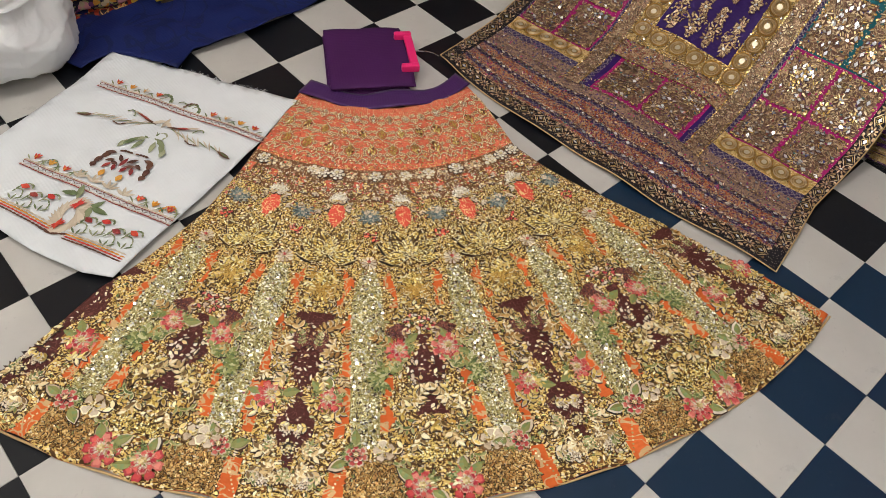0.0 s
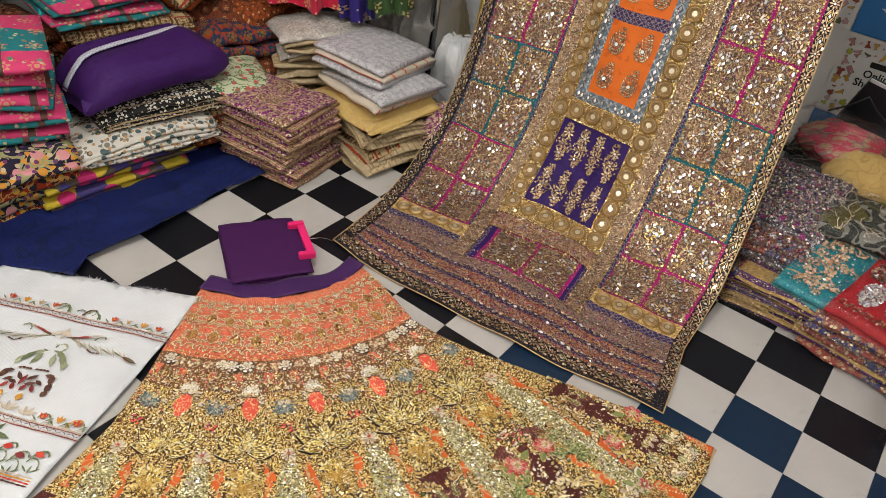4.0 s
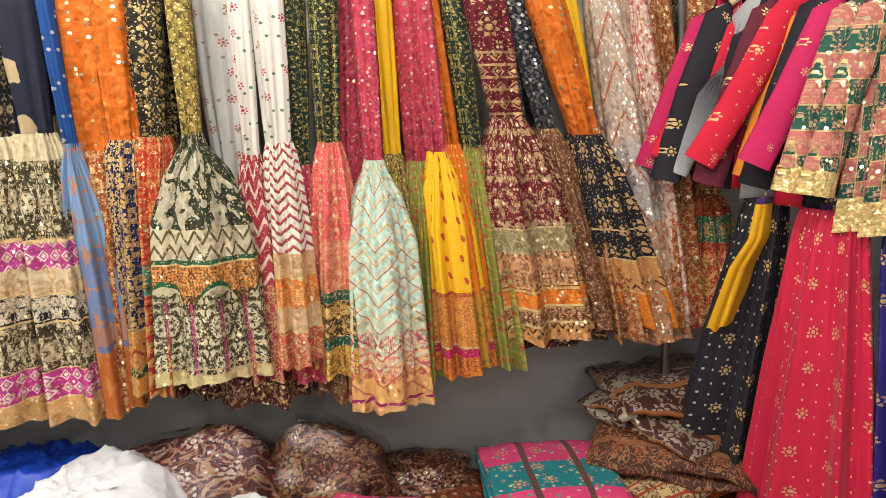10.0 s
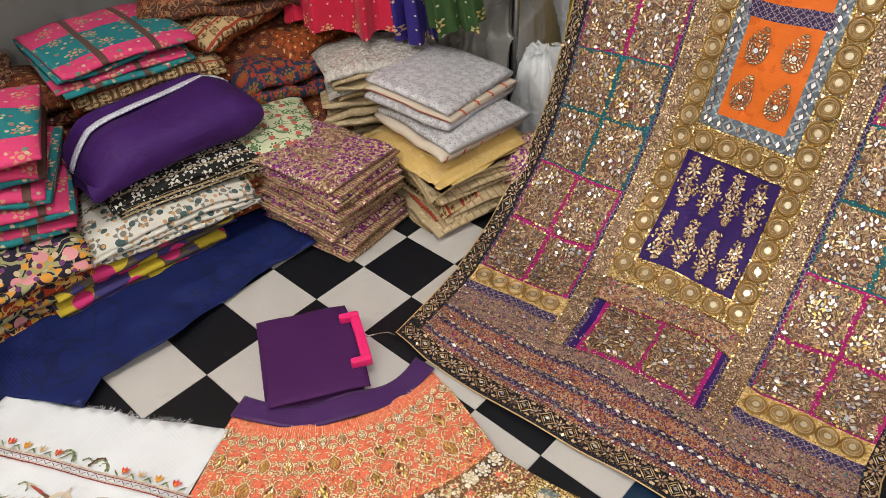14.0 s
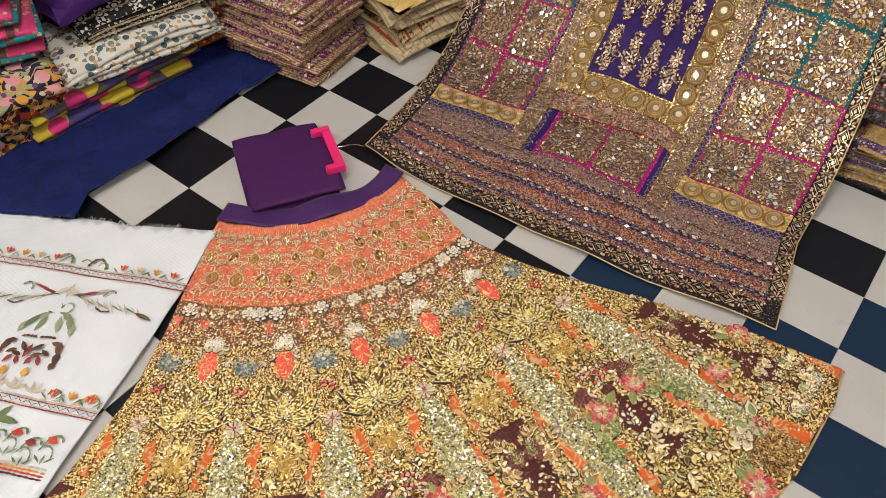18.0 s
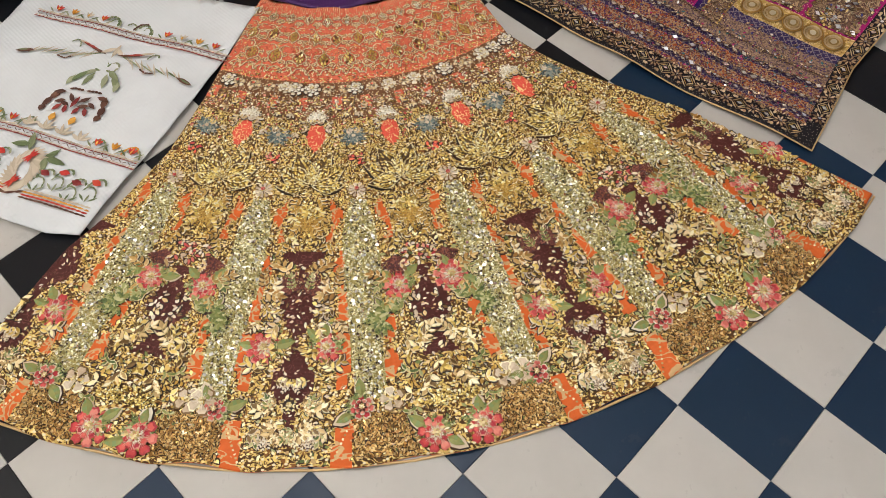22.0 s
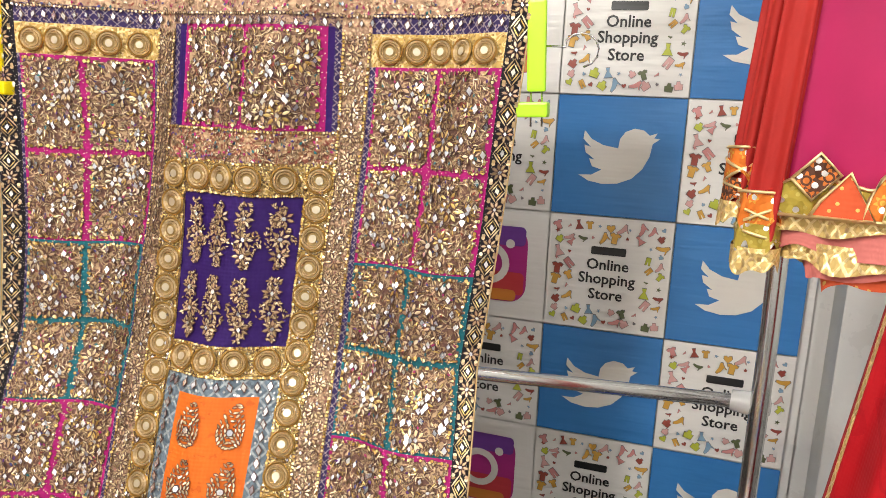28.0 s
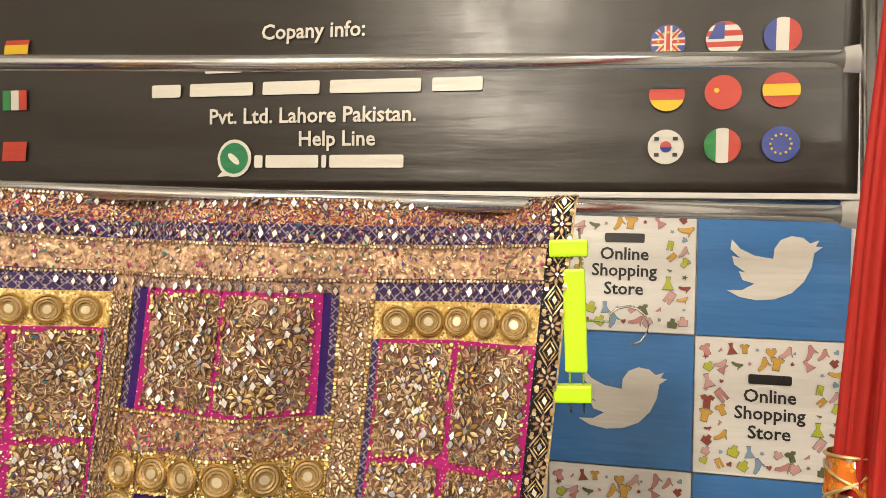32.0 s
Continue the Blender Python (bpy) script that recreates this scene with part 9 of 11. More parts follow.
# ---- soft lumps: bundles and bags ----
def lump(name, words, category, x, y, z, size, mats, seed, bumps=0.16, yaw=0.0, group="", neck=0.0, parent=None, crisp=0.05):
    """A soft closed form resting at z, creased by noise; neck pinches its top."""
    bm = bmesh.new()
    bmesh.ops.create_icosphere(bm, subdivisions=5, radius=1.0)
    for v in bm.verts:
        p = v.co.copy()
        n = noise.noise(p * 1.3 + Vector((seed, 0, 0)))
        r = abs(noise.noise(Vector((p.x * 2.4, p.y * 2.4, p.z * 1.3)) + Vector((0, seed, 0))))
        r2 = abs(noise.noise(p * 7.0 + Vector((0, seed, 4))))
        f = 1 + bumps * n - bumps * 0.9 * r + crisp * (0.5 - r2)
        if neck:
            th = math.atan2(p.y, p.x)
            f -= 0.07 * abs(math.sin(3.5 * th + 3.5 * n + seed)) * max(0.15, 0.5 + 0.6 * p.z)
            f += 0.10 * (noise.voronoi(Vector((p.x * 1.9 + seed, p.y * 1.9, p.z * 1.5)))[0][0] - 0.4)
        q = p * f
        if neck and q.z > 0.25:
            k = min(1, (q.z - 0.25) / 0.7)
            s = 1 - neck * k
            q.x *= s
            q.y *= s
            q.z += 0.35 * neck * k
        q.z = max(q.z, -0.82 + 0.03 * n)
        v.co = Vector((q.x * size[0], q.y * size[1], (q.z + 0.82) * size[2] / 1.82))
    ob = part(name, bm, mats, parent, words if parent is None else "", True)
    uv = ob.data.uv_layers.new(name="UVMap")
    co = np.empty(len(ob.data.vertices) * 3, dtype=np.float32)
    ob.data.vertices.foreach_get("co", co)
    co = co.reshape(-1, 3)
    idx = np.empty(len(ob.data.loops), dtype=np.int32)
    ob.data.loops.foreach_get("vertex_index", idx)
    uv.data.foreach_set("uv", np.stack([co[idx, 1] + 0.3 * co[idx, 0] + seed, co[idx, 2] - 0.8 * co[idx, 0]], 1).ravel())
    ob.matrix_basis = pose(x, y, z, 0, 0, yaw)
    if parent is None:
        tagged(ob, words, category, group)
    return ob


def poly_bag(name, color, alpha_trans=0.25, rough=0.35):
    n = Nodes(name)
    o = n.obj()
    a, b = n.noise(o, 5.0, 2, 0.5), n.noise(o, 45.0, 3, 0.6)
    n.put("Base Color", n.mix(a, tuple(c * 0.88 for c in color), color))
    n.put("Roughness", a * 0.25 + rough - 0.1)
    n.put("Subsurface Weight", alpha_trans)
    n.put("Subsurface Radius", (0.03, 0.03, 0.03))
    r1, r2 = (n.noise(o, 6.5, 2, 0.5, 0, 0.6) - 0.5).abs(), (n.noise(o, 17.0, 2, 0.5, 0, 0.4) - 0.5).abs()
    crease = r1.op("MINIMUM", 0.06) * 3.0 + r2.op("MINIMUM", 0.05) * 1.2
    n.put("Normal", n.bump(b * 0.03 + crease, 0.35, 0.012))
    return n.mat


BAGWHITE = poly_bag("white_polythene", (0.8, 0.82, 0.84), 0.25)
BAGCLOUDY = poly_bag("cloudy_polythene", (0.72, 0.74, 0.76), 0.4)
BAGBLUE = poly_bag("blue_polythene", (0.01, 0.06, 0.5), 0.1)
BAGYELLOW = poly_bag("yellow_polythene", (0.7, 0.5, 0.02), 0.1)


def sack(size, mat, seed, parent, k=30):
    """A stuffed plastic bag: taut facets between soft creases, slack towards the mouth."""
    rd = random.Random(seed * 31 + 7)
    planes = [(Vector((0, 0, 1)), 0.9), (Vector((0, 0, -1)), 0.82)]
    for _ in range(13):
        q = Vector((rd.gauss(0, 1), rd.gauss(0, 1), rd.gauss(0, 0.6))).normalized()
        planes.append((q, rd.uniform(0.76, 1.0)))
    bm = bmesh.new()
    bmesh.ops.create_icosphere(bm, subdivisions=6, radius=1.0)
    o = Vector((seed * 1.7, -seed, 3))
    for v in bm.verts:
        p = v.co.copy()
        f = sum((max(0.0, q.dot(p)) / h) ** k for q, h in planes) ** (-1 / k)
        f = min(f, 1.12)
        az = math.atan2(p.y, p.x)
        n = noise.noise(p * 1.5 + o)
        pull = 0.25 + 0.75 * max(0.0, p.z)
        # pleats drawn up towards the mouth, and a few long folds
        w1 = 1 - abs(noise.noise(Vector((math.cos(az) * 3.4, math.sin(az) * 3.4, p.z * 0.7 + 0.5 * n)) + o)) * 2.2
        w2 = 1 - abs(noise.noise(Vector((math.cos(az) * 8.0, math.sin(az) * 8.0, p.z * 1.5 + n)) + o)) * 2.4
        w3 = 1 - abs(noise.noise(Vector((p.x * 2.2 + 1.4 * p.z, p.y * 2.2, p.z * 3.4)) + o)) * 2.6
        f += 0.05 * n + 0.07 * max(0, w1) ** 3 * pull + 0.03 * max(0, w2) ** 3 * pull + 0.03 * max(0, w3) ** 4
        q = p * f
        q.z += 0.08 * max(0, p.z) * noise.noise(Vector((p.x * 2.2, p.y * 2.2, seed)))
        v.co = Vector((q.x * size[0], q.y * size[1], (max(q.z, -0.82) + 0.82) * size[2] / 1.7))
    tree = BVHTree.FromBMesh(bm)
    return part("bag_body", bm, mat, parent, "", True), tree


def shop_bag(x, y, z, size, seed, words, mat=None, handles=True, yaw=0.0, mouth=0.0):
    """A filled plastic carrier; its loop handles lie over it, or its gathered mouth stands up."""
    ob = group_of("plastic_bag", words, "plastic bag", "plastic bags", at=pose(x, y, z, 0, 0, yaw))
    mat = mat or BAGWHITE
    body, tree = sack(size, mat, seed, ob)
    mid = Vector((0, 0, size[2] * 0.45))

    def over(az, el, lift):
        d = Vector((math.cos(el) * math.cos(az), math.cos(el) * math.sin(az), math.sin(el) * 1.4)).normalized()
        hit = tree.ray_cast(mid + d * 1.2, -d)[0]
        return (hit if hit else mid + d * size[0]) + d * lift

    if handles:
        for az0, dip, wide in ((math.radians(-yaw) + 0.1, 0.95, 1.0), (math.radians(-yaw) + 1.9, 0.55, 0.8)):
            def fn(a, b, az0=az0, dip=dip, wide=wide):
                az = az0 + wide * 0.85 * math.cos(math.pi * a)
                el = 1.25 - dip * math.sin(math.pi * a) ** 0.8 + (b - 0.5) * (0.16 + 0.12 * abs(math.cos(math.pi * a)))
                return over(az, el, 0.006 + 0.016 * math.sin(math.pi * a) + 0.006 * math.sin(9 * b + 5 * a)), (a, b)

            sheet("handle", fn, 36, 6, mat, ob, thick=0.0012)
    if mouth:
        def rim(a, b):
            th = 2 * math.pi * a
            r = mouth * (0.55 + 0.5 * b + 0.16 * math.sin(5 * th + seed) * b + 0.1 * math.sin(11 * th) * b)
            c = over(0.8, 1.2, 0.0)
            return Vector((c.x + r * math.cos(th), c.y + 0.8 * r * math.sin(th), c.z - 0.03 + mouth * (0.9 * b - 0.45 * b * b) + 0.25 * mouth * b * math.sin(3 * th + seed))), (a, b)

        sheet("bag_mouth", rim, 60, 8, mat, ob, thick=0.0012)
    return ob


shop_bag(-1.74, -0.99, 0.002, (0.2, 0.19, 0.35), 3, "full white plastic carrier bag beside the floral pile", yaw=20)
shop_bag(-1.84, -1.24, 0.002, (0.19, 0.19, 0.28), 5, "full white plastic bag under a navy pack", None, False, yaw=-30)
shop_bag(-2.0, -1.28, 0.25, (0.2, 0.26, 0.34), 8, "large full white plastic bag by the wall", None, False, yaw=60, mouth=0.05)
shop_bag(-2.0, -0.93, 0.17, (0.16, 0.17, 0.3), 12, "slack white plastic bag with an open top", BAGCLOUDY, False, yaw=10, mouth=0.075)
shop_bag(-1.66, -1.42, 0.002, (0.2, 0.17, 0.3), 21, "white plastic bag on the floor", handles=False)
shop_bag(-2.3, -1.72, 0.2, (0.2, 0.22, 0.4), 23, "white plastic bag piled against the wall", BAGCLOUDY, handles=False)
shop_bag(-2.31, -1.42, 0.2, (0.14, 0.22, 0.34), 14, "shiny blue plastic bag stuffed behind the white ones", BAGBLUE, False)
np_ = wrapped("navy suit with pink floral embroidery in a shiny plastic pack", -1.8, -1.24, 0.275, 82, 0.34, 0.26, 0.075, 2, [P("navy_pink_floral", (0.008, 0.012, 0.035), ("posy", 20, 0.3, (0.4, 0.1, 0.1), 0), ("scatter", 34, 0.2, (0.4, 0.36, 0.3), 0), ("vine", 30, 0.03, (0.3, 0.27, 0.22), 0))], 17)
MAROONQ = P("maroon_floral_quilt", (0.05, 0.006, 0.01), ("vine", 22, 0.04, (0.3, 0.16, 0.08), 0.1), ("posy", 9, 0.24, (0.4, 0.3, 0.25), 0.2), ("scatter", 24, 0.11, (0.45, 0.38, 0.33), 0), ("scatter", 41, 0.14, (0.2, 0.02, 0.02), 0))
for words, qx, qy, qz, qs, mt, sd in (
        ("maroon floral quilt bundled in clear plastic", -2.25, -1.03, 0.18, (0.2, 0.24, 0.41), MAROONQ, 31),
        ("dark brown patterned quilt bundled by the wall", -2.29, -0.7, 0.13, (0.15, 0.19, 0.43), PILE["darkprint"], 33),
        ("dark brown printed bundle behind the floral stacks", -2.33, -0.43, 0.3, (0.12, 0.15, 0.1), PILE["darkprint"], 34)):
    qp = group_of("quilt_pack", words, "bundle", "bundles", at=pose(qx, qy, qz))
    lump("quilt", "", "", 0, 0, 0, qs, mt, sd, 0.24, 0, "", 0, qp)
    wrap = lump("plastic_wrap", "", "", 0.004, 0.004, -0.002, tuple(c * 1.05 for c in qs), FILM, sd, 0.24, 0, "", 0, qp, 0.12)
    wrap.visible_shadow = False
# behind the stand's left post
shop_bag(-1.6, 0.88, 0.001, (0.19, 0.2, 0.36), 41, "cloudy plastic bag of dark clothes under the skirts", poly_bag("grey_polythene", (0.4, 0.39, 0.37), 0.1), False)
shop_bag(-1.36, 0.78, 0.001, (0.09, 0.1, 0.27), 44, "small white plastic bag with tied handles beside the post")
shop_bag(-1.47, 1.25, 0.3, (0.17, 0.15, 0.62), 47, "tall white printed plastic bag behind the post", handles=False)
shop_bag(-1.52, 1.27, 0.002, (0.18, 0.15, 0.34), 48, "full white plastic bag under the tall one", handles=False)
shop_bag(-1.36, 1.08, 0.002, (0.12, 0.12, 0.42), 49, "yellow plastic bag behind the stand", BAGYELLOW, False, mouth=0.05)
lump("quilt_pack", "purple sequinned cloth bundle against the dupatta", "bundle", -1.22, 0.52, 0.001, (0.07, 0.1, 0.17), PILE["glitter"], 51, 0.2)

# ---- cloths lying on the floor ----
def polysheet(name, outline, mat, words, category, z=0.004, rumple=0.006, res=0.02, seed=0, pick=None, mats=None):
    """A cloth on the floor with the given outline; rumpled."""
    bm = bmesh.new()
    vs = [bm.verts.new((x, y, 0)) for x, y in outline]
    f = bm.faces.new(vs)
    if f.normal.z < 0:
        f.normal_flip()
    xs, ys = [p[0] for p in outline], [p[1] for p in outline]
    for ax, lo, hi in ((0, min(xs), max(xs)), (1, min(ys), max(ys))):
        q = lo + res
        while q < hi:
            co, no = [0, 0, 0], [0, 0, 0]
            co[ax], no[ax] = q, 1
            bmesh.ops.bisect_plane(bm, geom=bm.verts[:] + bm.edges[:] + bm.faces[:], plane_co=co, plane_no=no)
            q += res
    uvl = bm.loops.layers.uv.new("UVMap")
    for v in bm.verts:
        p = v.co
        a = abs(noise.noise(Vector((p.x * 7 + seed, p.y * 3, seed))))
        b = noise.noise(Vector((p.x * 16, p.y * 16 + seed, 0)))
        v.co.z = z + rumple * (1.5 * (0.5 - a) + 0.5 * b + 0.7)
    for fc in bm.faces:
        for lp in fc.loops:
            lp[uvl].uv = (lp.vert.co.x + 3, lp.vert.co.y + 3)
    geom = bmesh.ops.extrude_face_region(bm, geom=bm.faces[:])
    for v in [g for g in geom["geom"] if isinstance(g, bmesh.types.BMVert)]:
        v.co.z += 0.002
    bmesh.ops.recalc_face_normals(bm, faces=bm.faces[:])
    return part(name, bm, mat, None, words, True)


navy = polysheet("navy_cloth", [(-1.73, 0.0), (-1.46, -0.03), (-1.482, -0.15), (-1.47, -0.31), (-1.446, -0.46), (-1.462, -0.62), (-1.415, -0.69), (-1.5, -0.735), (-1.577, -0.78), (-1.555, -0.87), (-1.62, -0.9), (-1.76, -0.88), (-1.8, -0.5)], P("navy_cotton", (0.005, 0.012, 0.085), ("vine", 8, 0.02, (0.004, 0.009, 0.06), 0), rough=0.65), "long navy blue cotton cloth trailing over the tiles", "cloth", 0.003, 0.016)
tagged(navy, category="cloth")

WP = [(-1.587, -0.772), (-1.535, -0.742), (-1.449, -0.703), (-1.375, -0.652), (-1.311, -0.626), (-1.23, -0.565), (-1.155, -0.52), (-1.095, -0.65), (-1.035, -0.792), (-0.98, -0.95), (-0.925, -1.1), (-0.97, -1.139), (-1.08, -1.19), (-1.2, -1.225), (-1.34, -1.27), (-1.43, -1.12), (-1.466, -1.029), (-1.532, -0.871)]
WHITECLOTH = P("white_cotton", (0.68, 0.71, 0.74), rough=0.8)
white_piece = polysheet("embroidered_cloth", WP, WHITECLOTH, "white cotton cloth with red, green and grey embroidery", "cloth", 0.004, 0.007, seed=4)
tagged(white_piece, category="cloth")
wb = Needlework()
O2, UX, UY = Vector((-1.56, -0.79, 0)), Vector((0.866, 0.5, 0)).normalized(), Vector((0.42, -0.905, 0)).normalized()
BURG = thread("burgundy_thread", [(0.22, 0.02, 0.02), (0.3, 0.04, 0.03)])
SCAR = thread("scarlet_thread", [(0.5, 0.03, 0.02), (0.55, 0.06, 0.03)])
AMBER = thread("amber_thread", [(0.6, 0.25, 0.02), (0.65, 0.32, 0.05)])
SAGE = thread("sage_thread", [(0.12, 0.16, 0.07), (0.2, 0.23, 0.12), (0.3, 0.32, 0.2)])
SANDY = thread("sand_thread", [(0.5, 0.42, 0.32), (0.58, 0.5, 0.4)])
UMBER = thread("umber_thread", [(0.08, 0.03, 0.02), (0.12, 0.05, 0.03)])


def white_at(u, v):
    p = O2 + UX * u + UY * v
    return Vector((p.x, p.y, 0.0165 + 0.002 * math.sin(u * 30 + v * 17)))


def stitch(u, v, length, wide, ang, mat, lift=0.001):
    """One satin-stitched leaf; ang turns from the ribbon's line (0) towards the hem (90)."""
    d = UX * math.cos(radians(ang)) + UY * math.sin(radians(ang))
    wb.leaves([white_at(u, v)], up, np.array([math.atan2(d.y, d.x)]), length, wide * (0.72 if wide < 0.012 else 0.82), mat, None, 0.03, lift)


def line(pts, wide, mat, step=0.006, grow=1.5):
    """Stitches end to end along points (u, v)."""
    for (u0, v0), (u1, v1) in zip(pts, pts[1:]):
        n = max(1, int(math.hypot(u1 - u0, v1 - v0) / step))
        for j in range(n):
            q = (j + 0.5) / n
            stitch(u0 + (u1 - u0) * q, v0 + (v1 - v0) * q, math.hypot(u1 - u0, v1 - v0) / n * grow, wide, math.degrees(math.atan2(v1 - v0, u1 - u0)), mat)


def ribbon(u0, v0, u1, v1, wide):
    """A woven band: three edge lines with zigzag stitches between."""
    at = lambda q, o: (u0 + (u1 - u0) * q, v0 + (v1 - v0) * q + o)
    for o, m, w in ((-wide / 2, SANDY, 0.006), (-wide * 0.3, BURG, 0.003), (wide * 0.5, BURG, 0.0045), (wide * 0.32, SANDY, 0.003)):
        line([at(0, o), at(1, o)], w, m, 0.008)
    n = int((u1 - u0) / 0.0095)
    line([at(j / n, wide * (0.22 if j % 2 else -0.2)) for j in range(n + 1)], 0.0022, UMBER, 0.02, 1.1)


def bud(u, v, s, red):
    """A small flower with cupped petals and two grey-green leaves."""
    for da in (-35, 0, 35):
        stitch(u + s * 0.3 * math.sin(radians(da)), v - s * 0.35 * math.cos(radians(da)), s * 0.95, s * 0.42, -90 + da, red, 0.002)
    stitch(u, v - s * 0.15, s * 0.5, s * 0.3, -90, AMBER, 0.004)
    for sg in (-1, 1):
        stitch(u + sg * s * 0.75, v, s * 1.0, s * 0.25, -90 + sg * 50, SAGE)
        stitch(u + sg * s * 0.55, v + s * 0.35, s * 0.8, s * 0.2, -90 + sg * 80, SANDY)


def curl(u, v, s, flip, mat, wide=0.006):
    line([(u + flip * s * 0.5 * (1 - math.cos(q)), v - s * 0.75 * math.sin(q * 0.9)) for q in np.linspace(0, 2.9, 8)], wide, mat, 0.006)


for args in ((0.045, 0.104, 0.495, 0.132, 0.017), (0.08, 0.392, 0.465, 0.43, 0.017)):
    ribbon(*args)
for off, m in ((0, AMBER), (0.006, SCAR), (0.012, UMBER), (-0.006, SANDY)):
    line([(0.1, 0.5 + off), (0.26, 0.525 + off)], 0.006, m, 0.01)
    line([(0.3, 0.531 + off), (0.437, 0.541 + off)], 0.006, m, 0.01)
ROWBUDS = (SCAR, AMBER, SANDY, SCAR, SAGE, UMBER, SAGE, SCAR, SANDY, AMBER, SCAR)
for k, m in enumerate(ROWBUDS):
    u = 0.085 + 0.037 * k
    if m in (SAGE, UMBER):
        curl(u, 0.092 + 0.0025 * k, 0.03, 1 if k % 2 else -1, m, 0.009)
        curl(u + 0.004, 0.092 + 0.0025 * k, 0.022, -1, SAGE)
    else:
        bud(u, 0.088 + 0.0025 * k, 0.02, m)
for k, m in enumerate((SCAR, AMBER, SCAR, SANDY, SANDY, SANDY, SANDY, SCAR, AMBER, SCAR)):
    u = 0.1 + 0.038 * k
    if m is SANDY:
        for da in (-60, -20, 20, 60):
            stitch(u + 0.012 * math.sin(radians(da)), 0.378 + 0.0035 * k - 0.012 * math.cos(radians(da)), 0.026, 0.011, -90 + da, SANDY)
    else:
        bud(u, 0.376 + 0.0035 * k, 0.021, m)
        curl(u + 0.02, 0.385 + 0.0035 * k, 0.03, -1 if k % 2 else 1, AMBER if k == 8 else SAGE)
# winged motif
for sg in (-1, 1):
    for j in range(15):
        q = j / 14
        stitch(0.267 + sg * (0.03 + 0.13 * q), 0.182 + 0.028 * q + 0.006 * math.sin(q * 5), 0.05 * (1 - 0.4 * q), 0.005, sg * (24 + 16 * (j % 3)) + (0 if sg > 0 else 180), SANDY if j % 3 else SAGE)
    for j in range(3):
        stitch(0.267 + sg * (0.035 + 0.017 * j), 0.176 - 0.006 * j, 0.05 - 0.006 * j, 0.009, sg * -16 + (0 if sg > 0 else 180), (UMBER, BURG, SANDY)[j], 0.003)
    stitch(0.267 + sg * 0.175, 0.213, 0.042, 0.013, sg * 18, UMBER, 0.003)
    stitch(0.267 + sg * 0.178, 0.214, 0.026, 0.006, sg * 18, SAGE, 0.005)
    stitch(0.267 + sg * 0.012, 0.172, 0.034, 0.013, sg * 38 + (0 if sg > 0 else 180), SANDY, 0.004)
    curl(0.267 + sg * 0.075, 0.176, 0.022, sg, SAGE)
    line([(0.267 + sg * 0.075, 0.205), (0.267 + sg * 0.09, 0.213), (0.267 + sg * 0.105, 0.209)], 0.006, UMBER)
    line([(0.275 + sg * 0.012 + 0.012 * math.cos(q), 0.212 + 0.014 * math.sin(q)) for q in np.linspace(0, 6.0, 9)], 0.007, SAGE)
    for j, (du, dv, ln, an) in enumerate(((0.028, 0.235, 0.045, 35), (0.04, 0.25, 0.05, 55), (0.018, 0.252, 0.04, 75), (0.05, 0.262, 0.03, 80))):
        stitch(0.275 + sg * du, dv, ln, 0.016, an if sg > 0 else 180 - an, SAGE, 0.002)
    # brown urn
    line([(0.272 + sg * q, 0.282 + 9 * (q - 0.02) ** 2) for q in np.linspace(0.004, 0.034, 5)], 0.008, UMBER)
    line([(0.272 + sg * u, v) for u, v in ((0.05, 0.295), (0.056, 0.315), (0.06, 0.335), (0.058, 0.348))], 0.018, UMBER, 0.012)
    stitch(0.272 + sg * 0.046, 0.297, 0.026, 0.014, 10 if sg > 0 else 170, UMBER, 0.003)
    for du, dv, ln, an in ((0.014, 0.308, 0.028, -50), (0.02, 0.324, 0.026, -20), (0.034, 0.318, 0.022, 30), (0.03, 0.336, 0.024, 60), (0.012, 0.337, 0.022, -70)):
        stitch(0.272 + sg * du, dv, ln, 0.012, an if sg > 0 else 180 - an, UMBER if dv < 0.33 else BURG, 0.002)
    stitch(0.272 + sg * 0.021, 0.362, 0.022, 0.018, -90, AMBER, 0.004)
stitch(0.272, 0.318, 0.036, 0.012, -90, BURG, 0.003)
stitch(0.27, 0.17, 0.04, 0.012, -90, SANDY, 0.004)
# leafy ground between the lower ribbons, and the woven bird
for k in range(9):
    u = 0.14 + 0.035 * k
    if 0.235 < u < 0.31:
        continue
    v = 0.452 + 0.012 * (k % 2) + 0.004 * k
    stitch(u, v, 0.022, 0.017, 10 * (k % 3), BURG if k % 2 else SCAR, 0.003)
    curl(u - 0.012, v + 0.012, 0.03, 1, SAGE, 0.007)
    curl(u + 0.012, v + 0.03, 0.028, -1, SAGE, 0.005)
    for da in (-50, 0, 50):
        stitch(u + 0.014 * math.sin(radians(da)), v + 0.034, 0.02, 0.006, 90 + da, SAGE)
for du, dv, ln, an in ((0.3, 0.445, 0.045, -60), (0.315, 0.455, 0.05, 10), (0.3, 0.468, 0.04, 70), (0.235, 0.435, 0.04, 170), (0.25, 0.425, 0.045, -110)):
    stitch(du, dv, ln, 0.018, an, SAGE, 0.002)
for j in range(30):
    a = j / 30 * 6.283
    wob_ = 1 + 0.15 * math.sin(2 * a)
    stitch(0.271 + 0.018 * math.cos(a) * wob_, 0.487 + 0.036 * math.sin(a) * wob_, 0.05, 0.016, math.degrees(a) + 60, SANDY, 0.001)
for v, an in ((0.458, -70), (0.517, 110)):
    for da in (-28, 0, 28):
        stitch(0.271, v, 0.034, 0.011, an + da, SCAR, 0.006)
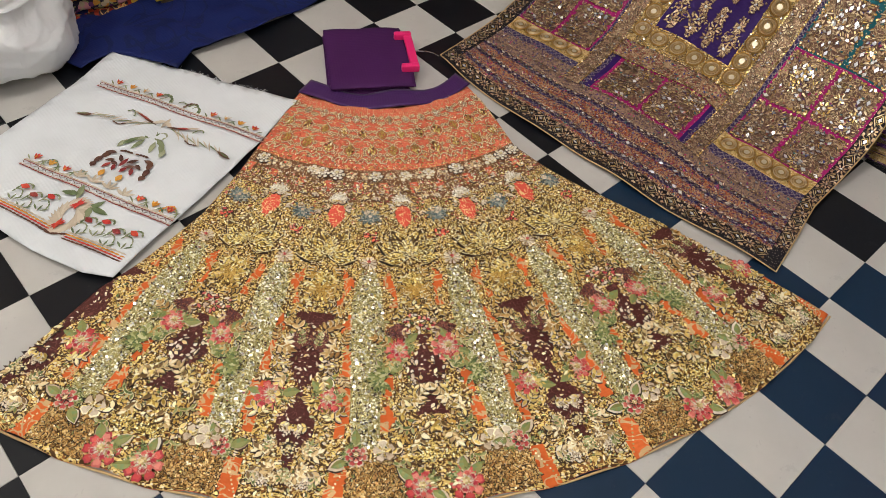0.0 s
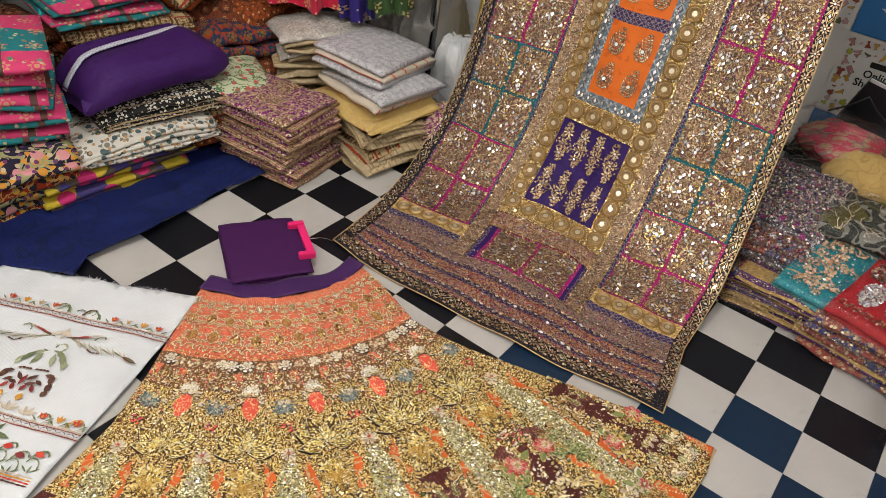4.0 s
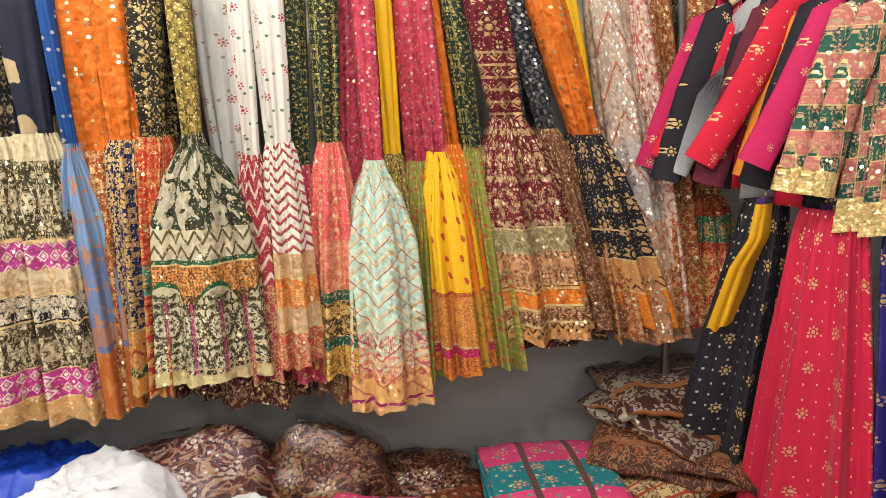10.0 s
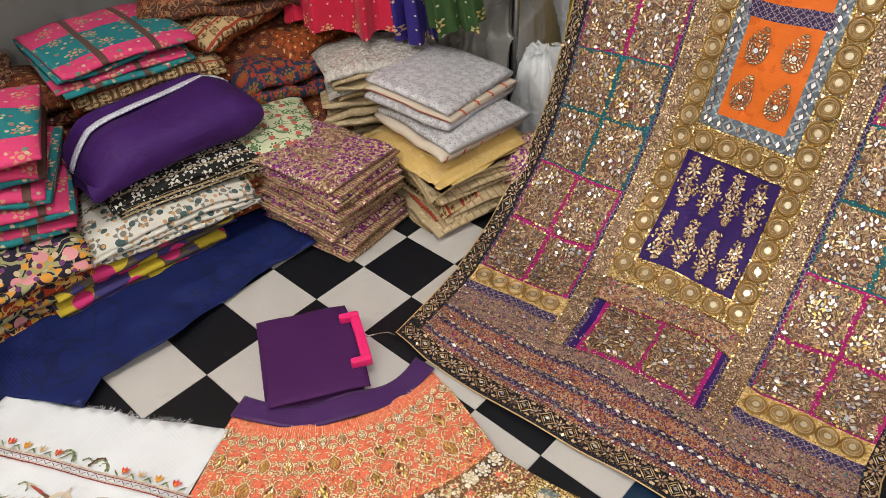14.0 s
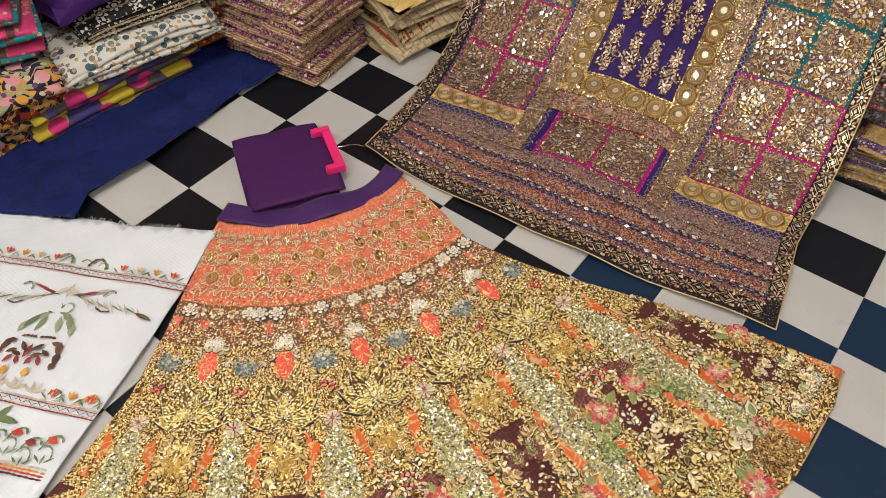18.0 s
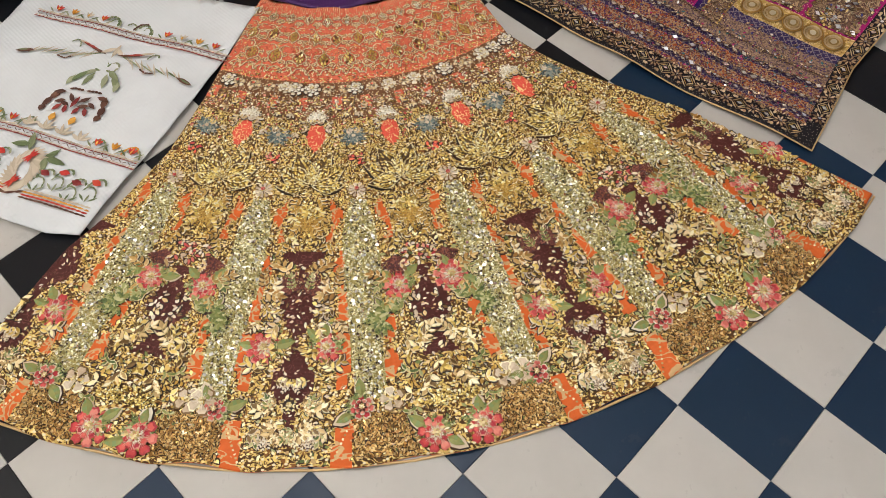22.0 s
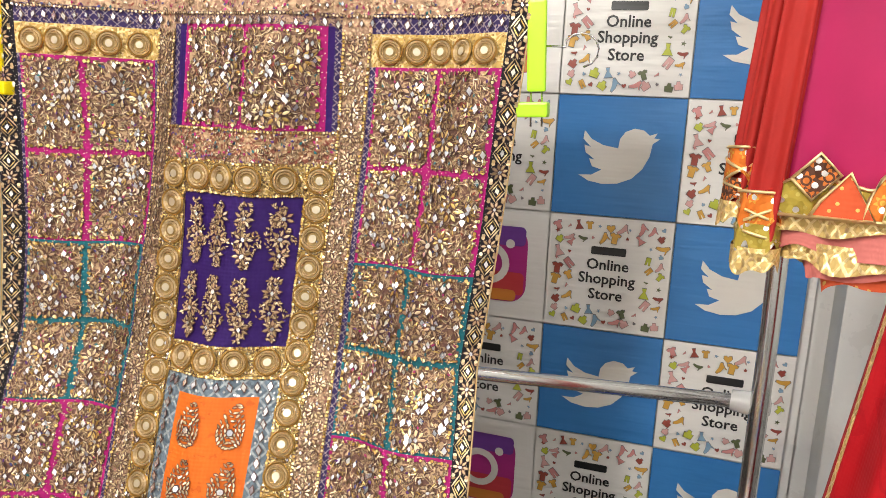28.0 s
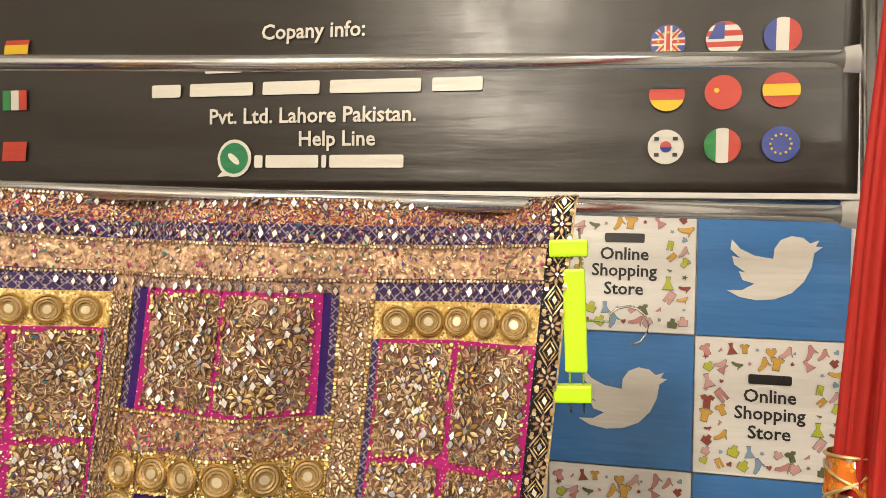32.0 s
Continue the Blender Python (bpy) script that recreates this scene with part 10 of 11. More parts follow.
line([(0.24, 0.535), (0.27, 0.541), (0.302, 0.53)], 0.008, UMBER, 0.012)
wb.done("embroidery", white_piece, "red, green and sand thread flowers")
fr = bmesh.new()
for j in range(150):
    q = rng.integers(0, 5)
    a, b = Vector((*WP[q], 0.012)), Vector((*WP[q + 1], 0.012))
    p = a.lerp(b, float(rng.random()))
    tube([p, p + Vector((float(rng.normal(-0.004, 0.006)), float(rng.uniform(0.004, 0.014)), -0.004))], 0.0004, 3, fr, False)
part("frayed_edge", fr, WHITECLOTH, white_piece, "loose white threads along the cut edge", kind="stuff")

# folded violet blouse on a pink clip hanger
vb = folded("folded_blouse", "violet cotton blouse folded flat with a pink clip hanger", "blouse", -1.176, -0.29, 0.004, 59.0, 0.2, 0.25, 0.03, 3, [P("plum_cotton", (0.05, 0.008, 0.07), rough=0.7)], 140, "", 0.002, soft=0.2)
PINKPL = plain("pink_plastic", (0.75, 0.02, 0.16), 0.35, 0, 0.05)
part("hanger_bar", boxed((0.022, 0.125, 0.012), (0.112, 0.0, 0.036), 0.004), PINKPL, vb, "bright pink plastic hanger bar")
for s in (-1, 1):
    part("hanger_clip", boxed((0.045, 0.016, 0.02), (0.1, s * 0.068, 0.036), 0.004), PINKPL, vb, "bright pink plastic clip")
part("hanger_hook", tube([(0.12, 0, 0.036), (0.15, 0.005, 0.03), (0.175, 0.02, 0.012), (0.19, 0.01, 0.008)], 0.0016, 6), STEEL, vb, smooth=True)

# ---- right of the dupatta: parcels, carton and hanging suits ----
WRAPS = {
    "teal": P("teal_gold_brocade", (0.01, 0.2, 0.25), dam(9, 0.52, (0.5, 0.28, 0.13), 0.2), ("scatter", 60, 0.2, (0.75, 0.6, 0.4), 0.7), seq(150, 0.15, PALEGOLD)),
    "redplain": P("red_panel_silk", (0.42, 0.01, 0.02), ("vine", 20, 0.02, (0.3, 0.01, 0.015), 0)),
    "tealplain": P("teal_panel_silk", (0.01, 0.22, 0.27), ("vine", 24, 0.03, (0.02, 0.3, 0.34), 0.1), ("stripe", 10, 0.06, (0.6, 0.45, 0.24), 0.4)),
    "silver": P("silver_violet_tuft", (0.05, 0.04, 0.055), ("leafy", 80, 0.52, (0.22, 0.2, 0.22), 0.5), ("scatter", 14, 0.14, (0.26, 0.02, 0.16), 0), seq(190, 0.25, SILVER)),
    "red": P("red_mirror_silk", (0.42, 0.01, 0.02), ("paisley", 8, 0.34, (0.35, 0.3, 0.28), 0.6), ("stripe", 8, 0.22, (0.2, 0.12, 0.08), 0.5), seq(130, 0.2, PALEGOLD)),
    "dark": P("dark_olive_foliage", (0.03, 0.035, 0.03), ("vine", 14, 0.04, (0.25, 0.25, 0.22), 0.2), ("leafy", 7, 0.55, (0.1, 0.09, 0.02), 0)),
    "goldv": P("gold_violet_brocade", (0.4, 0.25, 0.08), dam(18, 0.5, (0.55, 0.38, 0.14), 0.6), ("stripe", 12, 0.3, (0.1, 0.03, 0.14), 0), seq(170, 0.35)),
    "multi": P("multicolour_mirror_tuft", (0.3, 0.06, 0.05), ("scatter", 14, 0.34, (0.06, 0.06, 0.16), 0), dam(18, 0.53, (0.45, 0.3, 0.15), 0.4), seq(140, 0.3, PALEGOLD)),
    "pinkf": P("pink_floral_quilt", (0.5, 0.05, 0.09), ("flower", 13, 0.34, (0.25, 0.12, 0.1), 0), dam(12, 0.55, (0.4, 0.25, 0.14), 0)),
}


def bead_top(ob, w, d, h, seed, what):
    """Sequin and mirror work on the upper side of a packed suit."""
    nw = Needlework()
    rd = np.random.default_rng(seed)
    flat_up = (0.0, 0.0, 1.0)

    def dust(n, x0, x1, y0, y1, size, mat, tilt=0.35, sides=6, keep=None):
        x, y = rd.uniform(x0, x1, n), rd.uniform(y0, y1, n)
        if keep is not None:
            ok = keep(x, y)
            x, y = x[ok], y[ok]
        nw.discs(np.stack([x, y, np.full(len(x), h + 0.005)], 1), flat_up, rd.uniform(*size, len(x)), mat, sides, tilt, 0.001, 0.8)

    a, b = w * 0.45, d * 0.45
    if what == "red":
        for cx in (-0.62, 0.0, 0.62):
            keep = lambda x, y: ((x - cx * a) / (0.24 * a)) ** 2 + ((y + 0.3 * b) / (0.42 * b)) ** 2 < 1
            dust(900, cx * a - 0.3 * a, cx * a + 0.3 * a, -b, 0.3 * b, (0.0025, 0.0045), SHINE, 0.35, 6, keep)
        dust(900, -a, a, 0.2 * b, 0.75 * b, (0.0025, 0.005), RUSSET_SEQUIN)
        dust(160, -a, a, 0.2 * b, 0.75 * b, (0.003, 0.0055), SHINE)
        dust(240, -a, a, -b, -0.82 * b, (0.002, 0.004), RUSSET_SEQUIN)
    elif what == "teal":
        for cy in (-0.62, 0.02, 0.66):
            keep = lambda x, y: np.hypot(x / a, (y - cy * b) * 1.9 / b) < 0.62 + 0.2 * np.cos(5 * np.arctan2(y - cy * b, x))
            dust(900, -a, a, (cy - 0.5) * b, (cy + 0.5) * b, (0.0025, 0.005), PEACH_SEQUIN, 0.35, 6, keep)
        dust(200, -a, a, -b, b, (0.002, 0.004), SHINE)
    elif what == "silver":
        dust(900, -a, a, -b, b, (0.0018, 0.004), DIM)
        dust(700, -a, a, -b, b, (0.0018, 0.0036), JEWEL)
        dust(250, -a, a, -b, b, (0.002, 0.004), MAUVE_SEQUIN)
    elif what == "vein":
        for k in range(26):
            p, g = np.array([rd.uniform(-a, a), rd.uniform(-b, b)]), rd.uniform(0, 6.28)
            for j in range(9):
                nw.leaves([(p[0], p[1], h + 0.005)], flat_up, np.array([g]), 0.012, 0.0028, BUFF, None, 0.05, 0.001)
                p = np.clip(p + 0.0095 * np.array([math.cos(g), math.sin(g)]), (-a, -b), (a, b))
                g += rd.normal(0, 0.5)
    else:
        dust(1100, -a, a, -b, b, (0.0025, 0.005), RUSSET_SEQUIN)
        dust(500, -a, a, -b, b, (0.0025, 0.005), JEWEL)
        dust(320, -a, a, -b, b, (0.003, 0.006), SHINE)
    nw.done("sequin_work", ob, "sewn sequins and small mirrors")


RUSSET_SEQUIN = zari("russet_sequin", [(0.3, 0.14, 0.09), (0.45, 0.26, 0.16), (0.2, 0.08, 0.06), (0.6, 0.42, 0.28)], 0.25, 0.7)
PEACH_SEQUIN = zari("peach_sequin_bead", [(0.7, 0.45, 0.28), (0.8, 0.6, 0.4), (0.55, 0.3, 0.18), (0.85, 0.72, 0.5)], 0.3, 0.4)
MAUVE_SEQUIN = zari("mauve_sequin", [(0.3, 0.2, 0.3), (0.42, 0.1, 0.3), (0.5, 0.45, 0.5)], 0.3, 0.5)
wrapped("gold and violet brocade suit at the bottom of a row", -0.05, 0.62, 0.002, 4, 0.26, 0.28, 0.06, 6, ["goldv"], 201)
wrapped("gold brocade suit fanned over the lower one", -0.04, 0.6, 0.062, -2, 0.25, 0.26, 0.05, 5, ["goldv", "multi"], 202)
bead_top(wrapped("multicoloured mirror-work suit in a clear sleeve", -0.1, 0.7, 0.112, 6, 0.2, 0.26, 0.05, 2, ["silver", "multi"], 203, tilt=(6, 0)), 0.2, 0.26, 0.05, 203, "multi")
bead_top(wrapped("silver and violet sequinned suit leaning on the backdrop", -0.12, 0.82, 0.15, 2, 0.24, 0.26, 0.08, 4, ["silver"], 204, tilt=(22, 0)), 0.24, 0.26, 0.08, 204, "silver")
bead_top(wrapped("teal brocade suit with gold flowers in a clear sleeve", 0.04, 0.64, 0.1, -6, 0.17, 0.3, 0.06, 3, ["tealplain"], 205, tilt=(10, 0)), 0.17, 0.3, 0.06, 205, "teal")
wrapped("multicoloured tufted suit under the red one", 0.2, 0.58, 0.002, -8, 0.28, 0.3, 0.07, 3, ["multi", "goldv"], 206)
wrapped("russet sequinned suit under the red one", 0.21, 0.57, 0.072, -4, 0.27, 0.28, 0.05, 3, ["multi"], 207)
bead_top(wrapped("red silk suit with three silver mirror-work ovals", 0.24, 0.58, 0.125, -12, 0.26, 0.28, 0.05, 2, ["redplain"], 208, tilt=(9, 0)), 0.26, 0.28, 0.05, 208, "red")
bead_top(wrapped("dark olive foliage printed suit in a clear sleeve", 0.09, 0.84, 0.17, 8, 0.3, 0.2, 0.07, 3, ["dark"], 209, tilt=(14, 0)), 0.3, 0.2, 0.07, 209, "vein")
wrapped("violet and gold dupattas standing folded in clear sleeves", 0.45, 0.38, 0.002, 78, 0.3, 0.22, 0.17, 6, ["goldv", "multi", "silver"], 210)
pq = group_of("packed_quilt", "pink floral quilt in a clear plastic pack", "parcel", at=pose(-0.08, 1.12, 0.22))
lump("quilt", "", "", 0, 0, 0, (0.16, 0.115, 0.12), WRAPS["pinkf"], 61, 0.2, 0, "", 0, pq)
wrap = lump("plastic_wrap", "", "", -0.02, 0, -0.004, (0.21, 0.14, 0.15), FILM, 61, 0.26, 0, "", 0, pq, 0.2)
wrap.visible_shadow = False
lump("quilt_pack", "mustard yellow cloth bundle beside the carton", "bundle", 0.0, 1.02, 0.12, (0.13, 0.1, 0.2), P("mustard_cotton", (0.5, 0.34, 0.12), ("vine", 12, 0.02, (0.42, 0.28, 0.1), 0)), 63, 0.12)
lump("quilt_pack", "dark cloth bundle under the packed suits", "bundle", -0.05, 1.02, 0.001, (0.24, 0.2, 0.24), WRAPS["dark"], 64, 0.12)
lump("quilt_pack", "dark cloth bundle under the carton", "bundle", 0.15, 0.98, 0.001, (0.14, 0.16, 0.2), WRAPS["dark"], 65, 0.12)
shop_bag(0.25, 1.16, 0.05, (0.085, 0.12, 0.42), 67, "crumpled blue plastic bag behind the steel post", BAGBLUE, False)
shop_bag(0.62, 0.02, 0.001, (0.2, 0.2, 0.26), 68, "blue plastic bag on the tiles", BAGBLUE, False)

carton = group_of("carton", "plain brown cardboard carton standing among the parcels", "carton", at=pose(0.105, 1.06, 0.19, 0, 0, 6))
CARD = plain("brown_card", (0.42, 0.25, 0.09), 0.7, 0, 0.1, 7, 0.2, 90)
part("carton_body", boxed((0.145, 0.09, 0.24), (0, 0, 0.12), 0.003), CARD, carton)
part("carton_lid", boxed((0.147, 0.092, 0.05), (0, 0.001, 0.243), 0.003), plain("pale_card", (0.5, 0.33, 0.14), 0.65, 0, 0.08), carton, "paler cardboard lid")
blackbox = group_of("tablet_box", "flat black box leaning against the backdrop", "box", at=pose(-0.03, 1.36, 0.24, 20, 12, 10))
part("box_body", boxed((0.3, 0.02, 0.2), (0, 0, 0.1), 0.006), plain("black_card", (0.02, 0.02, 0.025), 0.4), blackbox)
part("box_edge", boxed((0.302, 0.006, 0.012), (0, -0.012, 0.2), 0.002), plain("white_card", (0.6, 0.6, 0.6), 0.5), blackbox)
cb = bmesh.new()
tube([(-0.2, 1.3, 0.3), (-0.14, 1.22, 0.37), (-0.1, 1.2, 0.42), (-0.06, 1.24, 0.37), (-0.02, 1.28, 0.33), (0.03, 1.25, 0.36), (0.08, 1.3, 0.33)], 0.003, 6, cb)
tagged(part("black_cable", cb, plain("black_rubber", (0.02, 0.02, 0.02), 0.5), None, "", True), "thin black cable loosely looped over the packs", "cable")
lump("quilt_pack", "dark bundle that carries the black box", "bundle", -0.05, 1.34, 0.001, (0.22, 0.14, 0.26), WRAPS["dark"], 66, 0.1)

# pillar and hanging suits at the far right
tagged(part("pillar", boxed((0.16, 0.14, CEIL), (0.47, 1.53, CEIL / 2), 0.004), wall_paint("pale_grey_pillar", (0.6, 0.6, 0.58))), "pale grey plastered pillar beside the backdrop", "pillar", kind="structure")
rail3 = group_of("side_rail", "steel clothes rail at the side of the stand", "clothes rail")
part("rail_bar", tube([(0.2, 0.98, 1.96), (0.75, 0.45, 1.96)], 0.013, 10), STEEL, rail3, smooth=True)
part("rail_post", tube([(0.75, 0.45, 0), (0.75, 0.45, 1.97)], 0.014, 10), STEEL, rail3, smooth=True)

REDSILK = P("red_silk", (0.42, 0.006, 0.012), ("vine", 6, 0.015, (0.36, 0.004, 0.01), 0), rough=0.55)
NAVYSILK = P("midnight_silk", (0.012, 0.016, 0.05), ("vine", 6, 0.015, (0.01, 0.012, 0.04), 0), rough=0.55)
PINKSILK = P("hot_pink_silk", (0.36, 0.01, 0.08), rough=0.55, weave=0.0)
SCARSILK = P("scarlet_chiffon", (0.36, 0.018, 0.014), rough=0.6, weave=0.0)
PEACH = P("peach_net", (0.55, 0.16, 0.14), rough=0.7)
PATCHES = [P("orange_patch", (0.62, 0.16, 0.02), ("posy", 30, 0.3, (0.66, 0.36, 0.06), 0.2), spot(0.14, SILVER)), P("olive_patch", (0.36, 0.27, 0.04), ("scatter", 60, 0.16, (0.5, 0.4, 0.1), 0.2), spot(0.16, SILVER)), P("brown_print_patch", (0.09, 0.035, 0.02), ("posy", 42, 0.5, (0.56, 0.16, 0.03), 0.1), spot(0.1, SILVER)), P("coral_patch", (0.62, 0.1, 0.035), ("scatter", 50, 0.12, (0.75, 0.5, 0.15), 0.4))]


def leaf_branch(bt, at, normal, along, side, size, mat):
    """A stitched branch of pointed leaves."""
    for j in range(8):
        q = j / 7
        c = at + along * size * q
        for s in (-1, 1):
            d = (along * 0.75 + side * s * 0.6).normalized()
            p = c + d * size * 0.17 * (1 - 0.4 * q)
            t = normal.orthogonal().normalized()
            b = normal.cross(t)
            turn = math.atan2(d.dot(b), d.dot(t))
            bt.poly(p, normal, size * 0.074 * (1.1 - 0.4 * q), 0.34, turn, rng.normal(0, 0.12, 2), mat, lift=0.004, point=True)
        bt.poly(c, normal, size * 0.075, 0.12, math.atan2(along.dot(normal.cross(normal.orthogonal().normalized())), along.dot(normal.orthogonal().normalized())), (0, 0), mat, lift=0.003, point=True)


def panel_skirt(words, corners, mat, seed, edge=None, sprays=()):
    """A flared skirt hanging in a slant; corners: upper ends, then lower ends of its hem."""
    ob = group_of("hung_skirt", words, "skirt", "embroidered skirts at the side rail")
    TL, TR, BL, BR = (Vector(c) for c in corners)
    out = (TR - TL).cross(BL - TL).normalized()
    if out.y > 0:
        out = -out

    def fn(a, b):
        q = (a - 0.5) * 2
        f = 0.022 * math.sin(q * 4.2 + seed + b) * (0.3 + b) + 0.01 * math.sin(q * 11 + seed * 2)
        p = TL.lerp(TR, a).lerp(BL.lerp(BR, a), b)
        return p + out * (f + 0.05 * (1 - q * q)) + Vector((0, 0, -0.03 * (1 - q * q) * b)), (q * 0.2 + 1, b * (BL - TL).length)

    sheet("skirt_cloth", fn, 60, 60, mat, ob, thick=0.003)
    if edge:
        sheet("gold_edge", lambda a, b: ((lambda p: p + out * 0.005)(fn(0.004 + 0.03 * a, b)[0]), (a * 0.02, b)), 3, 60, edge, ob)
    bt = Bits(None)

    def spray(a, b, size, lean):
        """Three leafy stems from one foot."""
        for da, ln, sz in ((-0.09, lean - 0.35, 0.8), (0.0, lean, 1.0), (0.06, lean + 0.3, 0.85)):
            aa = min(0.97, max(0.03, a + da * 0.5))
            p = fn(aa, b)[0]
            du = (fn(aa + 0.02, b)[0] - p).normalized()
            dv = (fn(aa, min(1, b + 0.02))[0] - p).normalized() if b < 0.97 else (p - fn(aa, b - 0.02)[0]).normalized()
            nn = du.cross(dv).normalized()
            if nn.dot(out) < 0:
                nn = -nn
            leaf_branch(bt, p + nn * 0.008, nn, (-dv + du * ln).normalized(), du, size * sz, SHINE if rng.random() < 0.45 else PALE_BEAD)

    for a, b, size, lean in sprays:
        spray(a, b, size, lean)
    bt.done("leaf_embroidery", ob, "gold and mirror leaf embroidery")
    return ob


panel_skirt("red silk skirt with gold leaf embroidery", ((0.335, 0.79, 1.2), (0.5, 0.72, 1.22), (0.215, 0.85, 0.2), (0.46, 0.69, 0.12)), REDSILK, 3, GOTA, ((0.38, 0.97, 0.24, 0.25), (0.6, 0.82, 0.2, 0.15), (0.85, 0.93, 0.2, 0.1), (0.75, 0.62, 0.2, 0.2), (0.2, 0.72, 0.09, 0.5), (0.35, 0.5, 0.12, 0.3), (0.15, 0.88, 0.07, 0.6), (0.55, 0.3, 0.16, 0.1), (0.75, 0.13, 0.14, -0.1)))
panel_skirt("midnight blue silk skirt with gold leaf embroidery", ((0.5, 0.67, 1.2), (0.68, 0.6, 1.2), (0.4, 0.67, 0.1), (0.64, 0.5, 0.06)), NAVYSILK, 5, None, ((0.25, 0.95, 0.26, 0.2), (0.65, 0.9, 0.26, 0.2), (0.35, 0.6, 0.16, 0.2), (0.7, 0.45, 0.2, 0.1), (0.4, 0.25, 0.14, 0.0)))
panel_skirt("second red silk skirt with gold leaf embroidery", ((0.66, 0.56, 1.22), (0.84, 0.44, 1.22), (0.6, 0.5, 0.15), (0.84, 0.34, 0.12)), REDSILK, 8, GOTA, ((0.3, 0.93, 0.22, 0.2), (0.7, 0.7, 0.2, 0.2), (0.4, 0.4, 0.16, 0.1), (0.6, 0.15, 0.14, 0)))


def patch(ob, pts, mat, depth):
    """A sewn patch of (x, z) corners with a raised gold cord round it."""
    bm = bmesh.new()
    f = bm.faces.new([bm.verts.new((x, -depth, z)) for x, z in pts])
    ext = bmesh.ops.extrude_face_region(bm, geom=[f])["geom"]
    bmesh.ops.translate(bm, verts=[e for e in ext if isinstance(e, bmesh.types.BMVert)], vec=(0, 0.02, 0))
    bmesh.ops.recalc_face_normals(bm, faces=bm.faces)
    uv = bm.loops.layers.uv.new("UVMap")
    for fc in bm.faces:
        for lp in fc.loops:
            lp[uv].uv = (lp.vert.co.x + 1, lp.vert.co.z)
    pc = part("patch", bm, mat, ob)
    part("gold_cord", tube([(x, -depth - 0.0005, z) for x, z in list(pts) + [pts[0]]], 0.0026, 6), GOTA, pc, smooth=True)


def hung_kurta(words, x, y, z1, z0, w, mat, yaw, seed, lean=0.0):
    """A long shirt hanging edge-on, with a patchwork border at its hem and layers below."""
    ob = group_of("hung_shirt", words, "shirt", "shirts at the side rail", at=pose(x, y, 0, 0, 0, yaw))
    folds_tube("shirt_cloth", [(z1, w * 0.9, 0.022, lean), ((z1 + z0) / 2, w * 0.96, 0.026, lean * 0.45), (z0, w, 0.03, 0)], mat, ob, 4, 0.006, seed)
    folds_tube("gold_band", [(z0 + 0.016, w + 0.004, 0.035, 0), (z0 - 0.004, w + 0.005, 0.036, 0)], GOTA, ob, 4, 0.006, seed)
    folds_tube("underlayer", [(z0 + 0.03, w * 0.97, 0.024, 0), (z0 - 0.034, w * 0.98, 0.028, 0)], PEACH, ob, 5, 0.005, seed + 2)
    for k in range(3):
        folds_tube("lower_hem", [(z0 - 0.02, w * 0.92, 0.026 - 0.006 * k, 0.004 + 0.016 * k), (z0 - 0.048 - 0.015 * k, w * (0.96 - 0.07 * k), 0.03 - 0.007 * k, 0.006 + 0.016 * k)], (GOTA, PEACH, PATCHES[3])[k], ob, 5, 0.006, seed + 3 + k)
    d, zb = 0.044, z0 + 0.016
    base = [(-w, zb), (w, zb), (w, zb + 0.05), (w * 0.75, zb + 0.04), (w * 0.4, zb + 0.05), (-w * 0.3, zb + 0.04), (-w * 0.8, zb + 0.055), (-w, zb + 0.04)]
    patch(ob, base, PATCHES[1], d - 0.006)
    for cx in (-0.1, 0.105):
        patch(ob, [(cx - 0.032, zb + 0.048), (cx - 0.002, zb + 0.082), (cx + 0.024, zb + 0.056), (cx - 0.006, zb + 0.022)], PATCHES[2], d)
        patch(ob, [(cx - 0.006, zb + 0.002), (cx + 0.004, zb + 0.022), (cx + 0.03, zb + 0.058), (cx + 0.038, zb + 0.05), (cx + 0.038, zb + 0.002)] if cx > 0 else [(cx - 0.006, zb + 0.002), (cx + 0.004, zb + 0.022), (cx + 0.034, zb + 0.06), (cx + 0.068, zb + 0.002)], PATCHES[3], d + 0.002)
    for rx, rz, h, m in ((0.073, 0.09, 0.0, 0), (0.052, 0.062, 0.002, 1)):
        patch(ob, [(0.027 + rx * math.cos(q), zb + 0.002 + h + rz * math.sin(q)) for q in np.linspace(0, math.pi, 11)], PATCHES[m], d + 0.001 + h)
    patch(ob, [(0.027 - 0.027, zb + 0.022), (0.027, zb + 0.044), (0.027 + 0.027, zb + 0.022), (0.027, zb + 0.004)], PATCHES[2], d + 0.006)
    return ob


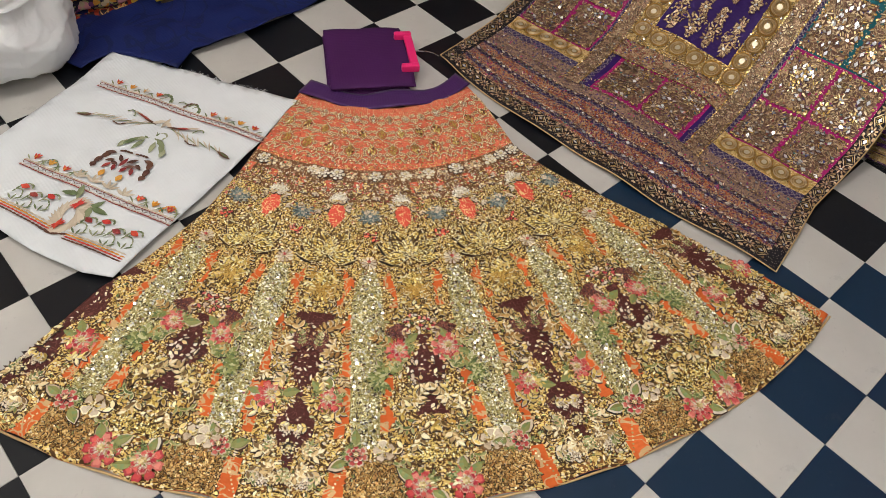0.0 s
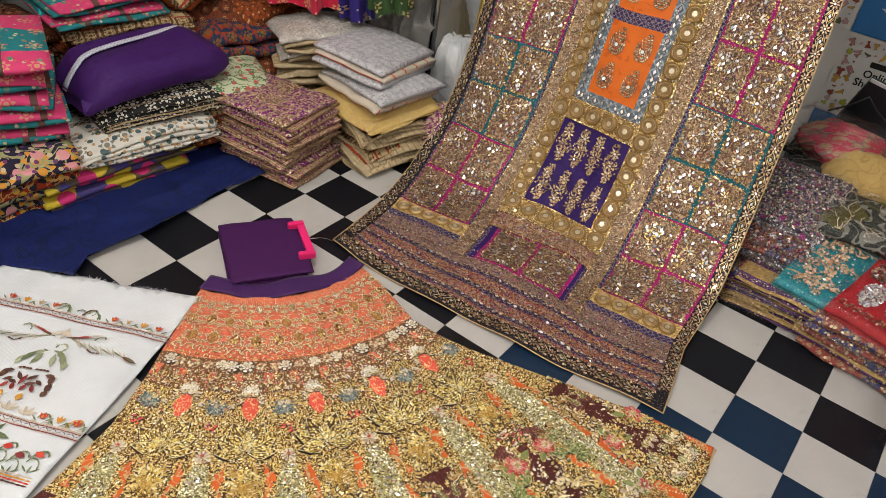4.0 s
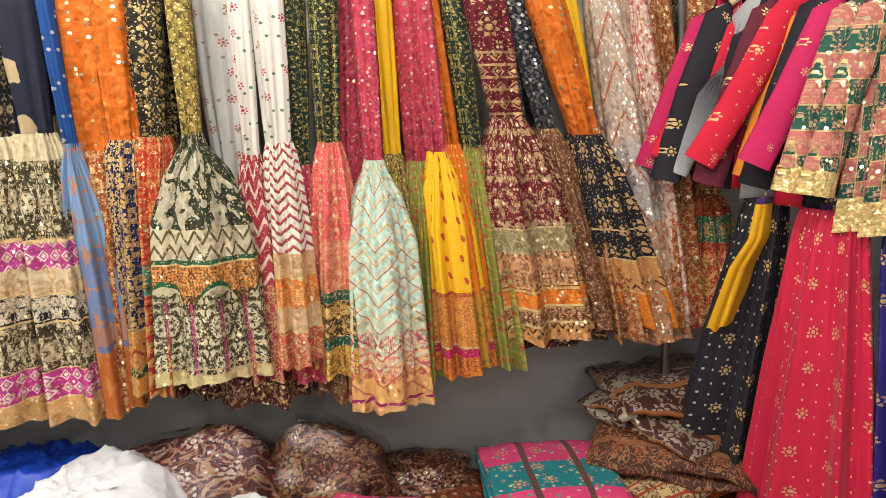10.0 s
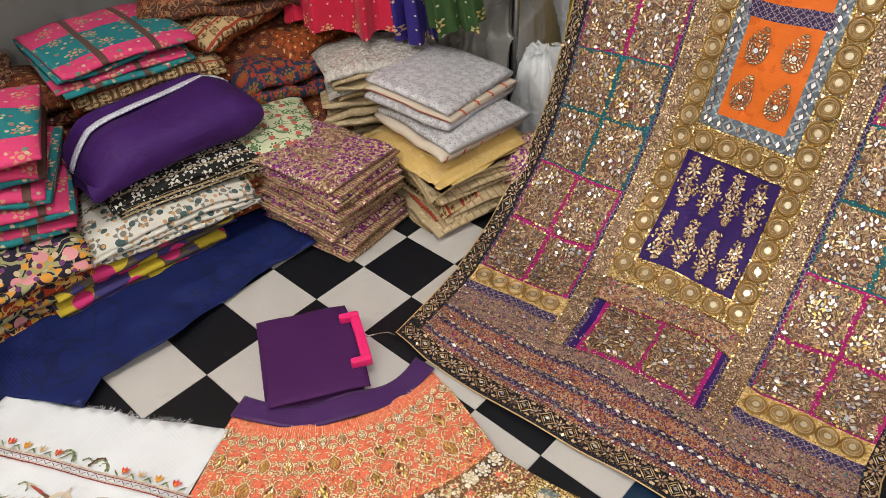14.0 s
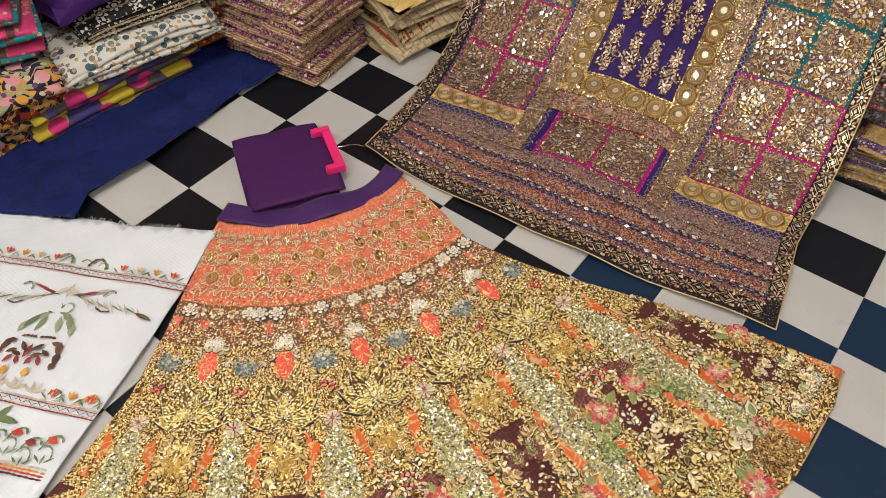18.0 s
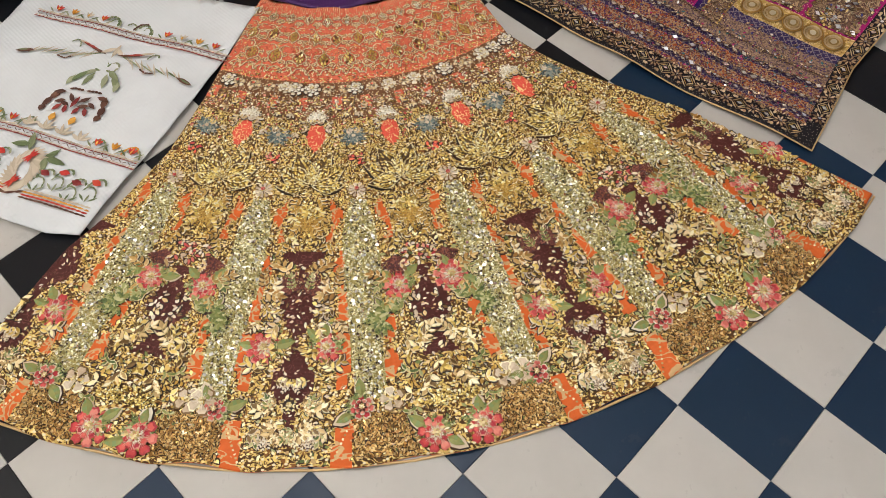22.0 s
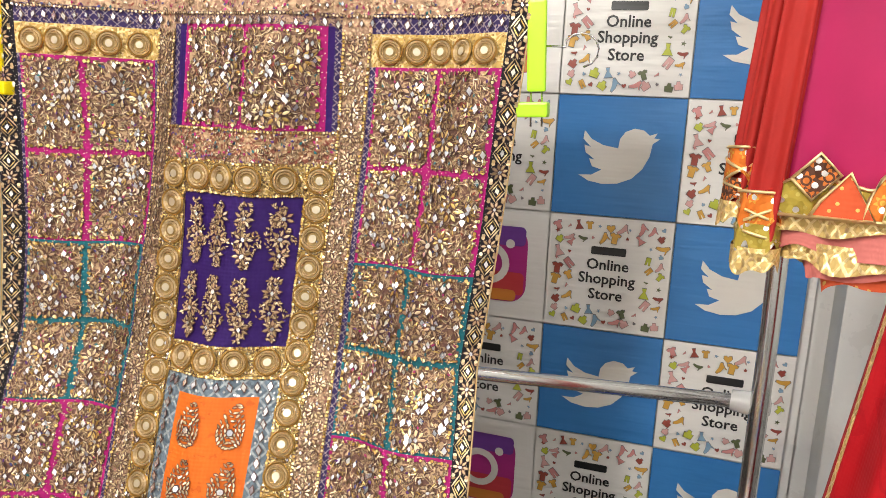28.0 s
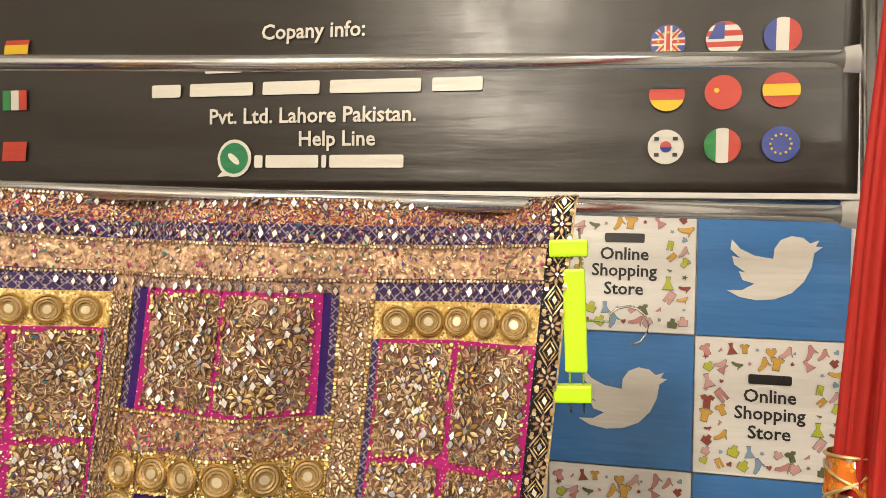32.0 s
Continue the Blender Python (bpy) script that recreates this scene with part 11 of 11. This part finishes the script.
def hung_sleeve(words, x, y, z1, z0, w, yaw, seed, lean):
    """A chiffon sleeve that ends in a patchwork cuff with crossed gold braids."""
    ob = group_of("hung_sleeve", words, "sleeve", "sleeves at the side rail", at=pose(x, y, 0, 0, 0, yaw))
    folds_tube("sleeve_cloth", [(z1, w * 0.9, 0.022, lean), ((z1 + z0) / 2, w * 0.96, 0.026, lean * 0.45), (z0, w, 0.03, 0)], SCARSILK, ob, 4, 0.006, seed)
    folds_tube("cuff", [(z0 + 0.09, w * 0.985 + 0.004, 0.034, 0), (z0 + 0.05, w + 0.005, 0.036, 0)], PATCHES[0], ob, 4, 0.003, seed)
    folds_tube("lower_cuff", [(z0 + 0.05, w + 0.005, 0.036, 0), (z0 + 0.014, w + 0.006, 0.037, 0)], PATCHES[1 + seed % 3], ob, 4, 0.003, seed)
    folds_tube("gold_band", [(z0 + 0.018, w + 0.008, 0.039, 0), (z0 - 0.012, w + 0.009, 0.04, 0)], GOTA, ob, 4, 0.003, seed)
    for a, b in ((0.09, 0.088), (0.086, 0.03), (0.04, 0.078), (0.02, 0.045)):
        pts = [((w + 0.006) * math.cos(q), -0.038 * math.sin(q), z0 + a + (b - a) * k / 8 + 0.004 * math.sin(q)) for k, q in enumerate(np.linspace(-0.3, math.pi + 0.3, 9))]
        part("braid", tube(pts, 0.0023, 6), GOTA, ob, smooth=True)
    return ob


hung_sleeve("scarlet chiffon sleeve with a patchwork gold cuff", 0.134, 0.85, 1.95, 1.205, 0.019, -10, 4, 0.055)
hung_sleeve("second scarlet chiffon sleeve with a gold cuff", 0.158, 0.81, 1.95, 1.15, 0.024, -10, 6, 0.05)
hung_kurta("hot pink silk shirt with a patchwork gold border", 0.325, 0.79, 1.92, 1.2, 0.145, PINKSILK, -10, 7)

# lime and yellow clip hangers at the dupatta's upper corners
for q, color, words in ((0, (0.45, 0.85, 0.02), "lime green plastic clip hanger at the dupatta's corner"), (1, (0.9, 0.75, 0.0), "yellow plastic clip hanger at the dupatta's corner")):
    s = 1 if q == 0 else -1
    cx, cy = (-0.188, 0.915) if q == 0 else (-1.149, 0.762)
    ch = group_of("clip_hanger", words, "hanger", "clip hangers", at=pose(cx, cy, 1.43, 0, -3 * s, 0))
    m = plain("lime_plastic" if q == 0 else "yellow_plastic", color, 0.35, 0, 0.05)
    part("hanger_bar", boxed((0.03, 0.012, 0.14), (0, 0, 0), 0.004), m, ch)
    for zz in (0.098, -0.098):
        part("hanger_clip", boxed((0.052, 0.024, 0.024), (-0.006 * s, 0, zz), 0.004), m, ch)
    for xx in (-0.009, 0.009):
        part("hanger_wire", tube([(xx, 0, -0.125), (xx, 0, 0.125)], 0.0016, 6), STEEL, ch, smooth=True)
    part("hanger_hook", tube([(0.012 * s, 0, 0.0), (0.045 * s, 0.004, -0.002)] + [((0.068 + 0.028 * math.cos(q)) * s, 0.004, -0.008 + 0.026 * math.sin(q)) for q in np.linspace(2.5, -1.4, 9)], 0.0018, 6), STEEL, ch, smooth=True)

# unseen ceiling panels that hold the lamps, the added fill lamp included
LAMPGLASS = Nodes("lamp_diffuser")
LAMPGLASS.put("Emission Color", (1.0, 0.95, 0.88))
LAMPGLASS.put("Emission Strength", 4.0)
for lx, ly, _, _ in LAMPS:
    cl = group_of("ceiling_light", "square white ceiling light panel, unseen", "ceiling light", "ceiling lights", at=pose(lx, ly, CEIL))
    part("light_frame", boxed((0.6, 0.6, 0.045), (0, 0, -0.0225), 0.006), plain("white_metal", (0.75, 0.75, 0.75), 0.4), cl)
    part("diffuser", boxed((0.54, 0.54, 0.008), (0, 0, -0.05), 0.002), LAMPGLASS.mat, cl)
